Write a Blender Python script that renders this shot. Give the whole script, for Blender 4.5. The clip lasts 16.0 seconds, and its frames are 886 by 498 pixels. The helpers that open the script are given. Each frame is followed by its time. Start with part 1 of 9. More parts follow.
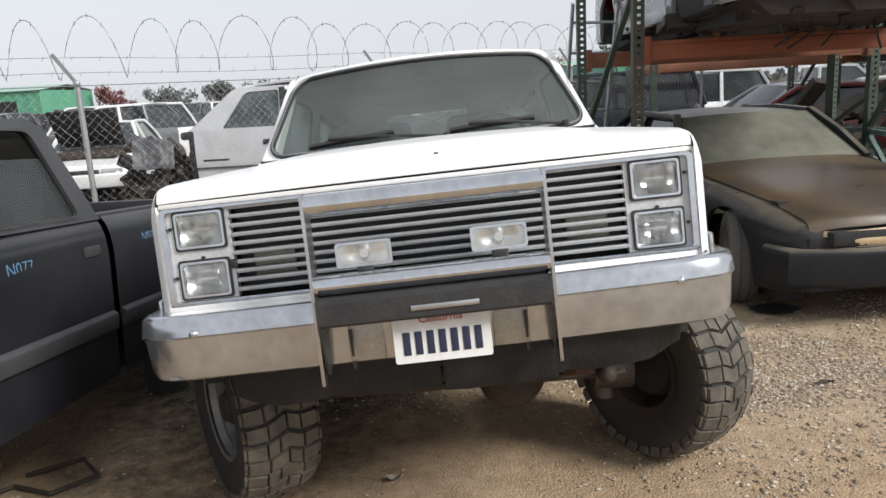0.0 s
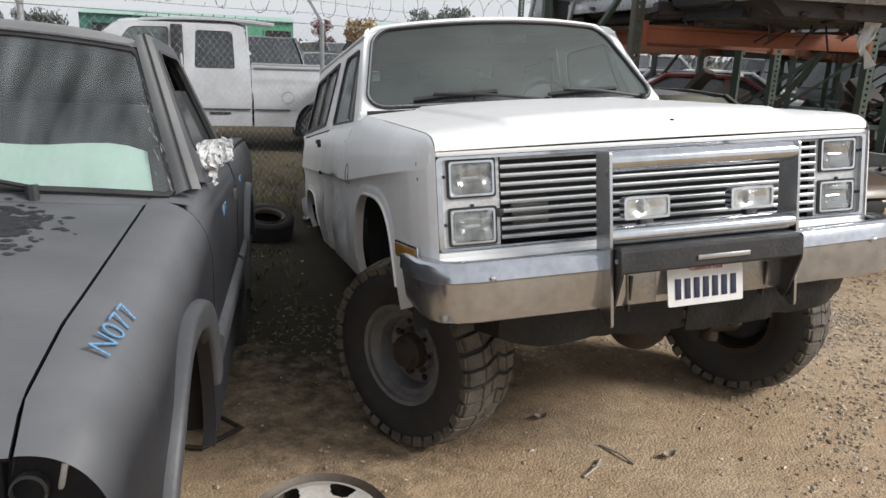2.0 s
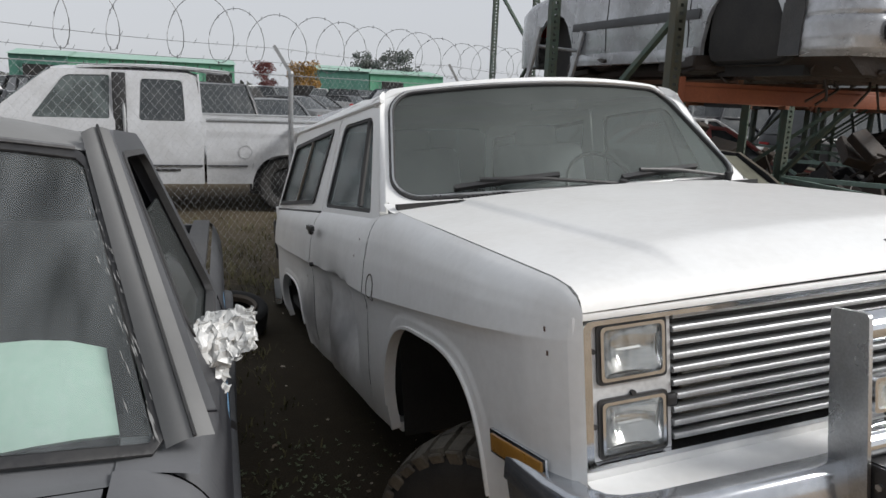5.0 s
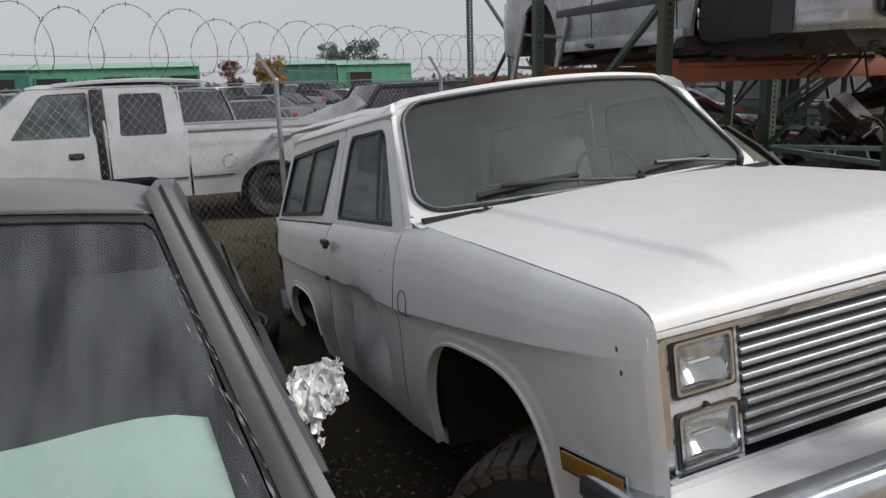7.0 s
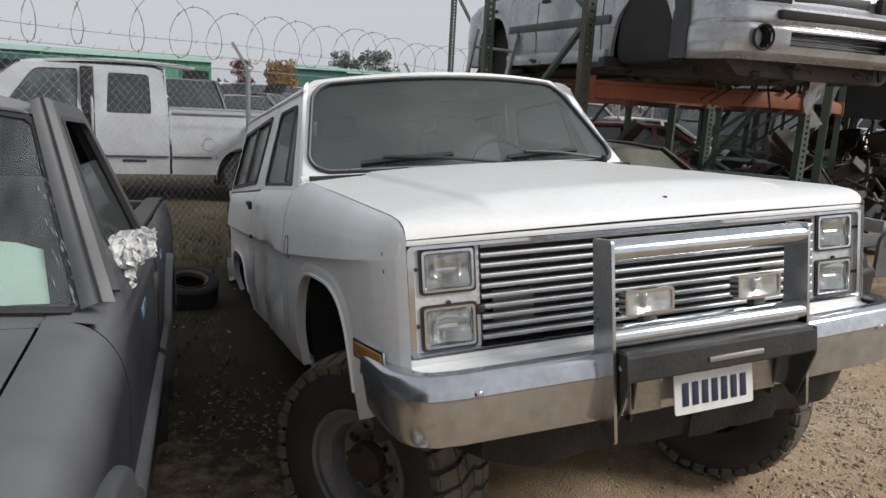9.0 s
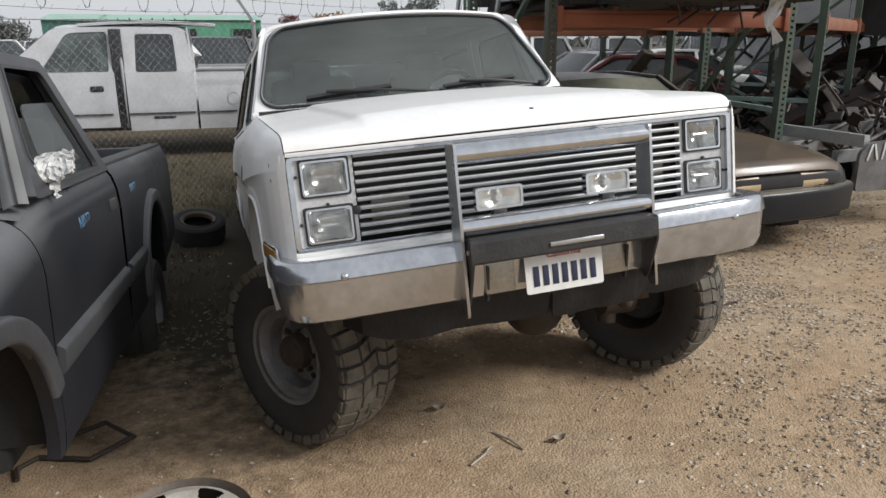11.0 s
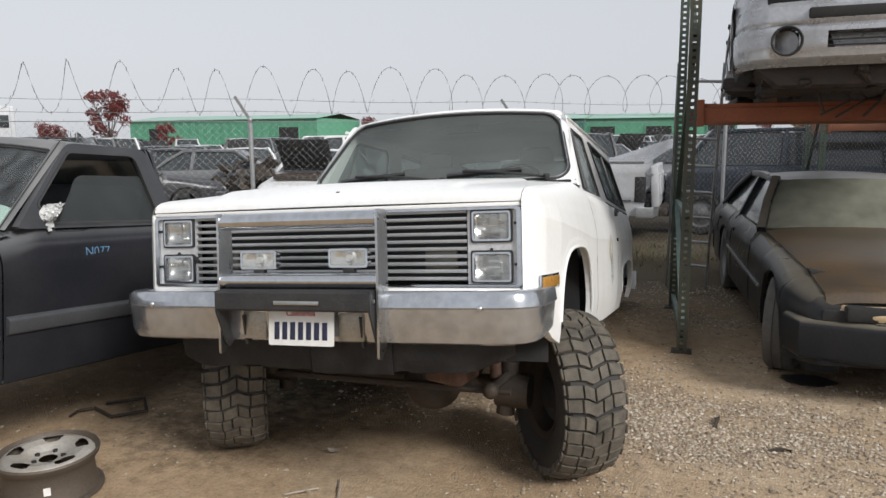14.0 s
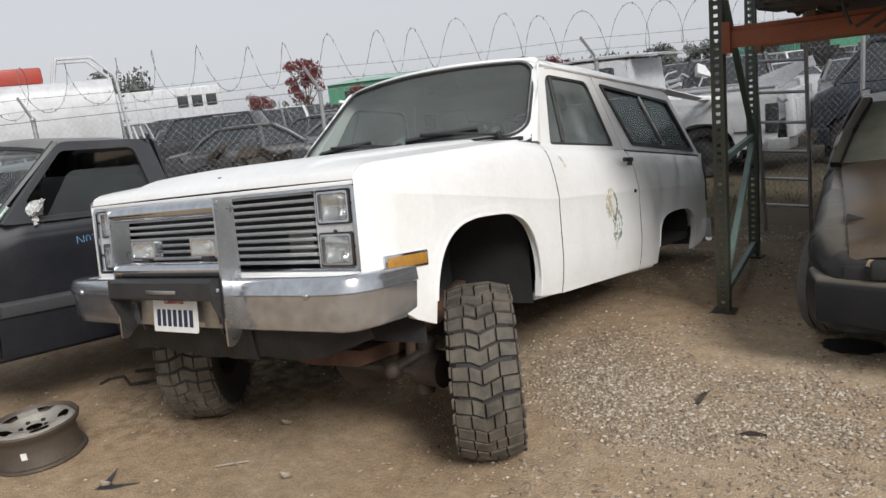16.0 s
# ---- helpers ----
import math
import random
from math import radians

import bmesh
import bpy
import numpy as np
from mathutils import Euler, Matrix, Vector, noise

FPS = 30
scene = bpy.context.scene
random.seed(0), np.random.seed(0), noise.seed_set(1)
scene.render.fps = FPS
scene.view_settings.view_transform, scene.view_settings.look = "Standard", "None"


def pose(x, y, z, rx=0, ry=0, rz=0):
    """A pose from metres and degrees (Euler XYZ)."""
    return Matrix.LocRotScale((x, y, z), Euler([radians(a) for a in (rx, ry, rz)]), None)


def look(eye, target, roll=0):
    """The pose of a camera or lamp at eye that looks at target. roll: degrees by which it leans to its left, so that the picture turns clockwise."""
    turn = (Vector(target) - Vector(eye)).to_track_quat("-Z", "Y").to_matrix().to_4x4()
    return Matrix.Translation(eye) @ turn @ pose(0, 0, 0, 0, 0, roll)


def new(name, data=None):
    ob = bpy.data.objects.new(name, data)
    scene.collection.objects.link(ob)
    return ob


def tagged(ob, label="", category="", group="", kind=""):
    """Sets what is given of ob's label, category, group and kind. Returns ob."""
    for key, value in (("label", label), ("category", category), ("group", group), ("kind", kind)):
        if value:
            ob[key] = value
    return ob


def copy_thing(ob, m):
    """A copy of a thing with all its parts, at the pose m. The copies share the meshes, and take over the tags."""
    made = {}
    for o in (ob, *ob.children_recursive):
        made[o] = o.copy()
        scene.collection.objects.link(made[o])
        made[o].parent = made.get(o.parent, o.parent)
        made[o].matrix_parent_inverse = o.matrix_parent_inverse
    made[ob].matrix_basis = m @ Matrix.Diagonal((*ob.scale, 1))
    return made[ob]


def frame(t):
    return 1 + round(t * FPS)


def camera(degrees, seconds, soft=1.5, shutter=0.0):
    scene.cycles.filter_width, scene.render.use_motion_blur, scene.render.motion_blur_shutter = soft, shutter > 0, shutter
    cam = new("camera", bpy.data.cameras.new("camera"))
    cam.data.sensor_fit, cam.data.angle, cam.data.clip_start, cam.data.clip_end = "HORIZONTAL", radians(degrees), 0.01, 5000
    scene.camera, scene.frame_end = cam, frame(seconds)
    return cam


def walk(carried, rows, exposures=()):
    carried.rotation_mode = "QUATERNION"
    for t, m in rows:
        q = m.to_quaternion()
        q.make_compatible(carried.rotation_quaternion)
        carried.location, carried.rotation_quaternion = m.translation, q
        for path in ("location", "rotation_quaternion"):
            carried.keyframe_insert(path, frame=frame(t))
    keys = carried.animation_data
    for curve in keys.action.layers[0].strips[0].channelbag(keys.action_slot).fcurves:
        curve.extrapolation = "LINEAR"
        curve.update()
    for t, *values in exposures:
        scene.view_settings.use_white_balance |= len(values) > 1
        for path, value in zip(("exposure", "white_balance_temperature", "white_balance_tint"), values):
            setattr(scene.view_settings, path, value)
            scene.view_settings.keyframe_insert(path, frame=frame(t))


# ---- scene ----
cam = camera(62.8, 16.0)
METRES, EYE, TILT, LEAN, TURN = 8.65, 1.585, -12.2, 3.2, 0.0
ROWS = [
    (0.0, 0.0, 0.0, 0.0, 0.0, 0.0, -0.0),
    (0.5, -0.0561, -0.0059, -0.0061, -9.02, -0.21, -2.4),
    (1.0, -0.1045, -0.0151, -0.0068, -10.83, 0.21, -2.31),
    (1.5, -0.1436, -0.0105, -0.0067, -11.92, -2.65, -0.21),
    (2.0, -0.1794, 0.0054, -0.0071, -15.94, -2.73, -2.11),
    (2.5, -0.1982, 0.0347, -0.0042, -19.9, -2.98, -5.43),
    (3.0, -0.1994, 0.0694, 0.0041, -18.62, -3.24, -4.84),
    (3.5, -0.2017, 0.0976, 0.0097, -21.35, -3.24, -3.58),
    (4.0, -0.1992, 0.1158, 0.0132, -22.09, -1.65, -5.44),
    (4.5, -0.1948, 0.1212, 0.0212, -20.9, 0.91, -3.21),
    (7.0, -0.2168, 0.1306, 0.0414, -21.86, -0.72, 3.38),
    (7.5, -0.2168, 0.1275, 0.0405, -21.22, -0.65, 2.72),
    (8.0, -0.2095, 0.111, 0.0295, -22.57, 1.05, 0.16),
    (8.5, -0.1925, 0.0816, 0.0172, -20.9, 1.0, -1.45),
    (9.0, -0.1827, 0.0541, 0.0117, -22.06, 0.59, -1.56),
    (9.5, -0.1829, 0.0271, 0.0052, -25.58, -2.4, -0.67),
    (12.0, -0.0492, -0.0304, -0.0056, -1.77, -2.41, -1.05),
    (12.5, 0.0045, -0.046, -0.006, 7.66, 0.06, -3.57),
    (13.0, 0.06, -0.0529, -0.0034, 13.2, 0.51, -3.44),
    (13.5, 0.1154, -0.0591, 0.0006, 19.47, -0.93, -4.8),
    (14.0, 0.1648, -0.0483, 0.0025, 18.33, 1.9, -6.58),
    (14.5, 0.2089, -0.0359, 0.0094, 23.99, 0.23, -6.69),
    (15.0, 0.2479, -0.0192, 0.0177, 30.05, -0.45, -7.78),
    (15.5, 0.2718, 0.0112, 0.0245, 30.98, -3.7, -5.91),
    (16.0, 0.2955, 0.0351, 0.0323, 33.88, -3.9, -3.3),
]
walk(cam, [(t, pose(0, 0, EYE, TILT, LEAN, TURN) @ pose(METRES * x, METRES * y, METRES * z, 90 + pitch, roll, yaw)) for t, x, y, z, yaw, pitch, roll in ROWS],
     exposures=[(0.0, 0.20), (1.0, 0.22), (2.0, 0.18), (3.0, 0.08), (4.5, -0.05), (7.0, -0.30), (8.0, -0.32), (8.5, -0.31), (9.0, -0.18), (9.5, -0.16), (12.0, 0.08), (13.5, 0.08), (14.5, -0.14), (16.0, -0.14)])

# ---- sky, sun ----
world = bpy.data.worlds.new("overcast")
scene.world = world
world.use_nodes = True
wn = world.node_tree.nodes
wl = world.node_tree.links
sky = wn.new("ShaderNodeTexSky")
sky.sky_type = "NISHITA"
sky.sun_disc = False
sky.sun_elevation = radians(36)
sky.sun_rotation = radians(120)
sky.dust_density = 1.5
sky.air_density = 1.0
grey = wn.new("ShaderNodeHueSaturation")
grey.inputs["Saturation"].default_value = 0.22
wl.new(sky.outputs["Color"], grey.inputs["Color"])
veil = wn.new("ShaderNodeMix")
veil.data_type = "RGBA"
veil.inputs["Factor"].default_value = 0.72
veil.inputs["B"].default_value = (6.35, 6.6, 7.1, 1)
wl.new(grey.outputs["Color"], veil.inputs["A"])
wl.new(veil.outputs["Result"], wn["Background"].inputs["Color"])
wn["Background"].inputs["Strength"].default_value = 0.112
sun = new("sun", bpy.data.lights.new("sun", "SUN"))
sun.data.energy = 3.45
sun.data.angle = radians(20)
sun.data.color = (1.0, 0.98, 0.95)
sun.matrix_world = look((0, 0, 0), (-0.70, 0.40, -0.59))


# ---- materials ----
def nodes(name):
    m = bpy.data.materials.new(name)
    m.use_nodes = True
    n, l = m.node_tree.nodes, m.node_tree.links
    return m, n, l, n["Principled BSDF"]


def mat(name, col, rough=0.5, metal=0.0, col2=None, scale=6.0, amount=0.5, bump=0.0, bscale=80.0, fine=None, coat=0.0, spec=0.5, rvar=0.12):
    """A surface with two scales of variation: broad stains towards col2 and a fine grain, with a light relief."""
    m, n, l, b = nodes(name)
    co = n.new("ShaderNodeTexCoord")
    n1 = n.new("ShaderNodeTexNoise")
    n1.inputs["Scale"].default_value = scale
    n1.inputs["Detail"].default_value = 6
    n1.inputs["Roughness"].default_value = 0.65
    l.new(co.outputs["Object"], n1.inputs["Vector"])
    ramp = n.new("ShaderNodeValToRGB")
    ramp.color_ramp.elements[0].position = 0.5 - 0.28 * amount
    ramp.color_ramp.elements[1].position = 0.5 + 0.38
    ramp.color_ramp.elements[0].color = (*col, 1)
    c2 = col2 or tuple(c * 0.72 for c in col)
    ramp.color_ramp.elements[1].color = (*c2, 1)
    l.new(n1.outputs["Fac"], ramp.inputs["Fac"])
    n2 = n.new("ShaderNodeTexNoise")
    n2.inputs["Scale"].default_value = fine or bscale
    n2.inputs["Detail"].default_value = 4
    l.new(co.outputs["Object"], n2.inputs["Vector"])
    mix = n.new("ShaderNodeMix")
    mix.data_type = "RGBA"
    mix.blend_type = "OVERLAY"
    mix.inputs["Factor"].default_value = 0.25
    l.new(ramp.outputs["Color"], mix.inputs["A"])
    l.new(n2.outputs["Fac"], mix.inputs["B"])
    l.new(mix.outputs["Result"], b.inputs["Base Color"])
    mr = n.new("ShaderNodeMapRange")
    mr.inputs["To Min"].default_value = max(0.02, rough - rvar)
    mr.inputs["To Max"].default_value = min(1.0, rough + rvar)
    l.new(n1.outputs["Fac"], mr.inputs["Value"])
    l.new(mr.outputs["Result"], b.inputs["Roughness"])
    b.inputs["Metallic"].default_value = metal
    b.inputs["Coat Weight"].default_value = coat
    b.inputs["Coat Roughness"].default_value = 0.18
    b.inputs["Specular IOR Level"].default_value = spec
    if bump:
        bp = n.new("ShaderNodeBump")
        bp.inputs["Strength"].default_value = bump
        bp.inputs["Distance"].default_value = 0.01
        l.new(n2.outputs["Fac"], bp.inputs["Height"])
        l.new(bp.outputs["Normal"], b.inputs["Normal"])
    return m


def glass(name, col, rough=0.05, clear=0.5, dust=(0.45, 0.44, 0.42), dusty=0.3, spec=0.25, streak=(9, 3, 2), even=0.7):
    """A tinted pane: partly see-through, glossy, with a film of dust in streaks."""
    m, n, l, b = nodes(name)
    out = n["Material Output"]
    tr = n.new("ShaderNodeBsdfTransparent")
    tr.inputs["Color"].default_value = (*col, 1)
    b.inputs["Base Color"].default_value = (0.01, 0.012, 0.012, 1)
    b.inputs["Roughness"].default_value = rough
    b.inputs["Specular IOR Level"].default_value = spec
    mx = n.new("ShaderNodeMixShader")
    mx.inputs["Fac"].default_value = clear
    l.new(b.outputs["BSDF"], mx.inputs[1])
    l.new(tr.outputs["BSDF"], mx.inputs[2])
    df = n.new("ShaderNodeBsdfDiffuse")
    df.inputs["Color"].default_value = (*dust, 1)
    co = n.new("ShaderNodeTexCoord")
    mp = n.new("ShaderNodeMapping")
    mp.inputs["Scale"].default_value = streak
    nz = n.new("ShaderNodeTexNoise")
    nz.inputs["Scale"].default_value = 2.2
    nz.inputs["Detail"].default_value = 2.5
    nz.inputs["Roughness"].default_value = 0.5
    l.new(co.outputs["Object"], mp.inputs["Vector"])
    l.new(mp.outputs["Vector"], nz.inputs["Vector"])
    mr = n.new("ShaderNodeMapRange")
    mr.inputs["From Min"].default_value = 0.3
    mr.inputs["From Max"].default_value = 0.75
    mr.inputs["To Min"].default_value = dusty * even
    mr.inputs["To Max"].default_value = dusty * (2 - even)
    l.new(nz.outputs["Fac"], mr.inputs["Value"])
    m2 = n.new("ShaderNodeMixShader")
    l.new(mr.outputs["Result"], m2.inputs["Fac"])
    l.new(mx.outputs["Shader"], m2.inputs[1])
    l.new(df.outputs["BSDF"], m2.inputs[2])
    l.new(m2.outputs["Shader"], out.inputs["Surface"])
    return m


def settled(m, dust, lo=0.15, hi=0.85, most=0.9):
    """Mixes a dust colour over the paint, more on the faces that look up."""
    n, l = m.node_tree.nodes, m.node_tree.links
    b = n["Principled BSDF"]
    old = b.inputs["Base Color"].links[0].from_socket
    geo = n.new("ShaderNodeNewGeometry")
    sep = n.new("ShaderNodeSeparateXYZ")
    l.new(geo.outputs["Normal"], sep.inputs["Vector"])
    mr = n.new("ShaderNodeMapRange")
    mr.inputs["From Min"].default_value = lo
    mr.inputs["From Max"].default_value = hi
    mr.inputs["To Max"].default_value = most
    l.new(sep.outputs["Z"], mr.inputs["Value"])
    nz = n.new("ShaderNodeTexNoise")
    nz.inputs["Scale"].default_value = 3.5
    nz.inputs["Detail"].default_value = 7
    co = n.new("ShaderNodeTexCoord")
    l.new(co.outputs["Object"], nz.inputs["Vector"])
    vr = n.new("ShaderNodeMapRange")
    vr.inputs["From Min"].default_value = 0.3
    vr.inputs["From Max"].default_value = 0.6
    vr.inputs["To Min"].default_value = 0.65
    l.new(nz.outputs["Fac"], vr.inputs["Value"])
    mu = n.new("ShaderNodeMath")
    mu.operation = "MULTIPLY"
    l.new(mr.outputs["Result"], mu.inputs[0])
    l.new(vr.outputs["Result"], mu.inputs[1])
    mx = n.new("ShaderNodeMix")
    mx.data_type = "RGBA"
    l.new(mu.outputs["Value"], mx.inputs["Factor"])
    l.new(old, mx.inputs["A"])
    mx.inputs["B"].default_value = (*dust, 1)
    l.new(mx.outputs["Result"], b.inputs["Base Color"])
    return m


WHITE = mat("white_paint", (0.83, 0.83, 0.82), 0.40, col2=(0.73, 0.72, 0.70), scale=3.0, amount=0.4, bump=0.05, bscale=40, coat=0.35)
GRILLEBAR = mat("dull_bright_bar", (0.42, 0.43, 0.44), 0.44, 0.6, col2=(0.32, 0.32, 0.32), scale=9, bump=0.05, bscale=150)
CHROME = mat("chrome", (0.64, 0.665, 0.70), 0.12, 1.0, col2=(0.48, 0.48, 0.48), scale=5, amount=0.6, bump=0.012, bscale=30, rvar=0.06)
BUMPERCHROME = mat("dulled_chrome", (0.56, 0.585, 0.625), 0.17, 0.86, col2=(0.38, 0.385, 0.395), scale=5, amount=0.7, bump=0.015, bscale=25, rvar=0.08)
STEEL = mat("brushed_steel", (0.55, 0.56, 0.57), 0.3, 1.0, col2=(0.38, 0.37, 0.36), scale=9, bump=0.06, bscale=200)
ALU = mat("cast_aluminium", (0.62, 0.62, 0.61), 0.42, 0.8, col2=(0.36, 0.34, 0.31), scale=12, bump=0.15, bscale=90)
BEZEL = mat("silver_plastic", (0.56, 0.57, 0.58), 0.4, 0.25, col2=(0.42, 0.42, 0.42), scale=8, bump=0.05)
BLACK = mat("black_steel", (0.018, 0.018, 0.02), 0.45, col2=(0.045, 0.043, 0.04), scale=10, bump=0.15)
RUBBER = mat("rubber", (0.050, 0.044, 0.036), 0.8, col2=(0.185, 0.160, 0.125), scale=14, amount=0.7, bump=0.3, bscale=150)
SIDEWALL = mat("sidewall_rubber", (0.022, 0.021, 0.021), 0.75, col2=(0.045, 0.042, 0.038), scale=12, amount=0.5, bump=0.2, bscale=150)
PLASTIC = mat("black_plastic", (0.02, 0.02, 0.022), 0.6, col2=(0.06, 0.058, 0.055), scale=9, amount=0.7, bump=0.1)
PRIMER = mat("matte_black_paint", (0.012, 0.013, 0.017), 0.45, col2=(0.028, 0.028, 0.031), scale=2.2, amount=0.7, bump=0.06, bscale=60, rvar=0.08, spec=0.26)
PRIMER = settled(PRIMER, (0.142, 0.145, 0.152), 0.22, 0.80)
# Roof and pillars: the same paint, made paler in the colour on upward faces.
PALEROOF = settled(mat("pale_dusty_paint", (0.014, 0.015, 0.018), 0.5, col2=(0.030, 0.030, 0.032), scale=2.2, amount=0.7, bump=0.06, bscale=60, rvar=0.08, spec=0.3), (0.215, 0.215, 0.212), 0.22, 0.85)
DARK = mat("dark_interior", (0.016, 0.016, 0.017), 0.9, col2=(0.04, 0.038, 0.036), scale=5)
RUST = mat("rusty_steel", (0.14, 0.07, 0.04), 0.85, 0.2, col2=(0.05, 0.035, 0.03), scale=11, amount=0.8, bump=0.5)
GREASE = mat("greasy_steel", (0.026, 0.022, 0.019), 0.7, 0.2, col2=(0.075, 0.052, 0.034), scale=9, amount=0.8, bump=0.4)
OILY = mat("oily_steel", (0.014, 0.012, 0.011), 0.55, 0.2, col2=(0.045, 0.026, 0.016), scale=9, amount=0.8, bump=0.4)
GALV = mat("galvanised_steel", (0.42, 0.43, 0.44), 0.5, 0.7, col2=(0.30, 0.30, 0.30), scale=15, bump=0.1)
WS = glass("windscreen_glass", (0.72, 0.82, 0.79), 0.05, 0.74, dust=(0.46, 0.50, 0.48), dusty=0.15, spec=0.55, streak=(0.8, 0.5, 1.2), even=0.75)


def shade_band(m, lo, hi, col):
    """A tint that deepens between two heights of a pane's own coordinates."""
    n, l = m.node_tree.nodes, m.node_tree.links
    tr = n["Transparent BSDF"]
    co = n.new("ShaderNodeTexCoord")
    sep = n.new("ShaderNodeSeparateXYZ")
    l.new(co.outputs["Object"], sep.inputs["Vector"])
    mr = n.new("ShaderNodeMapRange")
    mr.inputs["From Min"].default_value = lo
    mr.inputs["From Max"].default_value = hi
    l.new(sep.outputs["Z"], mr.inputs["Value"])
    mx = n.new("ShaderNodeMix")
    mx.data_type = "RGBA"
    mx.inputs["A"].default_value = tuple(tr.inputs["Color"].default_value)
    mx.inputs["B"].default_value = (*col, 1)
    l.new(mr.outputs["Result"], mx.inputs["Factor"])
    l.new(mx.outputs["Result"], tr.inputs["Color"])
    return m


WS = shade_band(WS, 0.46, 0.60, (0.20, 0.23, 0.24))
PANE = glass("side_glass", (0.78, 0.86, 0.86), 0.05, 0.66, dust=(0.50, 0.53, 0.53), dusty=0.17, spec=0.5, streak=(2, 2, 2), even=0.5)
DUSTYGLASS = glass("dusty_glass", (0.84, 0.92, 0.91), 0.05, 0.62, dust=(0.46, 0.49, 0.51), dusty=0.12, spec=0.6, streak=(7, 1.2, 1.2), even=0.2)
SEDANGLASS = glass("caked_glass", (0.4, 0.5, 0.4), 0.3, 0.3, dust=(0.26, 0.26, 0.21), dusty=0.7, spec=0.15, streak=(3, 3, 3), even=0.8)
LAMPGLASS = glass("lamp_glass", (0.95, 0.96, 0.95), 0.03, 0.92, dust=(0.66, 0.67, 0.66), dusty=0.17, spec=0.5, streak=(30, 3, 6), even=0.3)
MIRROR = mat("lamp_reflector", (0.72, 0.72, 0.71), 0.2, 1.0, col2=(0.38, 0.38, 0.38), scale=30, rvar=0.05)
DARKGLASS = mat("dark_glass", (0.02, 0.025, 0.028), 0.08, col2=(0.06, 0.065, 0.065), scale=4, spec=0.7)
LENS = mat("clear_lens", (0.72, 0.73, 0.72), 0.12, 0.55, col2=(0.45, 0.46, 0.46), scale=25, amount=0.9, bump=0.3, bscale=45, coat=0.6)
AMBER = mat("amber_lens", (0.42, 0.21, 0.04), 0.3, col2=(0.24, 0.12, 0.03), scale=20, bump=0.1, coat=0.3)
REDLENS = mat("red_lens", (0.35, 0.02, 0.02), 0.25, col2=(0.2, 0.01, 0.01), scale=20, coat=0.3)
PLATE = mat("plate_white", (0.74, 0.74, 0.72), 0.45, col2=(0.6, 0.59, 0.56), scale=20)
INK = mat("dark_blue_ink", (0.02, 0.025, 0.06), 0.6)
REDINK = mat("red_ink", (0.42, 0.03, 0.03), 0.6)
CHALK = mat("blue_paint_marker", (0.16, 0.33, 0.52), 0.7, col2=(0.03, 0.08, 0.16), scale=70, amount=0.9)
TAN = mat("tan_vinyl", (0.33, 0.28, 0.22), 0.7, col2=(0.24, 0.20, 0.16), scale=8, bump=0.2)


def scuffed(name, cy, cz, sy, sz):
    """White paint with a grey rubbed smear about (cy, cz) of a panel's own coordinates."""
    m = mat(name, (0.80, 0.80, 0.79), 0.42, col2=(0.70, 0.69, 0.67), scale=3.0, amount=0.4, bump=0.05, bscale=40, coat=0.35)
    n, l = m.node_tree.nodes, m.node_tree.links
    b = n["Principled BSDF"]
    old = b.inputs["Base Color"].links[0].from_socket
    co = n.new("ShaderNodeTexCoord")
    mp = n.new("ShaderNodeMapping")
    mp.inputs["Location"].default_value = (0, -cy / sy, -cz / sz)
    mp.inputs["Scale"].default_value = (0.0, 1 / sy, 1 / sz)
    l.new(co.outputs["Object"], mp.inputs["Vector"])
    ln = n.new("ShaderNodeVectorMath")
    ln.operation = "LENGTH"
    l.new(mp.outputs["Vector"], ln.inputs[0])
    nz = n.new("ShaderNodeTexNoise")
    nz.inputs["Scale"].default_value = 7
    nz.inputs["Detail"].default_value = 8
    l.new(co.outputs["Object"], nz.inputs["Vector"])
    ad = n.new("ShaderNodeMath")
    ad.operation = "MULTIPLY_ADD"
    l.new(nz.outputs["Fac"], ad.inputs[0])
    ad.inputs[1].default_value = 1.6
    l.new(ln.outputs["Value"], ad.inputs[2])
    mr = n.new("ShaderNodeMapRange")
    mr.inputs["From Min"].default_value = 0.95
    mr.inputs["From Max"].default_value = 1.9
    mr.inputs["To Min"].default_value = 0.75
    mr.inputs["To Max"].default_value = 0.0
    l.new(ad.outputs["Value"], mr.inputs["Value"])
    mx = n.new("ShaderNodeMix")
    mx.data_type = "RGBA"
    l.new(mr.outputs["Result"], mx.inputs["Factor"])
    l.new(old, mx.inputs["A"])
    mx.inputs["B"].default_value = (0.26, 0.26, 0.27, 1)
    l.new(mx.outputs["Result"], b.inputs["Base Color"])
    return m


DOORSCUFF = scuffed("scuffed_door_paint", 2.25, -0.50, 0.45, 0.22)
REARSCUFF = scuffed("scuffed_rear_paint", 2.9, -0.50, 0.5, 0.2)


# ---- mesh helpers ----
def part(name, bm, material, parent=None, label="", smooth=40, m=None):
    """One mesh object from a bmesh, under a thing or a part."""
    bmesh.ops.remove_doubles(bm, verts=bm.verts, dist=1e-5)
    bmesh.ops.recalc_face_normals(bm, faces=bm.faces)
    me = bpy.data.meshes.new(name)
    bm.to_mesh(me)
    bm.free()
    me.materials.append(material)
    if smooth:
        me.shade_smooth()
        me.set_sharp_from_angle(angle=radians(smooth))
    ob = new(name, me)
    if m is not None:
        ob.matrix_basis = m
    if parent:
        ob.parent = parent
    return tagged(ob, label)


def base(name, m, label, category, group="", kind=""):
    ob = new(name)
    ob.empty_display_size = 0.1
    ob.matrix_basis = m
    return tagged(ob, label, category, group, kind)


def B():
    return bmesh.new()


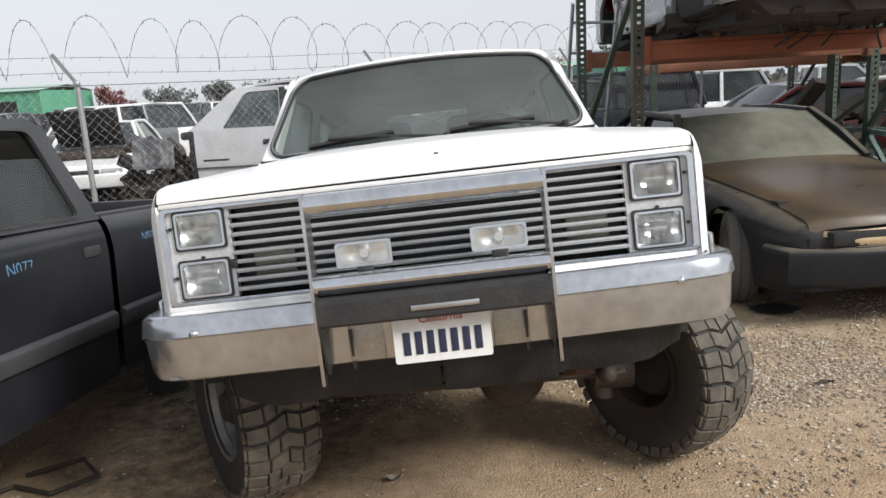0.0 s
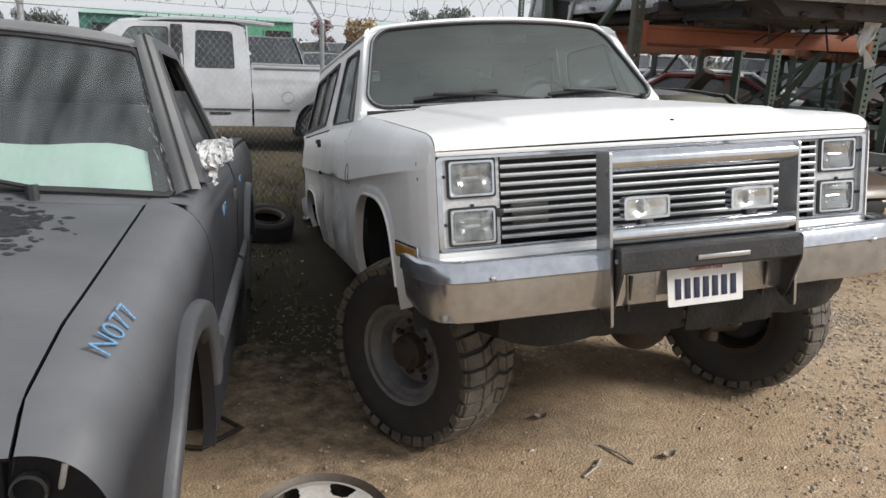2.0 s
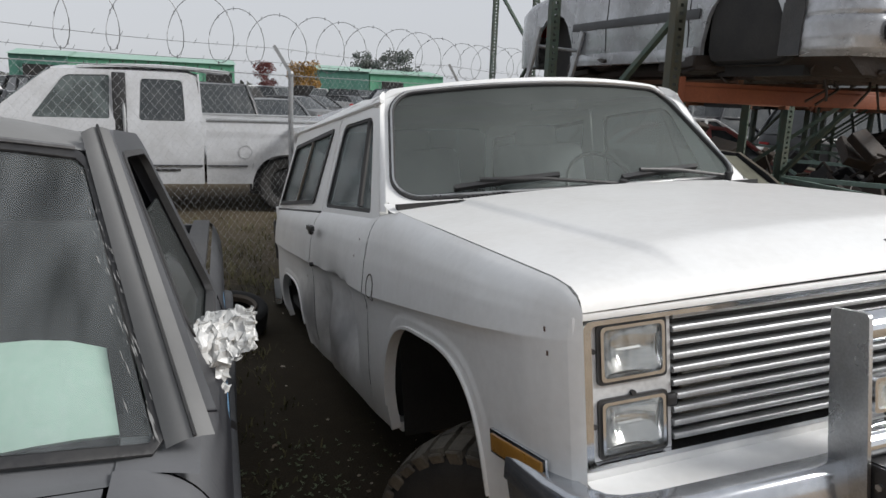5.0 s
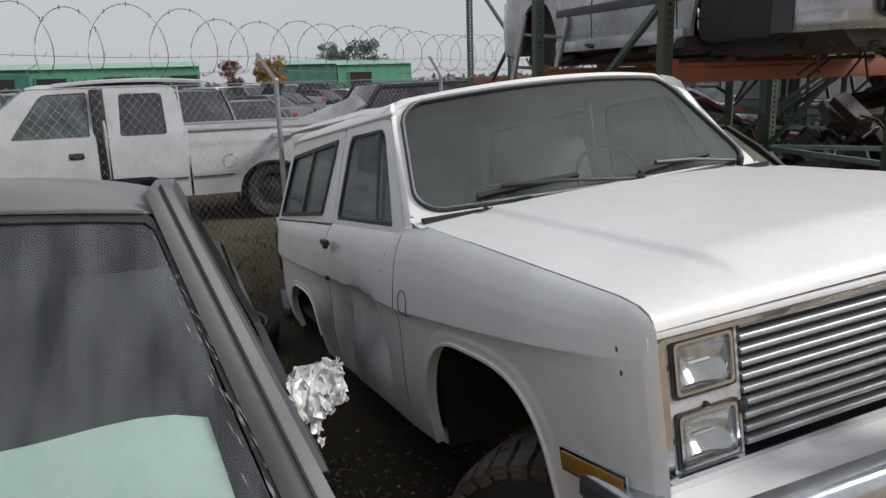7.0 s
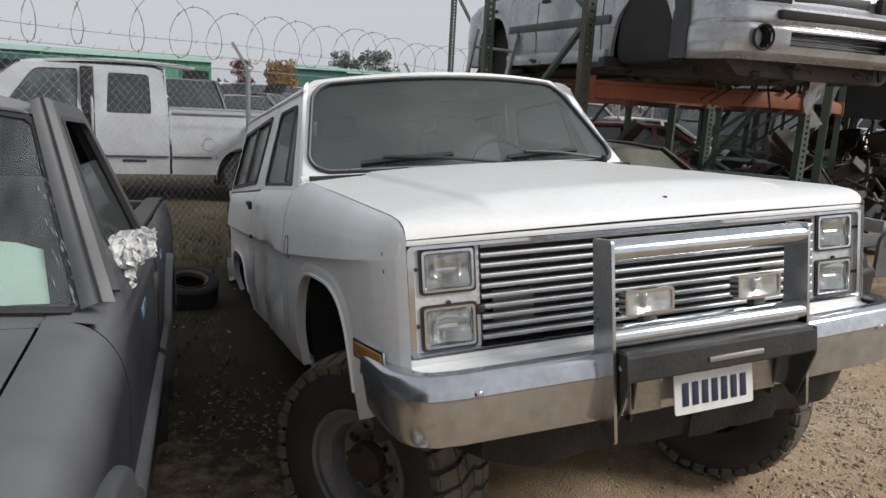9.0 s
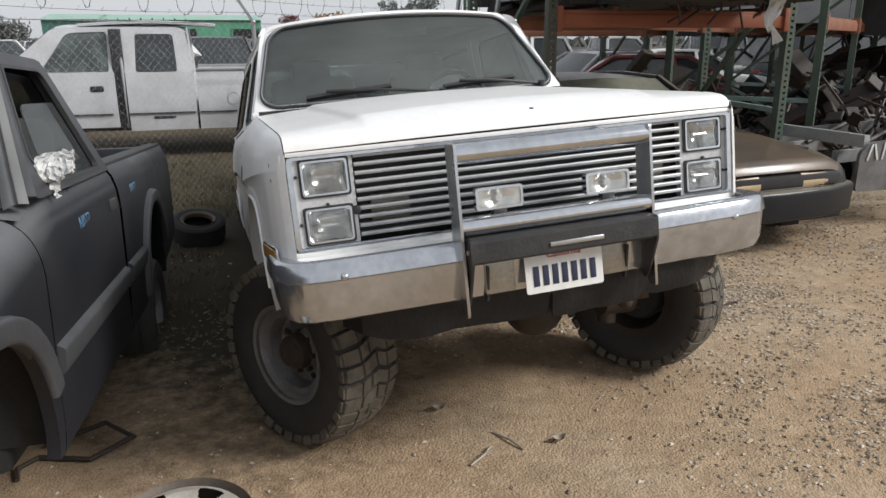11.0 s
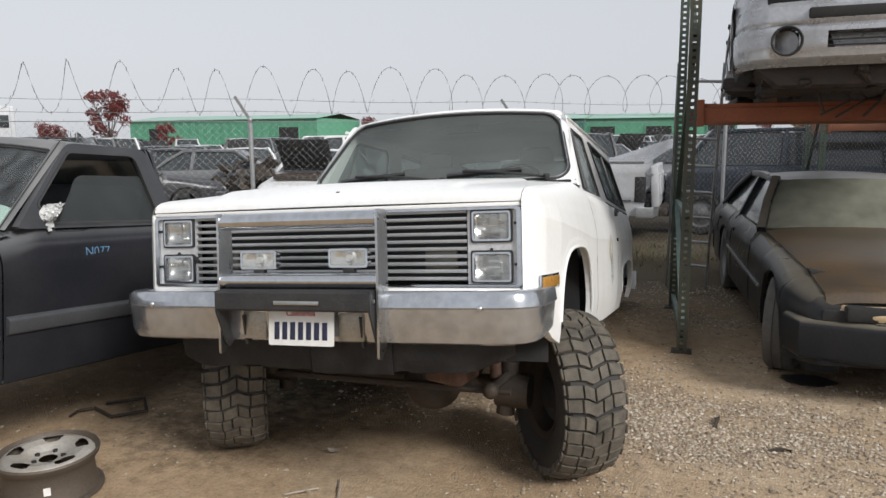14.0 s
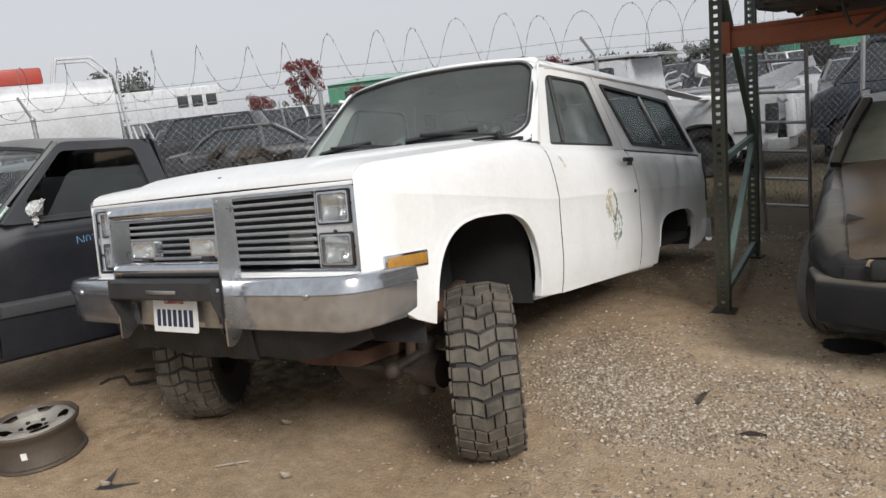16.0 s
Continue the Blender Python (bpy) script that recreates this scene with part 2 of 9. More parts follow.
def box(bm, c, s, rot=None, bevel=0.0, seg=2):
    """A box at c of size s, with rounded edges."""
    r = bmesh.ops.create_cube(bm, size=1.0)
    vs = r["verts"]
    M = Matrix.Translation(c) @ (rot.to_4x4() if rot else Matrix()) @ Matrix.Diagonal((*s, 1))
    bmesh.ops.transform(bm, matrix=M, verts=vs)
    if bevel:
        es = list({e for v in vs for e in v.link_edges})
        bmesh.ops.bevel(bm, geom=es, offset=bevel, segments=seg, profile=0.5, affect="EDGES")
    return bm


def rod(bm, p, q, r, seg=12, r2=None, caps=True):
    """A round bar from p to q."""
    p, q = Vector(p), Vector(q)
    d = q - p
    M = Matrix.Translation((p + q) / 2) @ d.to_track_quat("Z", "Y").to_matrix().to_4x4()
    bmesh.ops.create_cone(bm, cap_ends=caps, segments=seg, radius1=r, radius2=r if r2 is None else r2, depth=d.length, matrix=M)
    return bm


def sweep(bm, path, prof, closed=True, up=(0, 0, 1), caps=True):
    """Sweeps a profile [(u, v)] along a path of points; u runs sideways, v along up."""
    path = [Vector(p) for p in path]
    rings = []
    up = Vector(up)
    for i, p in enumerate(path):
        a = path[max(i - 1, 0)]
        b = path[min(i + 1, len(path) - 1)]
        d = (b - a).normalized()
        s = d.cross(up).normalized()
        k = 1.0
        if 0 < i < len(path) - 1:
            d1 = (p - a).normalized()
            c = d1.dot(d)
            k = 1 / max(c, 0.5)
        w = s.cross(d).normalized()
        rings.append([bm.verts.new(p + s * (u * k) + w * v) for u, v in prof])
    n = len(prof)
    for r0, r1 in zip(rings, rings[1:]):
        for j in range(n if closed else n - 1):
            bm.faces.new((r0[j], r0[(j + 1) % n], r1[(j + 1) % n], r1[j]))
    if closed and caps:
        bm.faces.new(rings[0])
        bm.faces.new(rings[-1])
    return bm


def circle(r, n=10):
    return [(r * math.cos(2 * math.pi * i / n), r * math.sin(2 * math.pi * i / n)) for i in range(n)]


def tube(bm, path, r, seg=10, up=(0, 0, 1)):
    return sweep(bm, path, circle(r, seg), True, up)


def grid(bm, us, vs, f, thick=0.0, close=True):
    """A sheet of points f(u, v); with a thickness it becomes a shell along its normals."""
    V = [[bm.verts.new(f(u, v)) for v in vs] for u in us]
    fs = [bm.faces.new((V[i][j], V[i + 1][j], V[i + 1][j + 1], V[i][j + 1])) for i in range(len(us) - 1) for j in range(len(vs) - 1)]
    if thick:
        bmesh.ops.recalc_face_normals(bm, faces=fs)
        bm.normal_update()
        bmesh.ops.solidify(bm, geom=fs, thickness=thick)
    return bm


def lin(a, b, n):
    return [a + (b - a) * i / (n - 1) for i in range(n)]


def interp(x, pts):
    """Straight steps through [(x, y)]."""
    if x <= pts[0][0]:
        return pts[0][1]
    for (a, p), (b, q) in zip(pts, pts[1:]):
        if x <= b:
            return p + (q - p) * (x - a) / (b - a)
    return pts[-1][1]


def smooth_interp(x, pts):
    if x <= pts[0][0]:
        return pts[0][1]
    for (a, p), (b, q) in zip(pts, pts[1:]):
        if x <= b:
            s = (x - a) / (b - a)
            s = s * s * (3 - 2 * s)
            return p + (q - p) * s
    return pts[-1][1]


def rounded(poly, r, n=5):
    """A polygon's corners rounded by r (one number or one for each corner)."""
    out = []
    k = len(poly)
    for i in range(k):
        p = Vector(poly[i])
        a, b = Vector(poly[i - 1]), Vector(poly[(i + 1) % k])
        ri = r[i] if isinstance(r, (list, tuple)) else r
        da, db = (a - p), (b - p)
        ra = min(ri, da.length * 0.45, db.length * 0.45)
        s, e = p + da.normalized() * ra, p + db.normalized() * ra
        for j in range(n + 1):
            t = j / n
            out.append(tuple((1 - t) ** 2 * s + 2 * t * (1 - t) * p + t * t * e))
    return out


def ring(bm, outer, inner, f, thick):
    """A frame between two outlines with the same number of points, mapped by f(u, v, depth)."""
    L = []
    for d in (0.0, thick):
        L.append(([bm.verts.new(f(*p, d)) for p in outer], [bm.verts.new(f(*p, d)) for p in inner]))
    n = len(outer)
    for i in range(n):
        j = (i + 1) % n
        bm.faces.new((L[0][0][i], L[0][0][j], L[0][1][j], L[0][1][i]))
        bm.faces.new((L[1][0][i], L[1][1][i], L[1][1][j], L[1][0][j]))
        bm.faces.new((L[0][0][i], L[1][0][i], L[1][0][j], L[0][0][j]))
        bm.faces.new((L[0][1][i], L[0][1][j], L[1][1][j], L[1][1][i]))
    return bm


def slab(bm, poly, f, thick):
    """A flat outline with thickness, mapped by f(u, v, depth)."""
    a = [bm.verts.new(f(*p, 0.0)) for p in poly]
    b = [bm.verts.new(f(*p, thick)) for p in poly]
    n = len(poly)
    for i in range(n):
        j = (i + 1) % n
        bm.faces.new((a[i], a[j], b[j], b[i]))
    bmesh.ops.triangle_fill(bm, use_beauty=True, edges=[bm.edges.get((a[i], a[(i + 1) % n])) for i in range(n)])
    bmesh.ops.triangle_fill(bm, use_beauty=True, edges=[bm.edges.get((b[i], b[(i + 1) % n])) for i in range(n)])
    return bm


def columns(bm, ys, bot, top, fx, rows=14, lip=0.035, mid=None):
    """A body side: columns of points from bot(y) to top(y) at x = fx(y, z), with a lip turned in along the lower edge; rows crowd at the line mid(y)."""
    V = []
    for y in ys:
        b, t = bot(y), top(y)
        col = []
        x0 = fx(y, b)
        col.append(bm.verts.new((x0 - math.copysign(lip, x0), y, b + 0.004)))
        for k in range(rows):
            u = k / (rows - 1)
            z = b + (t - b) * u
            if mid:
                c = mid(y)
                z = c - (c - b) * (1 - u / 0.6) ** 1.35 if u <= 0.6 else c + (t - c) * ((u - 0.6) / 0.4) ** 1.2
            col.append(bm.verts.new((fx(y, z), y, z)))
        V.append(col)
    for c, d in zip(V, V[1:]):
        for k in range(rows):
            bm.faces.new((c[k], d[k], d[k + 1], c[k + 1]))
    return bm


def arch_line(c, w, ztop, zbot, n=3.2):
    """The underside of a wheel opening centred at c, w wide, as a function of y; None outside it."""
    def g(y):
        u = abs(y - c) / (w / 2)
        if u >= 1:
            return None
        return zbot + (ztop - zbot) * (1 - u ** n) ** (1 / n)
    return g


def revolve(bm, prof, seg=40, axis="x", c=(0, 0, 0)):
    """Turns a profile [(along, radius)] round an axis."""
    c = Vector(c)
    R = []
    for a, r in prof:
        ringv = []
        for i in range(seg):
            t = 2 * math.pi * i / seg
            if axis == "x":
                v = Vector((a, r * math.cos(t), r * math.sin(t)))
            elif axis == "y":
                v = Vector((r * math.cos(t), a, r * math.sin(t)))
            else:
                v = Vector((r * math.cos(t), r * math.sin(t), a))
            ringv.append(bm.verts.new(c + v))
        R.append(ringv)
    for p, q in zip(R, R[1:]):
        for i in range(seg):
            bm.faces.new((p[i], p[(i + 1) % seg], q[(i + 1) % seg], q[i]))
    return bm


def text_part(name, words, size, material, parent, m, extrude=0.001):
    cu = bpy.data.curves.new(name, "FONT")
    cu.body = words
    cu.size = size
    cu.extrude = extrude
    cu.offset = -0.012 * size if words == "N077" else 0.0
    cu.align_x = "CENTER"
    cu.materials.append(material)
    tmp = bpy.data.objects.new(name, cu)
    me = bpy.data.meshes.new_from_object(tmp)
    bpy.data.objects.remove(tmp)
    ob = new(name, me)
    ob.matrix_basis = m
    ob.parent = parent
    return ob


def clump(bm, rnd, c, s, n, size):
    """Scrap: tilted panels, bent tubes and blocks."""
    for i in range(n):
        p = Vector(c) + Vector((rnd.uniform(-1, 1) * s[0], rnd.uniform(-1, 1) * s[1], abs(rnd.gauss(0, 0.5)) * s[2]))
        R = Euler((rnd.uniform(-1, 1), rnd.uniform(-1, 1), rnd.uniform(-3, 3))).to_matrix()
        box(bm, p, (rnd.uniform(0.3, 1) * size, rnd.uniform(0.3, 1) * size, rnd.uniform(0.04, 0.25) * size), R, 0.01, 1)
    for i in range(n // 3):
        p = Vector(c) + Vector((rnd.uniform(-1, 1) * s[0], rnd.uniform(-1, 1) * s[1], rnd.random() * s[2]))
        d = Vector((rnd.uniform(-1, 1), rnd.uniform(-1, 1), rnd.uniform(-0.3, 0.8))) * size
        tube(bm, [p, p + d * 0.6 + Vector((0, 0, 0.1)), p + d], 0.018, 5)
    return bm


# ---- ground ----
def ground_material():
    m, n, l, b = nodes("dirt_and_gravel")
    geo = n.new("ShaderNodeNewGeometry")
    big = n.new("ShaderNodeTexNoise")
    big.inputs["Scale"].default_value = 0.7
    big.inputs["Detail"].default_value = 7
    big.inputs["Roughness"].default_value = 0.62
    mid = n.new("ShaderNodeTexNoise")
    mid.inputs["Scale"].default_value = 9
    mid.inputs["Detail"].default_value = 8
    mid.inputs["Roughness"].default_value = 0.7
    vor = n.new("ShaderNodeTexVoronoi")
    vor.inputs["Scale"].default_value = 95
    vor.inputs["Randomness"].default_value = 1.0
    for k in (big, mid, vor):
        l.new(geo.outputs["Position"], k.inputs["Vector"])
    r1 = n.new("ShaderNodeValToRGB")
    e = r1.color_ramp.elements
    e[0].position, e[0].color = 0.34, (0.345, 0.250, 0.163, 1)
    e[1].position, e[1].color = 0.70, (0.415, 0.335, 0.245, 1)
    k3 = r1.color_ramp.elements.new(0.5)
    k3.color = (0.372, 0.282, 0.192, 1)
    sep = n.new("ShaderNodeSeparateXYZ")
    l.new(geo.outputs["Position"], sep.inputs["Vector"])
    gx_ = n.new("ShaderNodeMapRange")
    gx_.inputs["From Min"].default_value = -0.6
    gx_.inputs["From Max"].default_value = 2.2
    gx_.inputs["To Min"].default_value = -0.04
    gx_.inputs["To Max"].default_value = 0.06
    l.new(sep.outputs["X"], gx_.inputs["Value"])
    pat = n.new("ShaderNodeMath")
    l.new(big.outputs["Fac"], pat.inputs[0])
    l.new(gx_.outputs["Result"], pat.inputs[1])
    l.new(pat.outputs["Value"], r1.inputs["Fac"])
    r2 = n.new("ShaderNodeValToRGB")
    e = r2.color_ramp.elements
    e[0].position, e[0].color = 0.32, (0.37, 0.35, 0.325, 1)
    e[1].position, e[1].color = 0.70, (0.66, 0.64, 0.61, 1)
    l.new(mid.outputs["Fac"], r2.inputs["Fac"])
    mx = n.new("ShaderNodeMix")
    mx.data_type = "RGBA"
    mx.blend_type = "OVERLAY"
    mx.inputs["Factor"].default_value = 0.8
    l.new(r1.outputs["Color"], mx.inputs["A"])
    l.new(r2.outputs["Color"], mx.inputs["B"])
    bw = n.new("ShaderNodeRGBToBW")
    l.new(vor.outputs["Color"], bw.inputs["Color"])
    rv = n.new("ShaderNodeMapRange")
    rv.inputs["To Min"].default_value = 0.74
    rv.inputs["To Max"].default_value = 1.15
    l.new(bw.outputs["Val"], rv.inputs["Value"])
    m2 = n.new("ShaderNodeMix")
    m2.data_type = "RGBA"
    m2.blend_type = "MULTIPLY"
    m2.inputs["Factor"].default_value = 0.75
    l.new(mx.outputs["Result"], m2.inputs["A"])
    l.new(rv.outputs["Result"], m2.inputs["B"])
    l.new(m2.outputs["Result"], b.inputs["Base Color"])
    # browner earth farther back, with the shade lying there darkened into it
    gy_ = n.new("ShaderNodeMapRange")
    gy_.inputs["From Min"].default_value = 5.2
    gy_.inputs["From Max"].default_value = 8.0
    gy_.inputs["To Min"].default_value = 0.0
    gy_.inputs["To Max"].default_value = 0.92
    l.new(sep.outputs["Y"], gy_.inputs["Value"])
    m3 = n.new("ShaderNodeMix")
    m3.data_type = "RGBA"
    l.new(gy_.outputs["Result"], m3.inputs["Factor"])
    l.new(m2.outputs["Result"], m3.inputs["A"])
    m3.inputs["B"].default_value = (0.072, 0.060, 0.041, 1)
    # shade between the trucks, painted as a ragged patch over dark soil
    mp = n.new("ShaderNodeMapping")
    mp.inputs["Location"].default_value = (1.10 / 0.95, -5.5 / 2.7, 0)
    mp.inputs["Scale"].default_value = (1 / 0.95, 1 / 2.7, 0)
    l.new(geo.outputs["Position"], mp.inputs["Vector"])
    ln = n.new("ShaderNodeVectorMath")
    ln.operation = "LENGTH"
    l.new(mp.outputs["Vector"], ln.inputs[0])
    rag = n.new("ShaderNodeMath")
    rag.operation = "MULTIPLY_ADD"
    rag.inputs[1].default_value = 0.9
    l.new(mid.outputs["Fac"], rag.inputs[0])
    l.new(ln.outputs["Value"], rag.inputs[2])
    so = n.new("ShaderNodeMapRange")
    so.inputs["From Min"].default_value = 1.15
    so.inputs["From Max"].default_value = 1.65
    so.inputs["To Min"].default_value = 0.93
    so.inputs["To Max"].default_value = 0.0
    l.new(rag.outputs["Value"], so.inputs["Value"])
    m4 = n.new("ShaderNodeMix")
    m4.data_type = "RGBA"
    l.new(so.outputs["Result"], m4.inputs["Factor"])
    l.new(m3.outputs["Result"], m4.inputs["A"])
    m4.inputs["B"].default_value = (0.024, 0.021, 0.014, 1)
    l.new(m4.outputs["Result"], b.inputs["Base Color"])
    b.inputs["Roughness"].default_value = 0.93
    b.inputs["Specular IOR Level"].default_value = 0.2
    add = n.new("ShaderNodeMath")
    add.operation = "SUBTRACT"
    l.new(mid.outputs["Fac"], add.inputs[0])
    l.new(vor.outputs["Distance"], add.inputs[1])
    bp = n.new("ShaderNodeBump")
    bp.inputs["Strength"].default_value = 0.45
    bp.inputs["Distance"].default_value = 0.011
    l.new(add.outputs["Value"], bp.inputs["Height"])
    l.new(bp.outputs["Normal"], b.inputs["Normal"])
    return m


def ground_z(x, y):
    r = math.hypot(x, y - 4)
    k = max(0.0, 1 - r / 14)
    return k * (0.022 * noise.noise(Vector((x * 0.9, y * 0.9, 0))) + 0.010 * noise.noise(Vector((x * 4, y * 4, 3))))


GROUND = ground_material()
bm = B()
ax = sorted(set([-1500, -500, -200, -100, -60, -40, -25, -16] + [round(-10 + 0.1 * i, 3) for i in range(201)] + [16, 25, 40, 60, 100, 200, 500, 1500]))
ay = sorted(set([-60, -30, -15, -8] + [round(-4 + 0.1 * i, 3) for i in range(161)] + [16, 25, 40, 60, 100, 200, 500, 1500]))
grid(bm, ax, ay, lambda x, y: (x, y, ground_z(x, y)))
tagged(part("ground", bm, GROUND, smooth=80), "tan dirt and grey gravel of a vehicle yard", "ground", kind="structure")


# ---- wheels ----
def lug_wheel(parent, m, radius=0.402, width=0.285, rim=0.200, seg=35, lugs=True, rim_mat=None, rim_label=""):
    """A wheel round the x axis, its outer face towards -x: tyre with tread blocks, steel rim, hub."""
    hw = width / 2

    def crown(x):
        return radius * (1 - 0.016 * (abs(x) / hw) ** 2 - 0.055 * (abs(x) / hw) ** 6)

    bm = B()
    base_r = 0.952
    side = [(hw * 0.80, rim), (hw * 0.95, rim + 0.035), (hw * 1.02, radius * 0.74), (hw * 1.0, radius * 0.83), (hw * 0.93, radius * 0.875), (hw * 0.80, crown(hw * 0.80) * base_r), (hw * 0.4, crown(hw * 0.4) * base_r)]
    revolve(bm, [(-a, r) for a, r in side] + [(0, radius * base_r)] + side[::-1], 56)
    tyre = part("tyre", bm, SIDEWALL, parent, "worn black off-road tyre", m=m)
    if lugs:
        bm = B()
        n = seg
        p = 2 * math.pi / n

        def block(poly, t0, wear):
            """A tread block from an outline in (across, share of the pitch), its top on the crown."""
            c = Vector((sum(q[0] for q in poly) / len(poly), sum(q[1] for q in poly) / len(poly)))
            loops = []
            for depth, k in ((0.945, 1.06), (0.985, 1.0), (0.997 - wear, 0.93)):
                loop = []
                for u, v in poly:
                    x, a = (c.x + (u - c.x) * k) * hw, t0 + (c.y + (v - c.y) * k) * p
                    r = crown(min(abs(x), hw)) * depth
                    loop.append(bm.verts.new((x, r * math.sin(a), r * math.cos(a))))
                loops.append(loop)
            k = len(poly)
            for lo, hi in zip(loops, loops[1:]):
                for i in range(k):
                    bm.faces.new((lo[i], lo[(i + 1) % k], hi[(i + 1) % k], hi[i]))
            bm.faces.new(loops[-1])

        rw = random.Random(14)
        wave = lambda u: interp(u, [(-1.0, 0.02), (-0.55, 0.0), (-0.15, 0.30), (0.10, 0.52), (0.35, 0.26), (0.6, 0.18), (1.0, 0.16)])
        for i in range(n):
            t0 = (i + 0.12 * rw.random()) * p
            cuts = [-0.99, -0.47, -0.14, 0.52, 0.99] if i % 2 else [-0.96, -0.42, 0.09, 0.46, 0.96]
            for a, b in zip(cuts, cuts[1:]):
                a += 0.022
                b -= 0.022
                us = [a] + [u for u in (-0.15, 0.10, 0.35) if a + 0.06 < u < b - 0.06] + [b]
                block([(u, wave(u) + 0.08) for u in us] + [(u, wave(u) + 0.88) for u in reversed(us)], t0, 0.005 * rw.random())
            for sg in (-1, 1):
                R = Matrix.Rotation(-(t0 + 0.52 * p), 3, "X") @ Matrix.Rotation(-sg * 1.25, 3, "Y")
                c = Matrix.Rotation(-(t0 + 0.52 * p), 3, "X") @ Vector((sg * hw * 0.985, 0, radius * 0.885))
                box(bm, c, (radius * (0.11 if i % 2 else 0.075), p * radius * 0.66, 0.012), R, 0.004, 1)
        part("tread", bm, RUBBER, tyre, "dusty tread blocks")
    bm = B()
    revolve(bm, [(-hw * 0.86, rim - 0.004), (-hw * 0.90, rim + 0.012), (-hw * 0.82, rim + 0.014), (-hw * 0.80, rim - 0.014), (-hw * 0.62, rim - 0.022), (-hw * 0.60, rim - 0.045), (-hw * 0.2, rim - 0.055), (-hw * 0.12, rim - 0.075), (-hw * 0.14, rim - 0.10), (-hw * 0.32, rim - 0.118), (-hw * 0.34, 0.07)], 40)
    r = part("rim", bm, rim_mat or RIM, parent, rim_label or "weathered grey steel rim", m=m)
    bm = B()
    revolve(bm, [(-hw * 0.2, rim - 0.053), (hw * 0.5, rim - 0.035), (hw * 0.8, rim - 0.022), (hw * 0.87, rim + 0.010)], 40)
    part("inner_barrel", bm, GREASE, r, "dark greasy inner barrel")
    bm = B()
    revolve(bm, [(-hw * 0.05, rim - 0.06), (hw * 0.30, rim - 0.055), (hw * 0.46, rim - 0.075), (hw * 0.50, 0.08), (hw * 0.62, 0.07), (hw * 0.64, 0.001)], 28)
    part("backing_plate", bm, DARK, r, "dark brake backing plate")
    bm = B()
    revolve(bm, [(-hw * 0.34, 0.078), (-hw * 0.62, 0.072), (-hw * 0.66, 0.06), (-hw * 0.80, 0.052), (-hw * 0.83, 0.03), (-hw * 0.83, 0.001)], 24)
    for i in range(8):
        a = 2 * math.pi * i / 8
        rod(bm, (-hw * 0.32, 0.092 * math.cos(a), 0.092 * math.sin(a)), (-hw * 0.47, 0.092 * math.cos(a), 0.092 * math.sin(a)), 0.011, 6)
    part("hub", bm, GREASE, r, "greasy locking hub with wheel nuts")
    for i in range(8):
        bm = B()
        a = 2 * math.pi * (i + 0.5) / 8
        rod(bm, (-hw * 0.185, (rim - 0.078) * math.cos(a), (rim - 0.078) * math.sin(a)), (-hw * 0.16, (rim - 0.078) * math.cos(a), (rim - 0.078) * math.sin(a)), 0.014, 10)
        part("vent_hole", bm, DARK, r)
    return tyre


AUXREF = mat("fog_lamp_reflector", (0.80, 0.80, 0.78), 0.22, 0.85, col2=(0.55, 0.55, 0.53), scale=18, amount=0.8, bump=0.05, bscale=30)
LENSY = mat("clouded_lens", (0.24, 0.22, 0.18), 0.35, 0.2, col2=(0.25, 0.22, 0.17), scale=20, bump=0.2, coat=0.3)
TANPLATE = mat("dull_bumper_plate", (0.36, 0.33, 0.28), 0.35, 0.6, col2=(0.22, 0.20, 0.17), scale=9)
DARKGREY = mat("grey_vinyl", (0.10, 0.105, 0.11), 0.75, col2=(0.18, 0.18, 0.18), scale=6, bump=0.2)
SEAT = mat("seat_cloth", (0.22, 0.23, 0.24), 0.9, col2=(0.14, 0.14, 0.15), scale=7, bump=0.3)
EMBLEM = mat("worn_green_print", (0.05, 0.14, 0.11), 0.6, col2=(0.45, 0.40, 0.22), scale=18, amount=0.9)
RIM = mat("painted_steel_rim", (0.23, 0.235, 0.24), 0.45, 0.4, col2=(0.10, 0.09, 0.085), scale=9, amount=0.8, bump=0.1)


# ---- the white truck ----
TRUCK = pose(-0.08, 2.35, 1.327, -7, -3.2, 0.6)
truck = base("sport_utility_truck", TRUCK, "lifted white two-door utility truck with chrome push bar, nose up", "truck")

HALF = [(-0.02, 0.872), (-0.006, 0.890), (0.0, 0.898), (0.04, 0.915), (0.12, 0.938), (0.35, 0.965), (0.8, 0.978), (3.6, 0.978), (4.3, 0.965), (4.47, 0.945), (4.52, 0.91)]
TOPZ = [(-0.02, 0.006), (0.0, 0.030), (0.04, 0.050), (0.10, 0.060), (0.3, 0.076), (1.22, 0.150), (1.47, 0.135), (1.6, 0.118), (2.7, 0.105), (4.5, 0.055)]


def crease(y):
    return interp(y, [(0.0, -0.055), (1.4, -0.165), (4.5, -0.205)])


def flare(y, z):
    """How far the raised band round a wheel opening stands out of the side."""
    out = 0.0
    for c, w, zt, zb, n in ((0.765, 0.90, -0.195, -0.64, 3.0), (3.56, 0.92, -0.365, -0.72, 3.4)):
        u = abs(y - c) / (w / 2)
        v = max(0.0, (z - zb) / (zt - zb))
        out = max(out, 0.0055 * smooth_interp((u ** n + v ** n) ** (1 / n), [(1.06, 1.0), (1.11, 0.0)]))
    return out


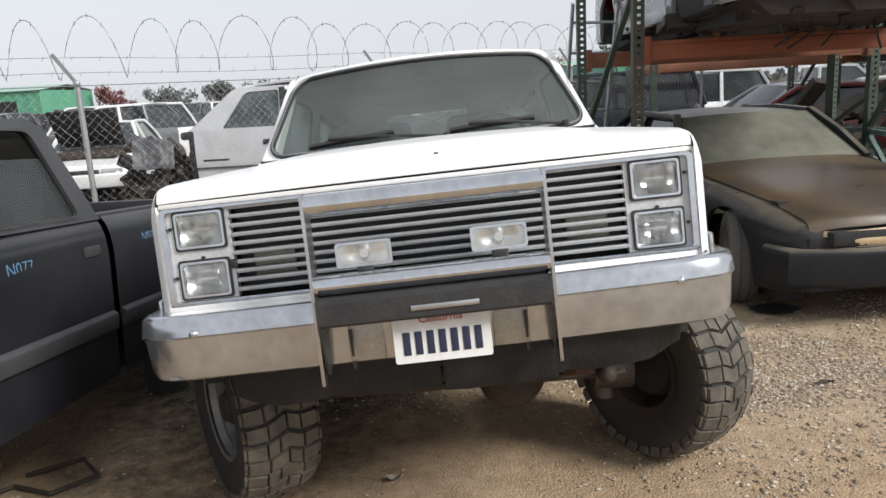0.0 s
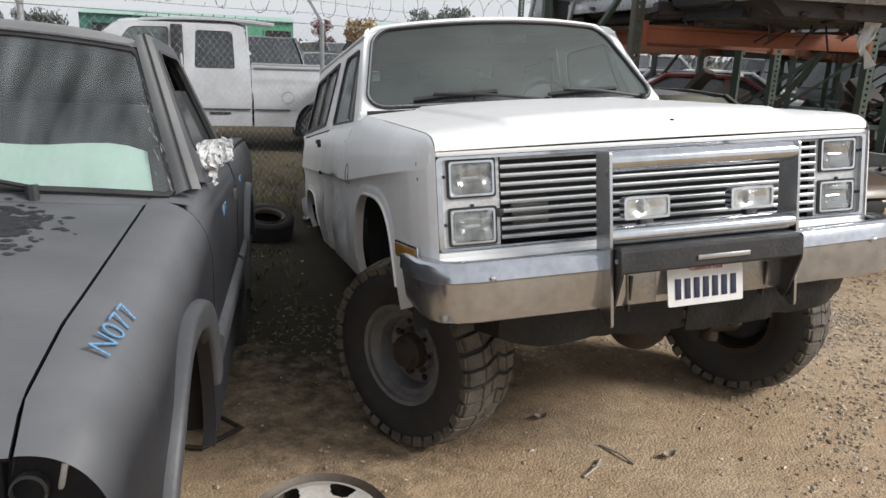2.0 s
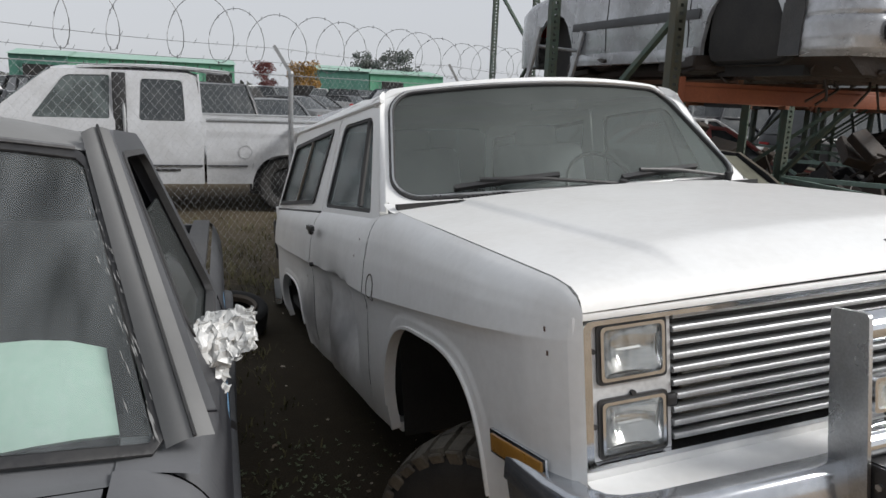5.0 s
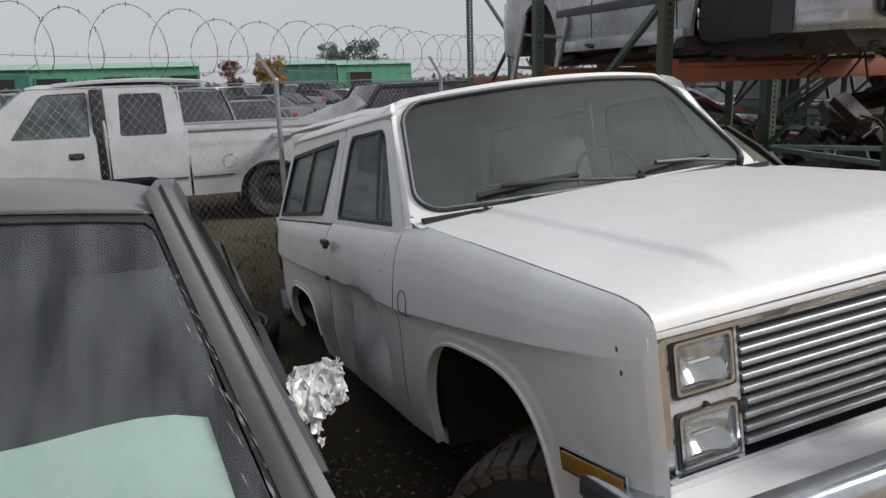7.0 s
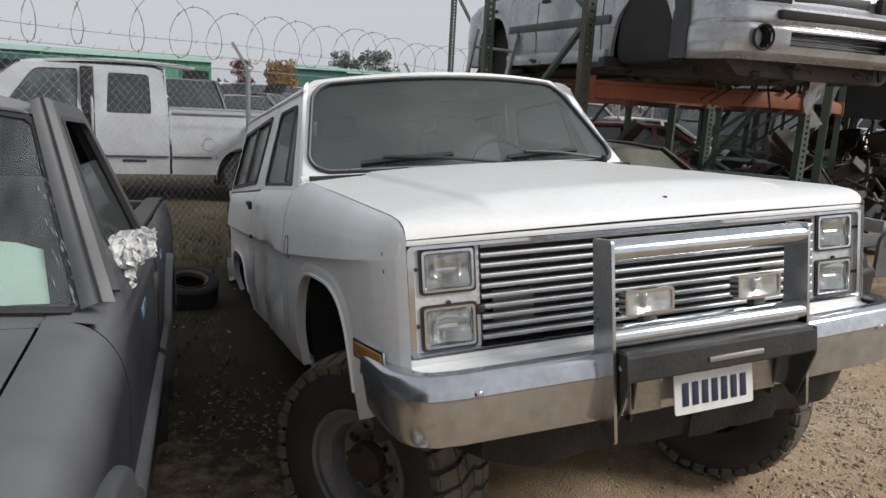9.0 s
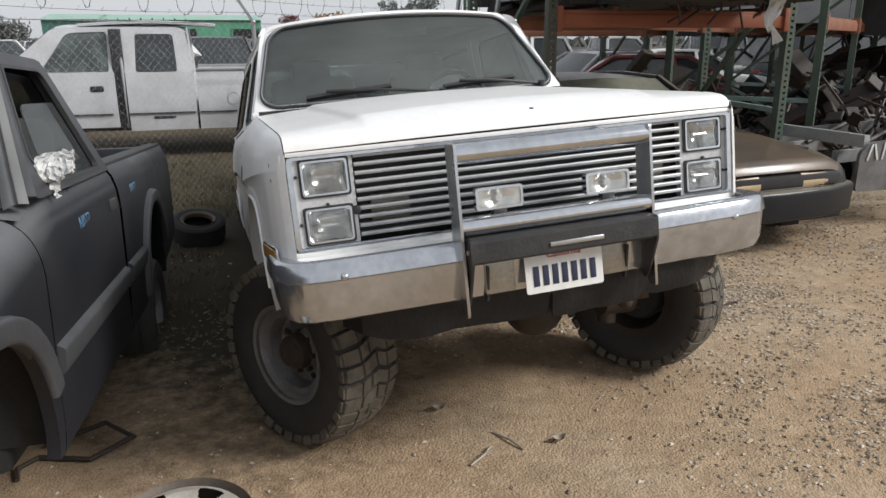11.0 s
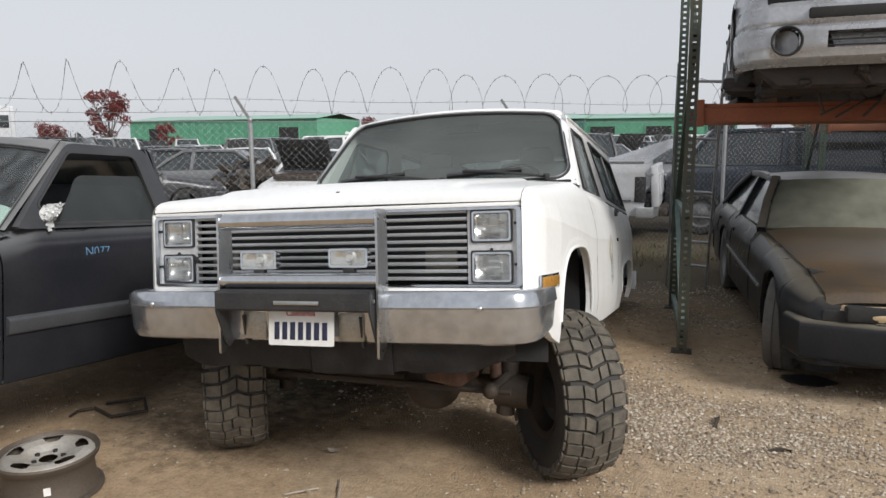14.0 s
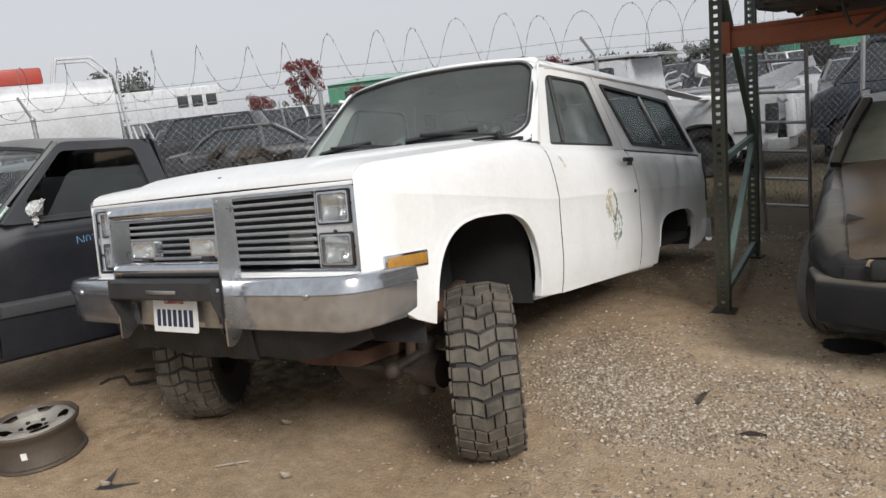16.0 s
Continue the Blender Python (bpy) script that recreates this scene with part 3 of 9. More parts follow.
def side_x(y, z, sharp=1.0):
    w = interp(y, HALF)
    c = crease(y)
    t = interp(y, TOPZ)
    k = min(1.0, max(0.0, (y - 0.05) / 0.30))
    q = min(1.0, max(0.0, (t - z) / (t - c)))
    x = 0.872 + (w - 0.872) * interp(q, [(0, 0.0), (0.04, 0.15), (0.10, 0.33), (0.2, 0.50), (0.35, 0.66), (0.6, 0.83), (1.0, 1.0)])
    if z < c:
        x -= sharp * k * interp(c - z, [(0, 0.0), (0.006, 0.006), (0.018, 0.012), (0.04, 0.017), (0.09, 0.019), (0.2, 0.014), (0.32, 0.010)])
        x -= 0.030 * max(0, (-0.45 - z) / 0.25) ** 2
    return x + flare(y, z) * min(1.0, sharp + 0.25)


def dent_x(y, z):
    """The dented passenger side: a long crease pushed into door and rear panel."""
    x = side_x(y, z)
    d = 0.085 * math.exp(-((y - 2.05 - 0.5 * (z + 0.3)) / 0.22) ** 2) * math.exp(-((z + 0.36) / 0.17) ** 2)
    d += 0.055 * math.exp(-((y - 2.5) / 0.12) ** 2) * math.exp(-((z + 0.42) / 0.2) ** 2)
    d += 0.018 * math.exp(-((y - 1.85) / 0.08) ** 2) * math.exp(-((z + 0.20) / 0.04) ** 2)
    d += 0.055 * max(0, 1 - abs(y - 1.98 - 0.75 * (z + 0.3)) / 0.16) * max(0, 1 - abs(z + 0.36) / 0.20)
    d += 0.040 * max(0, 1 - abs(y - 2.38 + 0.35 * (z + 0.3)) / 0.10) * max(0, 1 - abs(z + 0.40) / 0.22)
    d += 0.022 * max(0, 1 - abs(y - 3.05) / 0.16) * max(0, 1 - abs(z + 0.30) / 0.12)
    d += 0.006 * noise.noise(Vector((y * 7, z * 9, 2))) * max(0, 1 - abs(y - 2.15) / 0.6) * (1 if z < -0.17 else 0)
    return x - d


def wavy_x(y, z):
    """The driver's side, buckled in soft upright waves behind the door."""
    w = smooth_interp(y, [(2.72, 0.0), (2.95, 1.0)]) * smooth_interp(z, [(-0.62, 0.3), (-0.3, 1.0), (0.02, 1.0), (0.06, 0.2)])
    d = 0.010 * math.exp(-((y - 3.0 + 0.25 * z) / 0.07) ** 2) + 0.016 * math.exp(-((y - 3.30 - 0.2 * z) / 0.10) ** 2) + 0.014 * math.exp(-((y - 3.78 - 0.5 * z) / 0.09) ** 2) + 0.012 * math.exp(-((y - 4.15 + 0.3 * z) / 0.08) ** 2)
    # crease and flare flattened here to stand for strong light washing them out
    return side_x(y, z, 0.15) - w * (d + 0.004 * noise.noise(Vector((y * 5, z * 5, 6))))


ARCH1 = arch_line(0.765, 0.90, -0.195, -0.64, 3.0)
ARCH2 = arch_line(3.56, 0.92, -0.365, -0.72, 3.4)


def low_edge(y):
    for a in (ARCH1, ARCH2):
        v = a(y)
        if v is not None:
            return v
    return interp(y, [(0.0, -0.375), (0.10, -0.50), (0.2, -0.56), (0.31, -0.60), (1.2, -0.64), (1.5, -0.67), (3.1, -0.72), (4.0, -0.72), (4.5, -0.66)])


def span(a, b, step=0.03, at=()):
    n = max(2, int((b - a) / step) + 1)
    return sorted(set([round(v, 4) for v in lin(a, b, n)] + [round(v, 4) for v in at if a < v < b]))


AT = []
for c0, w0 in ((0.765, 0.90), (3.56, 0.92)):
    AT += [c0 + s * w0 / 2 * k for s in (-1, 1) for k in (1.0, 0.9999, 0.998, 0.99, 0.97, 0.94, 0.9, 0.85, 0.8)]


def gx(z):
    """Half width of the cab above the belt."""
    return 0.884 - (z - 0.10) * 0.255


def screen(u, v, d=0.0):
    return Vector((u * (0.852 - 0.142 * v), 1.438 + 0.435 * v - 0.125 * (1 - u * u) - d, 0.178 + 0.462 * v + 0.030 * (1 - u * u) * v + d * 0.7))


def round_loop(u1, v0, v1, ru, rv, d):
    """A rounded outline on the windscreen."""
    out = []
    for cu, cv, a0 in ((u1 - ru, v0 + rv, -90), (u1 - ru, v1 - rv, 0), (-u1 + ru, v1 - rv, 90), (-u1 + ru, v0 + rv, 180)):
        out += [screen(cu + ru * math.cos(radians(a)), cv + rv * math.sin(radians(a)), d) for a in lin(a0, a0 + 90, 9)]
        nu = {-90: None, 0: lin(u1 - ru, -u1 + ru, 22)[1:-1], 90: None, 180: lin(-u1 + ru, u1 - ru, 22)[1:-1]}[a0]
        if nu:
            out += [screen(u, v1 if a0 == 0 else v0, d) for u in nu]
    return out


def truck_side(s):
    fx = (lambda y, z: s * wavy_x(y, z)) if s > 0 else (lambda y, z: s * dent_x(y, z))
    top = lambda y: interp(y, TOPZ)
    bm = B()
    columns(bm, span(-0.02, 1.472, 0.02, AT + [0.0, 0.006, 0.02, 0.05]), low_edge, top, fx, 56, mid=crease)
    fender = part("fender", bm, WHITE, truck)
    bm = B()
    columns(bm, span(1.482, 2.702, 0.02), low_edge, top, fx, 56, mid=crease)
    door = part("door", bm, WHITE if s > 0 else DOORSCUFF, truck, "white front door" if s > 0 else "white front door with a long dent")
    bm = B()
    columns(bm, span(2.712, 4.52, 0.025, AT), low_edge, top, fx, 56, mid=crease)
    quarter = part("rear_side_panel", bm, WHITE if s > 0 else REARSCUFF, truck)
    for c, w9, zt, zb9, pw in ((0.765, 0.90, -0.195, -0.64, 3.0), (3.56, 0.92, -0.365, -0.72, 3.4)):
        bm = B()
        pts = []
        for t in lin(0.16, math.pi - 0.10, 41):
            cs, sn = math.cos(t), math.sin(t)
            y = c - w9 / 2 * math.copysign(abs(cs) ** (2 / pw), cs)
            z = zb9 + (zt - zb9) * abs(sn) ** (2 / pw)
            pts.append(Vector((s * ((wavy_x(y, z) if s > 0 else dent_x(y, z)) + 0.001), y, z)))
        sweep(bm, pts, rounded([(-0.006, -0.007), (0.005, -0.007), (0.004, 0.005), (-0.006, 0.005)], 0.002, 2), up=(1, 0, 0))
        part("wheel_arch_lip", bm, WHITE, fender if c < 2 else quarter)
    # wheel houses
    for c, zt, nm in ((0.765, -0.16, "wheel_house"), (3.56, -0.33, "wheel_house")):
        bm = B()
        pts = [(c - 0.47, -0.68), (c - 0.46, zt - 0.12), (c - 0.36, zt), (c + 0.36, zt), (c + 0.46, zt - 0.12), (c + 0.47, -0.68)]
        grid(bm, pts, [0.905, 0.42], lambda p, x: (s * x, p[0], p[1]), 0.004)
        slab(bm, pts, lambda u, v, d: (s * (0.42 - d), u, v), 0.004)
        part(nm, bm, DARK, truck)
    # rocker strip
    bm = B()
    sweep(bm, [(s * 0.893, y, interp(y, [(1.25, -0.650), (3.08, -0.725)])) for y in lin(1.25, 3.08, 8)], rounded([(-0.022, -0.018), (0.022, -0.018), (0.022, 0.02), (-0.022, 0.02)], 0.010, 3))
    part("rocker_panel", bm, WHITE, truck)
    # door upper frame, window
    e = 0.07 if s < 0 else 0.0
    f = lambda u, v, d: (s * (gx(v) - d), u, v)
    outer = rounded([(1.485, 0.10), (1.77 + e, 0.60), (2.52 + e, 0.60), (2.70, 0.095)], [0.01, 0.09, 0.05, 0.01])
    inner = rounded([(1.625 + e * 0.4, 0.130), (1.83 + e, 0.545), (2.43 + e, 0.545), (2.575 + e, 0.120)], [0.03, 0.07, 0.07, 0.04])
    ring(bm := B(), outer, inner, f, 0.035)
    part("window_frame", bm, WHITE, door)
    inner2 = rounded([(1.643 + e * 0.4, 0.145), (1.842 + e, 0.532), (2.42 + e, 0.532), (2.557 + e, 0.135)], [0.03, 0.07, 0.07, 0.04])
    ring(bm := B(), inner, inner2, lambda u, v, d: (s * (gx(v) - 0.006 - d), u, v), 0.02)
    part("window_seal", bm, PLASTIC, door)
    slab(bm := B(), inner2, lambda u, v, d: (s * (gx(v) - 0.016 - d), u, v), 0.004)
    part("window_pane", bm, PANE, door).visible_shadow = False
    bm = B()
    tube(bm, [(s * (gx(0.15) - 0.008), 1.82 + e, 0.15), (s * (gx(0.53) - 0.008), 1.90 + e, 0.53)], 0.013, 8)
    part("vent_divider", bm, PLASTIC, door)
    # handle
    bm = B()
    hx = interp(2.5, HALF)
    box(bm, (s * (hx + 0.012), 2.50, 0.025), (0.02, 0.15, 0.028), None, 0.006)
    box(bm, (s * (hx + 0.002), 2.55, 0.012), (0.02, 0.06, 0.05), None, 0.006)
    part("door_handle", bm, BLACK, door, "black door handle")
    bm = B()
    rod(bm, (s * (side_x(2.62, -0.18) - 0.012), 2.62, -0.18), (s * (side_x(2.62, -0.18) + 0.010), 2.62, -0.18), 0.012, 12)
    part("lock", bm, BLACK, door)
    # rear side window
    outer = rounded([(2.712, 0.095), (2.535 + e, 0.60), (4.10, 0.585), (4.50, 0.052)], [0.01, 0.03, 0.10, 0.01])
    inner = rounded([(2.90 + e, 0.130), (2.62 + e * 1.6, 0.545), (4.03, 0.505), (4.36, 0.075)], 0.035)
    ring(bm := B(), outer, inner, f, 0.035)
    part("window_surround", bm, WHITE, quarter)
    inner2 = rounded([(2.930 + e, 0.152), (2.660 + e * 1.6, 0.522), (4.00, 0.482), (4.30, 0.104)], 0.03)
    ring(bm := B(), inner, inner2, lambda u, v, d: (s * (gx(v) + 0.010 - d), u, v), 0.03)
    part("window_frame", bm, PLASTIC, quarter, "black rubber window frame")
    slab(bm := B(), inner2, lambda u, v, d: (s * (gx(v) - 0.010 - d), u, v), 0.004)
    part("window_pane", bm, PANE, quarter).visible_shadow = False
    bm = B()
    tube(bm, [(s * (gx(0.13)), 3.60, 0.13), (s * (gx(0.5)), 3.36, 0.5)], 0.012, 6)
    part("window_divider", bm, STEEL, quarter)
    bm = B()
    tube(bm, [(s * (gx(0.1) + 0.006), y, interp(y, TOPZ) - 0.012) for y in lin(2.72, 4.49, 5)], 0.007, 6)
    part("belt_moulding", bm, PLASTIC, quarter)
    # side marker
    for col, sz, dx, nm in ((CHROME, (0.010, 0.235, 0.062), 0.0, "side_marker"), (AMBER, (0.012, 0.215, 0.044), 0.004, "lens")):
        bm = B()
        y0 = 0.165
        a = math.atan2(side_x(0.25, -0.34) - side_x(0.08, -0.34), 0.17)
        zk = -0.352 if s < 0 else -0.325
        box(bm, (s * (side_x(y0, -0.34) + dx + 0.004), y0, zk), sz, Matrix.Rotation(-s * a, 3, "Z"), 0.003)
        if nm == "lens":
            part("lens", bm, AMBER, mk, "amber lens")
        else:
            mk = part("side_marker", bm, col, fender, "amber marker lamp in a chrome bezel")
    # A pillar, from the windscreen's edge back to the door
    bm = B()

    def post(v, k):
        a = screen(s * 1.018, v, 0.006)
        z = min(0.60, a.z - 0.01)
        b = Vector((s * (gx(z) + 0.002), interp(z, [(0.10, 1.485), (0.60, 1.77 + e)]), z))
        return a.lerp(b, k) + Vector((s * 0.010, -0.006, 0.006)) * math.sin(math.pi * k)

    grid(bm, lin(-0.08, 1.02, 12), lin(0, 1, 5), post)
    part("windscreen_pillar", bm, WHITE, truck)
    # tail lamp
    bm = B()
    box(bm, (s * 0.905, 4.525, -0.20), (0.07, 0.03, 0.30), None, 0.01)
    part("lamp_housing", bm, BLACK, truck, "empty black tail lamp housing")
    return fender, door, quarter


fender_l, door_l, quarter_l = truck_side(-1)
fender_r, door_r, quarter_r = truck_side(1)


def hood_z(x, y):
    e = interp(y, [(-0.012, 0.0), (-0.008, 0.02), (0.004, 0.036), (0.03, 0.049), (0.10, 0.062), (0.3, 0.078), (1.24, 0.153), (1.30, 0.153)])
    c = 0.034 * (1 - (x / 0.87) ** 2) * min(1, max(0.15, (y + 0.02) / 0.2))
    w = 0.60 + 0.03 * min(1, max(0, y / 1.2))
    k = min(1, max(0, (w - abs(x)) / 0.040))
    ramp = smooth_interp(y, [(0.02, 0.0), (0.16, 1.0)])
    return e + c + 0.014 * k * k * (3 - 2 * k) * ramp


bm = B()
grid(bm, lin(-0.868, 0.868, 121), [-0.012, -0.008, 0.004, 0.015, 0.03, 0.06, 0.10] + lin(0.16, 1.24, 28), lambda x, y: (x, y + 0.03 * (x / 0.87) ** 2 * (y > 0.9), hood_z(x, y)), 0.012)
hood = part("hood", bm, WHITE, truck, "white hood with a raised centre panel")
bm = B()
rod(bm, (0.05, 0.05, hood_z(0.05, 0.05) - 0.01), (0.05, 0.05, hood_z(0.05, 0.05) + 0.003), 0.008, 10)
part("bolt_hole", bm, BLACK, hood)
bm = B()


def cowl_at(x, v):
    """From the hood's rear edge up to the foot of the windscreen frame."""
    xe = max(-0.868, min(0.868, x))
    a = Vector((x, 1.236 + 0.03 * (xe / 0.87) ** 2, hood_z(xe, 1.24) - 0.003 - 0.3 * max(0, abs(x) - 0.868)))
    b = screen(x / 0.856, -0.015, 0.007)
    p = a.lerp(b, v)
    p.z -= 0.010 * math.sin(math.pi * v)
    return p


grid(bm, lin(-0.880, 0.880, 41), lin(0, 1, 7), cowl_at)
cowl = part("cowl_panel", bm, WHITE, truck)
bm = B()
for i in range(13):
    box(bm, (-0.62 + 0.018 * i, 1.315, hood_z(-0.62 + 0.018 * i, 1.24) + 0.001), (0.008, 0.03, 0.006), None)
part("cowl_vent", bm, BLACK, cowl)


bm = B()
grid(bm, lin(-0.985, 0.985, 25), lin(0.02, 0.98, 11), lambda u, v: screen(u, v))
ws = part("windscreen", bm, WS, truck, "dusty tinted windscreen")
ws.visible_shadow = False
edge = round_loop(0.985, 0.015, 0.965, 0.13, 0.19, 0.006)
rim_ = round_loop(1.022, -0.03, 1.035, 0.06, 0.08, 0.004)
bm = B()
va, vb = [bm.verts.new(p) for p in edge], [bm.verts.new(p) for p in rim_]
for i in range(len(edge)):
    k = (i + 1) % len(edge)
    bm.faces.new((va[i], va[k], vb[k], vb[i]))
part("windscreen_frame", bm, WHITE, truck)
bm = B()
sweep(bm, edge + edge[:2], rounded([(-0.012, -0.010), (0.012, -0.010), (0.012, 0.010), (-0.012, 0.010)], 0.005, 2), up=(0, -0.72, 0.69), caps=False)
part("windscreen_seal", bm, PLASTIC, ws, "black rubber seal")
bm = B()
tube(bm, [p + Vector((0, -0.008, 0.008)) for p in edge + edge[:2]], 0.0045, 6, (0, -0.72, 0.69))
part("windscreen_trim", bm, STEEL, ws, "tarnished bright trim")
for x0, x1 in ((-0.50, 0.10), (0.22, 0.70)):
    bm = B()
    p0 = screen(x1 / 0.84, 0.0, 0.03)
    p1 = screen(x0 / 0.84, 0.10, 0.035)
    pm = screen((x0 * 0.6 + x1 * 0.4) / 0.84, 0.07, 0.04)
    tube(bm, [p0, pm, p1], 0.0085, 6)
    q0, q1 = screen((x0 - 0.10) / 0.84, 0.055, 0.022), screen((x0 + 0.34) / 0.84, 0.11, 0.022)
    sweep(bm, [q0, (q0 + q1) / 2 + Vector((0, -0.004, 0.004)), q1], [(-0.006, -0.014), (0.006, -0.014), (0.010, 0.012), (-0.010, 0.012)], up=(0, -0.72, 0.69))
    rod(bm, p0 - Vector((0, 0, 0.02)), p0 + Vector((0, -0.01, 0.015)), 0.017, 10)
    part("wiper", bm, BLACK, truck, "black wiper")

bm = B()


def roof_z(x, y):
    e = interp(y, [(1.77, 0.640), (1.84, 0.655), (1.95, 0.660), (4.0, 0.650), (4.12, 0.625), (4.16, 0.59)])
    u = abs(x) / 0.768
    return e - 0.055 * max(0, (u - 0.82) / 0.18) ** 2 + 0.022 * (1 - u * u)


grid(bm, lin(-0.768, 0.768, 33), [1.75, 1.78, 1.84, 1.9] + lin(1.95, 4.0, 14) + [4.06, 4.12, 4.16], lambda x, y: (x, y + (0.115 * (x / 0.8) ** 2 if y < 1.95 else 0), roof_z(x, y)), 0.02)
part("roof", bm, WHITE, truck)
for s in (-1, 1):
    bm = B()
    tube(bm, [(s * (gx(0.598) + 0.004), y, 0.598) for y in lin(1.78, 4.10, 8)], 0.010, 6)
    part("drip_rail", bm, WHITE, truck)
# rear end
bm = B()
grid(bm, lin(-0.91, 0.91, 9), lin(-0.66, 0.06, 7), lambda x, z: (x, 4.53, z), 0.02)
part("tailgate", bm, WHITE, truck)
bm = B()
grid(bm, lin(-1, 1, 9), lin(0, 1, 5), lambda u, v: (u * (0.88 - 0.13 * v), 4.50 - 0.36 * v, 0.06 + 0.53 * v), 0.01)
part("rear_window", bm, PANE, truck).visible_shadow = False
bm = B()
sweep(bm, [(-0.955, 4.45, -0.60), (-0.955, 4.54, -0.60), (-0.93, 4.62, -0.62), (-0.4, 4.65, -0.62), (0.4, 4.65, -0.62), (0.93, 4.62, -0.62), (0.955, 4.54, -0.60), (0.955, 4.45, -0.60)], rounded([(-0.025, -0.1), (0.025, -0.1), (0.03, 0.1), (-0.025, 0.1)], 0.015, 3))
part("rear_bumper", bm, CHROME, truck)

# ---- front end ----
bm = B()
box(bm, (0, 0.085, -0.17), (1.72, 0.02, 0.42))
part("radiator_support", bm, DARK, truck)
bm = B()
box(bm, (0, 0.004, -0.011), (1.735, 0.03, 0.016), None, 0.004)
box(bm, (0, 0.004, -0.352), (1.765, 0.03, 0.026), None, 0.006)
for s in (-1, 1):
    box(bm, (s * 0.879, 0.004, -0.18), (0.022, 0.024, 0.345), None, 0.005)
part("header_panel", bm, WHITE, truck)
bm = B()
grid(bm, lin(-0.87, 0.87, 15), [0.0, 0.12, 0.5, 1.0], lambda x, v: (x, 0.006 - 0.125 * v * (1 - 0.35 * (x / 0.87) ** 6), -0.356 - 0.016 * v - 0.008 * (v > 0)), 0.008)
part("stone_guard", bm, WHITE, truck, "white filler panel behind the bumper")
bm = B()
box(bm, (0, 0.062, -0.168), (1.28, 0.006, 0.30))
grille = part("grille", bm, BLACK, truck, "chrome grille of level bars")
for i in range(10):
    z = -0.034 - 0.0300 * i
    bm = B()
    pr = rounded([(-0.014, -0.0070), (0.014, -0.0070), (0.016, 0.0), (0.014, 0.0070), (-0.014, 0.0070)], 0.003, 2)
    sweep(bm, [(-0.642, 0.010, z), (0, 0.006, z), (0.642, 0.010, z)], pr)
    part("grille_bar", bm, GRILLEBAR, grille)
for s in (-1, 1):
    bm = B()
    box(bm, (s * 0.52, 0.045, -0.225), (0.14, 0.02, 0.10), None, 0.006)
    part("parking_lamp", bm, LENSY, grille, "clouded parking lamp behind the bars")
o = rounded([(-0.868, -0.020), (0.868, -0.020), (0.868, -0.338), (-0.868, -0.338)], 0.02)
i2 = rounded([(-0.850, -0.030), (0.850, -0.030), (0.850, -0.328), (-0.850, -0.328)], 0.015)
ring(bm := B(), o, i2, lambda u, v, d: (u, -0.014 + d, v), 0.03)
part("grille_surround", bm, CHROME, truck, "chrome surround")
for s in (-1, 1):
    bm = B()
    for za, zb, zm in ((-0.029, -0.178, -0.096), (-0.178, -0.327, -0.258)):
        sq = [(s * 0.748 - 0.1025, za), (s * 0.748 + 0.1025, za), (s * 0.748 + 0.1025, zb), (s * 0.748 - 0.1025, zb)]
        hole = [(s * 0.745 - 0.079, zm + 0.059), (s * 0.745 + 0.079, zm + 0.059), (s * 0.745 + 0.079, zm - 0.059), (s * 0.745 - 0.079, zm - 0.059)]
        ring(bm, rounded(sq, 0.002), rounded(hole, 0.01), lambda u, v, d: (u, 0.003 + d, v), 0.03)
    bez = part("headlamp_bezel", bm, BEZEL, truck, "silver headlamp bezel")
    for zc in (-0.096, -0.258):
        rect = lambda w, h: rounded([(s * 0.745 - w, zc - h), (s * 0.745 + w, zc - h), (s * 0.745 + w, zc + h), (s * 0.745 - w, zc + h)], 0.012)
        ring(bm := B(), rect(0.086, 0.066), rect(0.078, 0.058), lambda u, v, d: (u, -0.004 + d, v), 0.02)
        hl = part("headlamp", bm, BLACK, bez, "square sealed-beam headlamp")
        ring(bm := B(), rect(0.079, 0.059), rect(0.072, 0.052), lambda u, v, d: (u, -0.008 + d, v), 0.02)
        part("retaining_ring", bm, CHROME, hl)
        bm = B()
        grid(bm, lin(-1, 1, 19), lin(-1, 1, 13), lambda u, v: (s * 0.745 + u * 0.073, 0.006 + 0.052 * (1 - min(1, u * u * 0.7 + v * v * 0.5)) + 0.0012 * math.sin(u * 23), zc + v * 0.053))
        part("reflector", bm, MIRROR, hl)
        bm = B()
        rod(bm, (s * 0.745 - 0.030, 0.018, zc), (s * 0.745 + 0.030, 0.018, zc), 0.007, 8)
        part("filament_tube", bm, MIRROR, hl)
        bm = B()
        grid(bm, lin(-1, 1, 31), lin(-1, 1, 13), lambda u, v: (s * 0.745 + u * 0.073, 0.003 - 0.013 * (1 - u ** 4) * (1 - v ** 4) + 0.0016 * math.sin(u * 46) + 0.001 * math.sin(v * 17 + u * 5), zc + v * 0.053))
        lens = part("lens", bm, LAMPGLASS, hl, "clear fluted lens")
        lens.visible_shadow = False
        for ax_, az_ in ((s * 0.841, zc + 0.01), (s * 0.745, zc + 0.070)):
            bm = B()
            rod(bm, (ax_, -0.006, az_), (ax_, 0.01, az_), 0.006, 8)
            part("adjuster_screw", bm, BLACK, bez)
        if s < 0 and zc < -0.2:
            bm = B()
            box(bm, (-0.648, -0.003, zc + 0.04), (0.03, 0.01, 0.03), None, 0.008)
            part("broken_gap", bm, BLACK, bez)

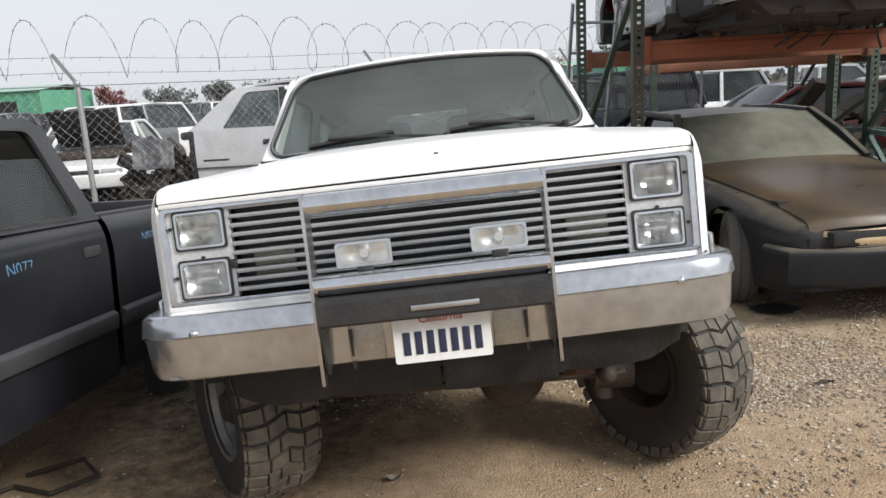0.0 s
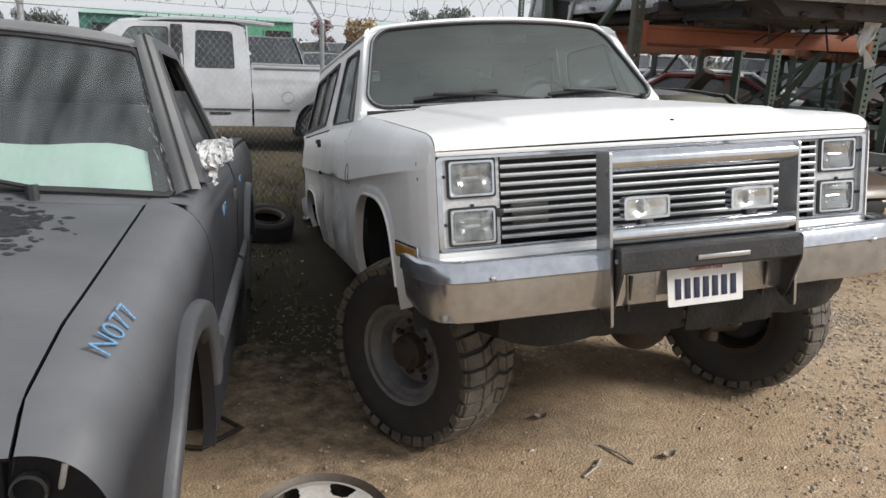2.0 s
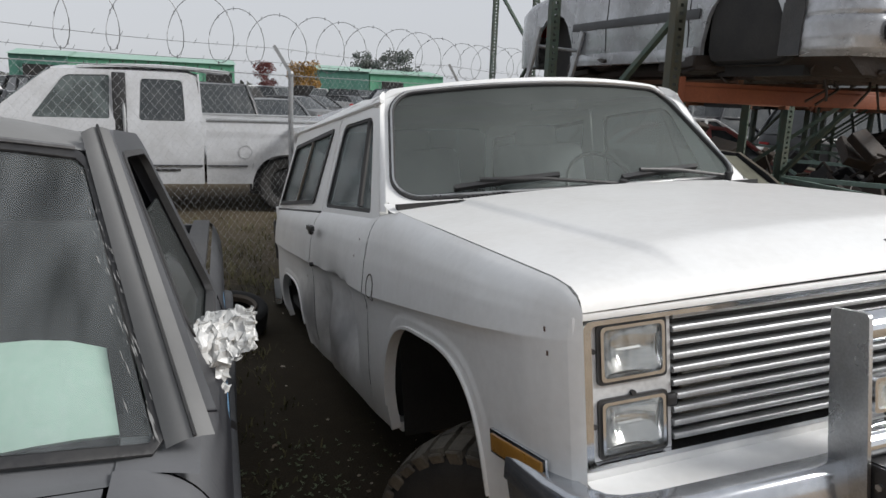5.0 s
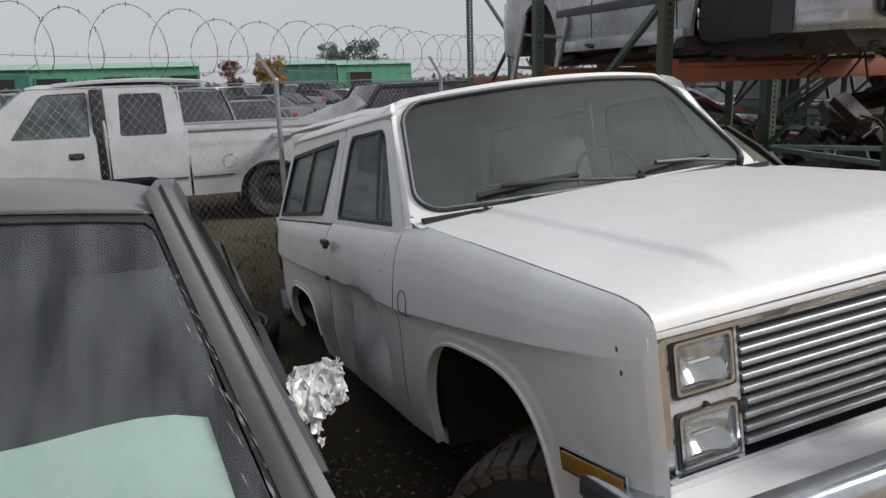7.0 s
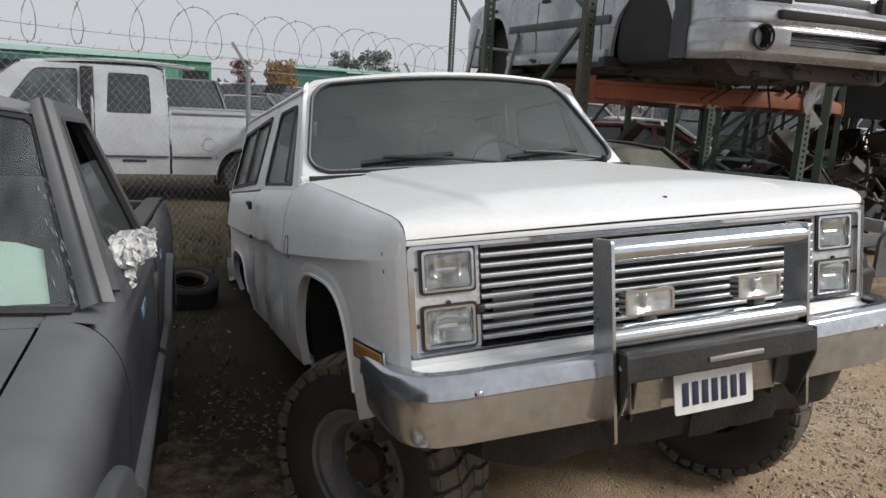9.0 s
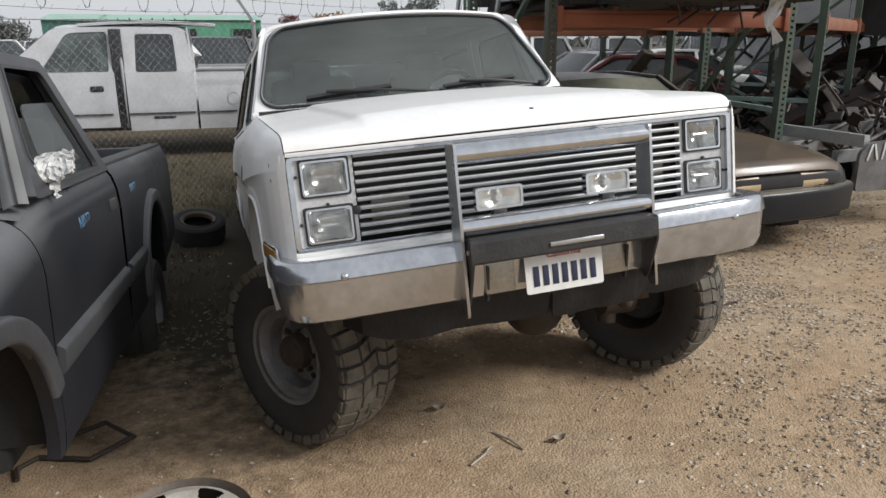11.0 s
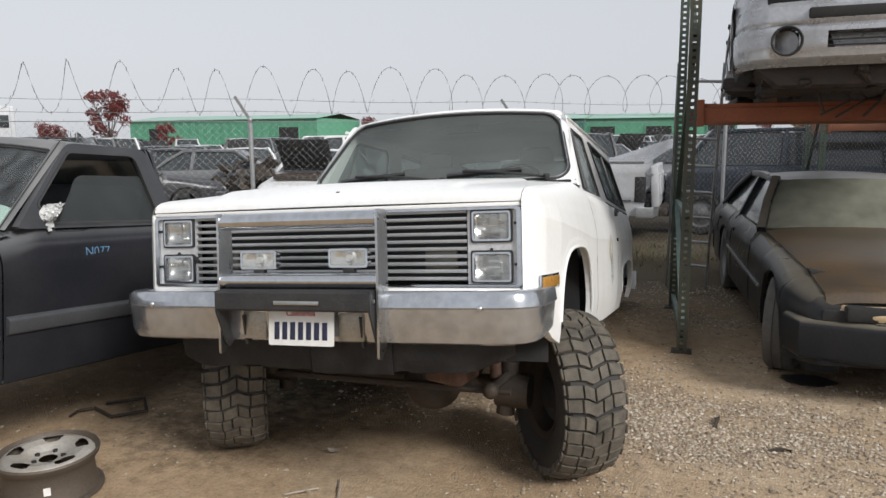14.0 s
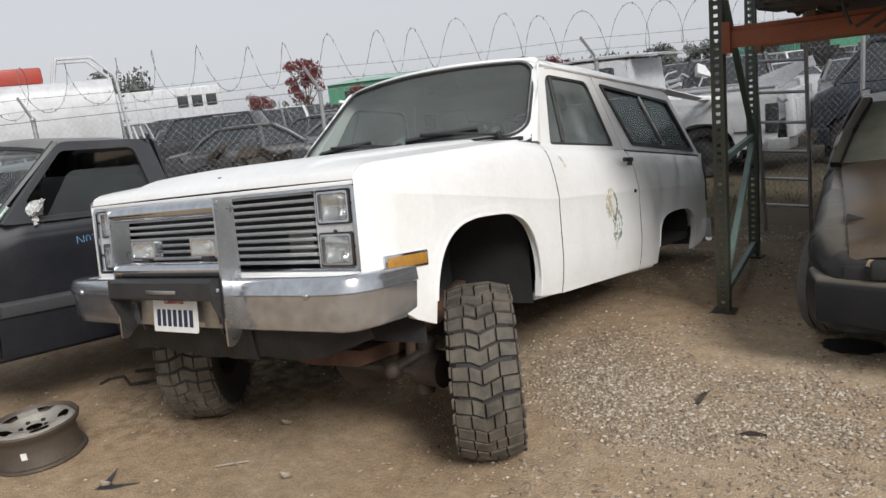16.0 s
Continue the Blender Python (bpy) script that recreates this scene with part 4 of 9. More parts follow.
# ---- chrome bumper ----
BP = [(-0.925, 0.20), (-0.925, 0.02), (-0.918, -0.05), (-0.895, -0.105), (-0.855, -0.135), (-0.78, -0.150), (-0.4, -0.165), (0, -0.170), (0.4, -0.165), (0.78, -0.150), (0.855, -0.135), (0.895, -0.105), (0.918, -0.05), (0.925, 0.02), (0.925, 0.20)]
prof = [(-0.035, 0.088), (0.010, 0.093), (0.026, 0.088), (0.034, 0.076), (0.038, 0.045), (0.040, 0.030), (0.032, 0.024), (0.022, -0.075), (0.008, -0.108), (-0.008, -0.116), (-0.02, -0.112), (-0.012, -0.08), (0.0, 0.0), (0.0, 0.07), (-0.035, 0.078)]
bm = B()
sweep(bm, [(x, y, -0.437 + 0.006 * x) for x, y in BP], prof)
bumper = part("front_bumper", bm, BUMPERCHROME, truck, "chrome front bumper with dull lower face")
for x in (-0.745, 0.745):
    bm = B()
    bmesh.ops.create_uvsphere(bm, u_segments=10, v_segments=6, radius=0.014, matrix=Matrix.Translation((x, -0.186, -0.405)))
    part("bumper_bolt", bm, CHROME, bumper)
for x in (-0.22, 0.22):
    bm = B()
    box(bm, (x, -0.192, -0.475), (0.11, 0.012, 0.13), None, 0.004)
    part("bumper_pad", bm, TANPLATE, bumper, "dull beige bumper plate")
# ---- push bar ----
for s in (-1, 1):
    poly = rounded([(-0.245, -0.022), (-0.155, -0.022), (-0.150, -0.30), (-0.150, -0.40), (-0.175, -0.56), (-0.215, -0.60), (-0.245, -0.60)], 0.012, 3)
    slab(bm := B(), poly, lambda u, v, d: (s * (0.352 + d), u, v), 0.010)
    up = part("push_bar_upright", bm, STEEL, truck, "bare steel upright plate")
for zc, h, nm in ((-0.058, 0.034, "upper"), (-0.300, 0.033, "lower")):
    bm = B()
    sweep(bm, [(-0.352, -0.205, zc), (0.352, -0.205, zc)], [(0.040 * math.cos(a), h * math.sin(a)) for a in lin(0, 2 * math.pi * 23 / 24, 24)])
    part("push_bar_rail", bm, CHROME, truck, "chrome " + nm + " rail")
bm = B()
pb = [(0.0, -0.330), (-0.080, -0.333), (-0.094, -0.345), (-0.094, -0.408), (-0.086, -0.416), (-0.078, -0.408), (-0.080, -0.348), (0.0, -0.344)]
sweep(bm, [(-0.338, -0.195, 0), (0.338, -0.195, 0)], [(-u, v) for u, v in pb])
pm_ = part("push_bumper", bm, BLACK, truck, "black steel push bumper")
for s in (-1, 1):
    slab(bm := B(), rounded([(-0.289, -0.336), (-0.165, -0.332), (-0.165, -0.545), (-0.200, -0.575), (-0.222, -0.560), (-0.289, -0.418)], 0.006, 2), lambda u, v, d: (s * (0.338 + d), u, v), 0.008)
    part("gusset", bm, BLACK, pm_)
    slab(bm := B(), [(-0.215, -0.44), (-0.165, -0.44), (-0.165, -0.56), (-0.190, -0.565)], lambda u, v, d: (s * (0.262 + d), u, v), 0.008)
    part("gusset", bm, BLACK, pm_)
    for yb in (-0.262, -0.200):
        bm = B()
        rod(bm, (s * 0.344, yb, -0.375), (s * 0.352, yb, -0.375), 0.008, 6)
        part("bolt", bm, STEEL, pm_)
bm = B()
box(bm, (0.03, -0.292, -0.382), (0.20, 0.006, 0.016), None, 0.002)
part("reflector_strip", bm, STEEL, pm_)
# number plate with plain bars
plate = base("number_plate", Matrix.Translation((0.010, -0.222, -0.484)) @ Matrix.Rotation(radians(-3), 4, "X"), "", "")
plate.parent = truck
o = rounded([(-0.147, -0.075), (0.147, -0.075), (0.147, 0.075), (-0.147, 0.075)], 0.01)
slab(bm := B(), o, lambda u, v, d: (u, d, v), 0.004)
part("sheet", bm, PLATE, plate, "white stamped metal sheet")
for i in range(7):
    bm = B()
    box(bm, (-0.108 + 0.036 * i, -0.0015, -0.016), (0.022, 0.003, 0.070), None, 0.001)
    part("lettering_bar", bm, INK, plate)
text_part("state_name", "California", 0.034, REDINK, plate, Matrix.Translation((0, -0.002, 0.044)) @ Matrix.Rotation(radians(90), 4, "X"))
# auxiliary lamps
for x in (-0.198, 0.211):
    bm = B()
    zc = -0.216 if x < 0 else -0.211
    rect = lambda w, h, r=0.012: rounded([(x - w, zc - h), (x + w, zc - h), (x + w, zc + h), (x - w, zc + h)], r)
    slab(bm, rect(0.080, 0.033), lambda u, v, d: (u, -0.176 + d, v), 0.022)
    ring(bm, rect(0.085, 0.038), rect(0.077, 0.030), lambda u, v, d: (u, -0.196 + d, v), 0.024)
    al = part("auxiliary_lamp", bm, CHROME, truck, "rectangular chrome fog lamp")
    bm = B()
    grid(bm, lin(-1, 1, 33), lin(-1, 1, 9), lambda u, v: (x + u * 0.077, -0.192 - 0.008 * (1 - u ** 4) * (1 - v ** 4) + 0.001 * math.sin(u * 40), zc + v * 0.030))
    lens = part("lens", bm, LAMPGLASS, al, "clear fluted lens")
    lens.visible_shadow = False
    bm = B()
    grid(bm, lin(-1, 1, 21), lin(-1, 1, 9), lambda u, v: (x + u * 0.077, -0.190 + 0.016 * max(0, 1 - (u * 1.3) ** 2 - (v * 0.9) ** 2), zc + v * 0.030))
    part("reflector", bm, AUXREF, al)
    bm = B()
    rod(bm, (x, -0.190, zc), (x, -0.176, zc), 0.013, 12)
    part("bulb", bm, BEZEL, al)
    bm = B()
    box(bm, (x, -0.180, zc - 0.048), (0.05, 0.03, 0.022), None, 0.004)
    rod(bm, (x, -0.180, zc - 0.085), (x, -0.180, zc - 0.03), 0.008, 8)
    part("bracket", bm, BLACK, al)
# air dam: three overlapping torn pieces
DAM = mat("scuffed_black_dam", (0.007, 0.007, 0.008), 0.5, col2=(0.024, 0.023, 0.022), scale=14, amount=0.8, bump=0.3, bscale=60, spec=0.3)
DAMLINE = [(-0.74, 0.06), (-0.69, -0.07), (-0.55, -0.110), (0.0, -0.126), (0.35, -0.118), (0.62, -0.098), (0.78, -0.03), (0.82, 0.08)]
for xa, xb, dy, dz, sd in ((-0.735, -0.01, 0.0, 0.0, 3), (0.0, 0.36, -0.010, -0.008, 8), (0.345, 0.815, -0.002, 0.006, 5)):
    bm = B()

    def dam(x, v):
        y = interp(x, DAMLINE) + dy + 0.020 * v * v + 0.006 * noise.noise(Vector((x * 6, v * 2, sd)))
        low = -0.675 + dz + 0.016 * noise.noise(Vector((x * 5, sd, 0))) + 0.007 * noise.noise(Vector((x * 21, sd, 4))) + 0.05 * max(0, (x - 0.66) / 0.15) + 0.03 * max(0, (-0.6 - x) / 0.13)
        return x, y, -0.535 + (low + 0.535) * v

    grid(bm, lin(xa, xb, max(12, int((xb - xa) / 0.016))), lin(0, 1, 8), dam, 0.006)
    part("air_dam", bm, DAM, truck, "torn black plastic air dam")
bm = B()
box(bm, (0, 0.02, -0.585), (1.10, 0.05, 0.10), None, 0.01)
part("dam_bracket", bm, DAM, truck)
# engine bay, floor, frame
bm = B()
box(bm, (0, 0.75, -0.25), (0.8, 1.2, 0.5), None, 0.05)
part("engine", bm, DARK, truck)
bm = B()
box(bm, (0, 2.9, -0.60), (1.80, 3.2, 0.06), None, 0.01)
box(bm, (0, 1.35, -0.2), (1.70, 0.03, 0.75))
part("floor_pan", bm, DARK, truck)
for s in (-1, 1):
    bm = B()
    sweep(bm, [(s * 0.42, -0.02, -0.62), (s * 0.42, 0.6, -0.58), (s * 0.42, 1.4, -0.70), (s * 0.42, 4.4, -0.68)], rounded([(-0.03, -0.07), (0.03, -0.07), (0.03, 0.07), (-0.03, 0.07)], 0.008, 2))
    part("frame_rail", bm, GREASE, truck)
bm = B()
box(bm, (0, 1.66, -0.02), (1.60, 0.36, 0.26), None, 0.06)
part("dashboard", bm, DARKGREY, truck)
for x in (-0.40, 0.40):
    bm = B()
    box(bm, (x, 2.55, 0.10), (0.56, 0.16, 0.62), Matrix.Rotation(radians(-12), 3, "X"), 0.06, 3)
    box(bm, (x, 2.30, -0.22), (0.56, 0.52, 0.16), None, 0.06, 3)
    box(bm, (x, 2.62, 0.44), (0.26, 0.09, 0.16), None, 0.04, 3)
    part("seat", bm, SEAT, truck, "grey cloth seat")
bm = B()
Ms = Matrix.Translation((0.40, 1.92, 0.16)) @ Matrix.Rotation(radians(65), 4, "X")
pts = [Ms @ Vector((0.19 * math.cos(t), 0.19 * math.sin(t), 0)) for t in lin(0, 2 * math.pi, 25)]
tube(bm, pts, 0.012, 6, (0, 1, 0.3))
rod(bm, Ms @ Vector((-0.18, 0, 0)), Ms @ Vector((0.18, 0, 0)), 0.012, 6)
rod(bm, Ms @ Vector((0, 0, 0)), Ms @ Vector((0, 0, -0.25)), 0.02, 6)
part("steering_wheel", bm, BLACK, truck)
bm = B()
box(bm, (0.08, 1.80, 0.57), (0.24, 0.02, 0.06), None, 0.01)
part("rear_view_mirror", bm, BLACK, truck)

# front axle and wheels stand level on the ground
INV = TRUCK.inverted()
STEER = 33
for s, c in ((-1, (-0.858, 2.775, 0.396)), (1, (0.86, 2.98, 0.396))):
    turn = Matrix.Rotation(radians(STEER), 4, "Z")
    flip = Matrix() if s < 0 else Matrix.Rotation(math.pi, 4, "Z")
    wheel = base("front_wheel", INV @ Matrix.Translation(c) @ turn @ flip, "", "")
    wheel.parent = truck
    lug_wheel(wheel, Matrix())
bm = B()
rod(bm, (-0.70, 2.87, 0.41), (0.70, 2.91, 0.43), 0.045, 14)
bmesh.ops.create_uvsphere(bm, u_segments=16, v_segments=10, radius=0.15, matrix=Matrix.Translation((0.22, 2.89, 0.42)))
rod(bm, (-0.66, 2.68, 0.44), (0.66, 2.72, 0.46), 0.018, 8)
for s in (-1, 1):
    rod(bm, (s * 0.60, 2.86, 0.30), (s * 0.62, 2.88, 0.56), 0.045, 14)
    rod(bm, (s * 0.56, 2.87, 0.42), (s * 0.72, 2.87, 0.42), 0.085, 16)
    rod(bm, (s * 0.62, 2.86, 0.50), (s * 0.58, 2.66, 0.48), 0.022, 8)
    bmesh.ops.create_uvsphere(bm, u_segments=10, v_segments=6, radius=0.04, matrix=Matrix.Translation((s * 0.58, 2.67, 0.475)))
axle = part("front_axle", bm, GREASE, truck, "rusty front axle with tie rod", m=INV)
for s in (-1, 1):
    bm = B()
    sweep(bm, [(s * 0.43, 2.32, 0.66), (s * 0.43, 2.6, 0.54), (s * 0.43, 2.9, 0.50), (s * 0.43, 3.2, 0.53), (s * 0.43, 3.5, 0.62)], rounded([(-0.032, -0.035), (0.032, -0.035), (0.032, 0.035), (-0.032, 0.035)], 0.006, 2))
    part("leaf_spring", bm, RUST, truck, m=INV)
    bm = B()
    rod(bm, (s * 0.56, 2.84, 0.48), (s * 0.50, 2.98, 0.92), 0.030, 12)
    rod(bm, (s * 0.54, 2.78, 0.62), (s * 0.50, 2.84, 1.0), 0.022, 12)
    part("shock_absorber", bm, RUST, truck, m=INV)
bm = B()
rod(bm, (-0.62, 5.90, 0.20), (0.60, 5.92, 0.26), 0.05, 12)
bmesh.ops.create_uvsphere(bm, u_segments=14, v_segments=8, radius=0.17, matrix=Matrix.Translation((0, 5.9, 0.22)))
rod(bm, (0.0, 5.8, 0.24), (0.1, 3.9, 0.46), 0.035, 10)
part("rear_axle", bm, GREASE, truck, m=INV)
# worn emblem and faded marks on the door and fender
rnd = random.Random(4)
TANINK = mat("worn_tan_print", (0.48, 0.42, 0.28), 0.6, col2=(0.62, 0.57, 0.45), scale=30, amount=0.9)
TEALINK = mat("worn_teal_print", (0.16, 0.27, 0.27), 0.6, col2=(0.45, 0.50, 0.48), scale=30, amount=0.9)
FADED = mat("faded_grey_marker", (0.62, 0.63, 0.63), 0.6, col2=(0.70, 0.70, 0.69), scale=40)


def stroke(bm, pts, r, keep=0.88):
    """A brushed line on the door in small flecks, patchy where the print has worn off."""
    for (y0, z0), (y1, z1) in zip(pts, pts[1:]):
        n = max(4, int(math.hypot(y1 - y0, z1 - z0) / 0.007))
        for k in lin(0, 1, n):
            if rnd.random() < keep:
                y, z = y0 + (y1 - y0) * k + rnd.gauss(0, r * 0.35), z0 + (z1 - z0) * k + rnd.gauss(0, r * 0.35)
                q = r * rnd.uniform(0.5, 1.4)
                a = rnd.random() * 3
                vs = []
                for i in range(6):
                    t = a + i * math.pi / 3
                    yy, zz = y + q * math.cos(t) * rnd.uniform(0.6, 1.2), z + q * 1.3 * math.sin(t) * rnd.uniform(0.6, 1.2)
                    vs.append(bm.verts.new((wavy_x(yy, zz) + 0.0016, yy, zz)))
                bm.faces.new(vs)


bm = B()
for k in range(5):
    stroke(bm, [(2.13 + 0.02 * k, -0.19), (2.12 + 0.024 * k, -0.26), (2.15 + 0.02 * k, -0.31)], 0.009, 0.7)
stroke(bm, [(2.16, -0.16), (2.22, -0.15), (2.26, -0.18)], 0.008, 0.7)
stroke(bm, [(1.60, 0.085), (1.615, 0.05), (1.64, 0.03), (1.645, 0.0)], 0.010, 0.6)
part("worn_emblem", bm, TANINK, door_r, "worn tan part of the door emblem", smooth=0)
bm = B()
stroke(bm, [(2.25, -0.18), (2.285, -0.22), (2.295, -0.27), (2.27, -0.31), (2.25, -0.345)], 0.010)
stroke(bm, [(2.15, -0.27), (2.18, -0.31), (2.215, -0.35), (2.235, -0.365)], 0.007)
stroke(bm, [(2.22, -0.31), (2.25, -0.34), (2.27, -0.33)], 0.009)
stroke(bm, [(2.235, -0.36), (2.225, -0.40), (2.24, -0.43), (2.265, -0.42), (2.27, -0.38)], 0.008)
stroke(bm, [(2.20, -0.42), (2.23, -0.45), (2.23, -0.50)], 0.006, 0.7)
stroke(bm, [(2.25, -0.45), (2.245, -0.52)], 0.004, 0.6)
stroke(bm, [(2.27, -0.43), (2.275, -0.47)], 0.005, 0.6)
part("worn_emblem", bm, EMBLEM, door_r, "worn dark green part of the door emblem", smooth=0)
bm = B()
stroke(bm, [(2.31, -0.29), (2.345, -0.33), (2.355, -0.38), (2.33, -0.43), (2.29, -0.45)], 0.011, 0.7)
stroke(bm, [(2.30, -0.34), (2.315, -0.39), (2.295, -0.43)], 0.008, 0.7)
part("worn_emblem", bm, TEALINK, door_r, "worn teal part of the door emblem", smooth=0)
bm = B()
for k in range(5):
    y = 0.655 + 0.045 * k
    for a, b in (((y, 0.068 - 0.03 * k / 4), (y, 0.020 - 0.03 * k / 4)), ((y + 0.022, 0.068 - 0.03 * k / 4), (y + 0.022, 0.020 - 0.03 * k / 4))):
        stroke(bm, [a, b], 0.0025, 0.9)
part("faded_marking", bm, FADED, fender_r, "faded grey marker bars", smooth=0)
# aerial cap ring on the dented side, scraped mark
bm = B()
cy, cz = 1.36, -0.13
pts = [(-side_x(cy + 0.05 * math.cos(t), cz + 0.05 * math.sin(t)) - 0.001, cy + 0.05 * math.cos(t), cz + 0.05 * math.sin(t)) for t in lin(0, 2 * math.pi, 25)]
tube(bm, pts, 0.0022, 4, (1, 0, 0))
part("filler_ring", bm, GREASE, fender_l)
for y, z in ((1.62, 0.03), (1.66, -0.04), (0.06, -0.04), (0.05, -0.09), (2.89, -0.28)):
    bm = B()
    box(bm, (-side_x(y, z) - 0.0005, y, z), (0.002, 0.006, 0.011), None, 0.0005)
    part("chipped_spot", bm, RUST, fender_l if y < 1.48 else (door_l if y < 2.7 else quarter_l))


# ---- car building ----
def shell(bm, ys, bot, top, fx, crown, rows=8, cols=9, lip=0.03):
    """Sides and top of a car's lower body in one skin: up one side, over the top, down the other."""
    prev = None
    for y in ys:
        b, t = bot(y), top(y)
        pts = [(fx(y, b) - lip, b)] + [(fx(y, b + (t - b) * k / (rows - 1)), b + (t - b) * k / (rows - 1)) for k in range(rows)]
        w = pts[-1][0]
        mid = [(w * (1 - 2 * k / (cols - 1)), t + crown(y) * (1 - (1 - 2 * k / (cols - 1)) ** 2)) for k in range(1, cols - 1)]
        loop = [bm.verts.new((-x, y, z)) for x, z in pts] + [bm.verts.new((-x, y, z)) for x, z in mid] + [bm.verts.new((x, y, z)) for x, z in reversed(pts)]
        if prev:
            for i in range(len(loop) - 1):
                bm.faces.new((prev[i], prev[i + 1], loop[i + 1], loop[i]))
        else:
            bm.faces.new(loop)
        prev = loop
    bm.faces.new(prev)
    return bm


def plain_wheel(parent, c, r=0.31, w=0.2, steer=0.0, paint=None, side=-1, flat=False, simple=False):
    """A road wheel: tyre with a shallow tread, five-spoke or plain steel disc."""
    m = Matrix.Translation(c) @ Matrix.Rotation(radians(steer), 4, "Z") @ (Matrix() if side < 0 else Matrix.Rotation(math.pi, 4, "Z"))
    bm = B()
    h = w / 2
    revolve(bm, [(-h * 0.8, r * 0.64), (-h, r * 0.76), (-h * 0.95, r * 0.93), (-h * 0.72, r * 0.99), (-h * 0.35, r), (-h * 0.33, r * 0.975), (-h * 0.27, r * 0.975), (-h * 0.25, r), (h * 0.25, r), (h * 0.27, r * 0.975), (h * 0.33, r * 0.975), (h * 0.35, r), (h * 0.72, r * 0.99), (h * 0.95, r * 0.93), (h, r * 0.76), (h * 0.8, r * 0.64)], 28)
    t = part("tyre", bm, SIDEWALL if not flat else TYREDUST, parent, m=m)
    if simple:
        return t
    bm = B()
    revolve(bm, [(-h * 0.82, r * 0.66), (-h * 0.6, r * 0.60), (-h * 0.3, r * 0.55), (-h * 0.45, r * 0.30), (-h * 0.62, r * 0.22), (-h * 0.66, 0.001)], 20)
    part("rim", bm, paint or RIM, t)
    return t


TYREDUST = mat("dusty_rubber", (0.11, 0.105, 0.10), 0.9, col2=(0.06, 0.057, 0.055), scale=8, amount=0.8, bump=0.2)


def car(name, m, label, paint, spec, category="car", group="", glass_mat=None, wheels=(1, 1, 1, 1), lid=None, ends=None, doors=True, lamps=True, steer=0.0, simple=False, bumpers=True, side_mat=None):
    """A car from its side lines; y runs from nose to tail, z up from the ground, x across."""
    glass_mat = glass_mat or DARKGLASS
    S = dict(half=0.86, nose=-0.85, tail=3.55, axle2=2.65, r=0.31, arch=0.36, sill=0.24, hood=[(-0.85, 0.55), (-0.78, 0.66), (0.45, 0.86)], belt=0.90, deck=[(3.0, 0.92), (3.5, 0.86), (3.55, 0.6)], ws=(0.45, 1.15), rear=(2.35, 3.0), roof=1.36, tuck=0.20, pillars=(1.35,), bed=None)
    S.update(spec)
    ob = base(name, m, label, category, group)
    w0 = S["half"]
    a1, a2 = arch_line(0, 2 * S["arch"], S["r"] + S["arch"] * 0.92, S["sill"], 2.2), arch_line(S["axle2"], 2 * S["arch"], S["r"] + S["arch"] * 0.92, S["sill"], 2.2)

    def bot(y):
        for a in (a1, a2):
            v = a(y)
            if v is not None:
                return v
        return S["sill"] + 0.10 * max(0, (-0.45 - y) / 0.4) * 0.5

    tops = S["hood"] + [(S["ws"][0] + 0.02, S["belt"])] + ([] if S["bed"] else [(S["rear"][1] - 0.02, S["belt"] + 0.02)]) + S["deck"]

    def top(y):
        return interp(y, tops)

    def fx(y, z):
        e = min(1.0, max(0.0, (y - S["nose"]) / 0.35)) ** 0.5
        e2 = min(1.0, max(0.0, (S["tail"] - y) / 0.30)) ** 0.5
        w = w0 * (0.80 + 0.20 * e) * (0.86 + 0.14 * e2)
        d = top(y) - z
        return w - 0.07 * max(0, 1 - d / 0.10) ** 2 - 0.03 * max(0, (0.45 - z) / 0.3) ** 2 + 0.012 * math.exp(-((z - 0.6) / 0.06) ** 2)

    at = [c + s * S["arch"] * k for c in (0, S["axle2"]) for s in (-1, 1) for k in (1.0, 0.999, 0.98, 0.93, 0.85)]
    last = S["tail"]
    ys = span(S["nose"], last, 0.09, at + [p[0] for p in tops])
    bm = B()
    shell(bm, ys, bot, top, fx, lambda y: 0.035 if y < S["ws"][0] or y > S["rear"][1] else 0.0)
    body = part("body", bm, paint, ob, smooth=45)
    for c in (0, S["axle2"]):
        for s in () if simple else (-1, 1):
            bm = B()
            box(bm, (s * (w0 - 0.27), c, S["r"] + 0.10), (0.20, 2 * S["arch"] * 0.98, S["arch"] * 1.7))
            part("wheel_house", bm, DARK, ob)
    # cabin
    wb, wr = w0 - 0.075, w0 - 0.075 - S["tuck"]
    y0, y1, y2, y3 = S["ws"][0], S["ws"][1], S["rear"][0], S["rear"][1]
    zb, zr = S["belt"] + 0.0, S["roof"]

    def P(x, y, z):
        return Vector((x, y, z))
    bm = B()
    grid(bm, lin(-1, 1, 9), lin(y1, y2, 8), lambda u, y: (u * wr, y, zr + 0.035 * (1 - u * u) - 0.03 * abs(2 * (y - y1) / (y2 - y1) - 1) ** 3), 0.02)
    part("roof", bm, paint, ob)
    for s in (-1, 1):
        for (ya, yb, nm) in ((y0, y1, "front_pillar"), (y3, y2, "rear_pillar")):
            bm = B()
            sweep(bm, [P(s * wb, ya, zb), P(s * (wb + wr) / 2 + s * 0.012, (ya + yb) / 2, (zb + zr) / 2 + 0.02), P(s * wr, yb, zr)], rounded([(-0.035, -0.03), (0.035, -0.03), (0.035, 0.03), (-0.035, 0.03)], 0.015, 2))
            part(nm, bm, paint, ob)
        bm = B()
        sweep(bm, [P(s * wr, y1, zr - 0.01), P(s * (wr + 0.015), (y1 + y2) / 2, zr + 0.01), P(s * wr, y2, zr - 0.01)], rounded([(-0.03, -0.03), (0.03, -0.03), (0.03, 0.03), (-0.03, 0.03)], 0.012, 2))
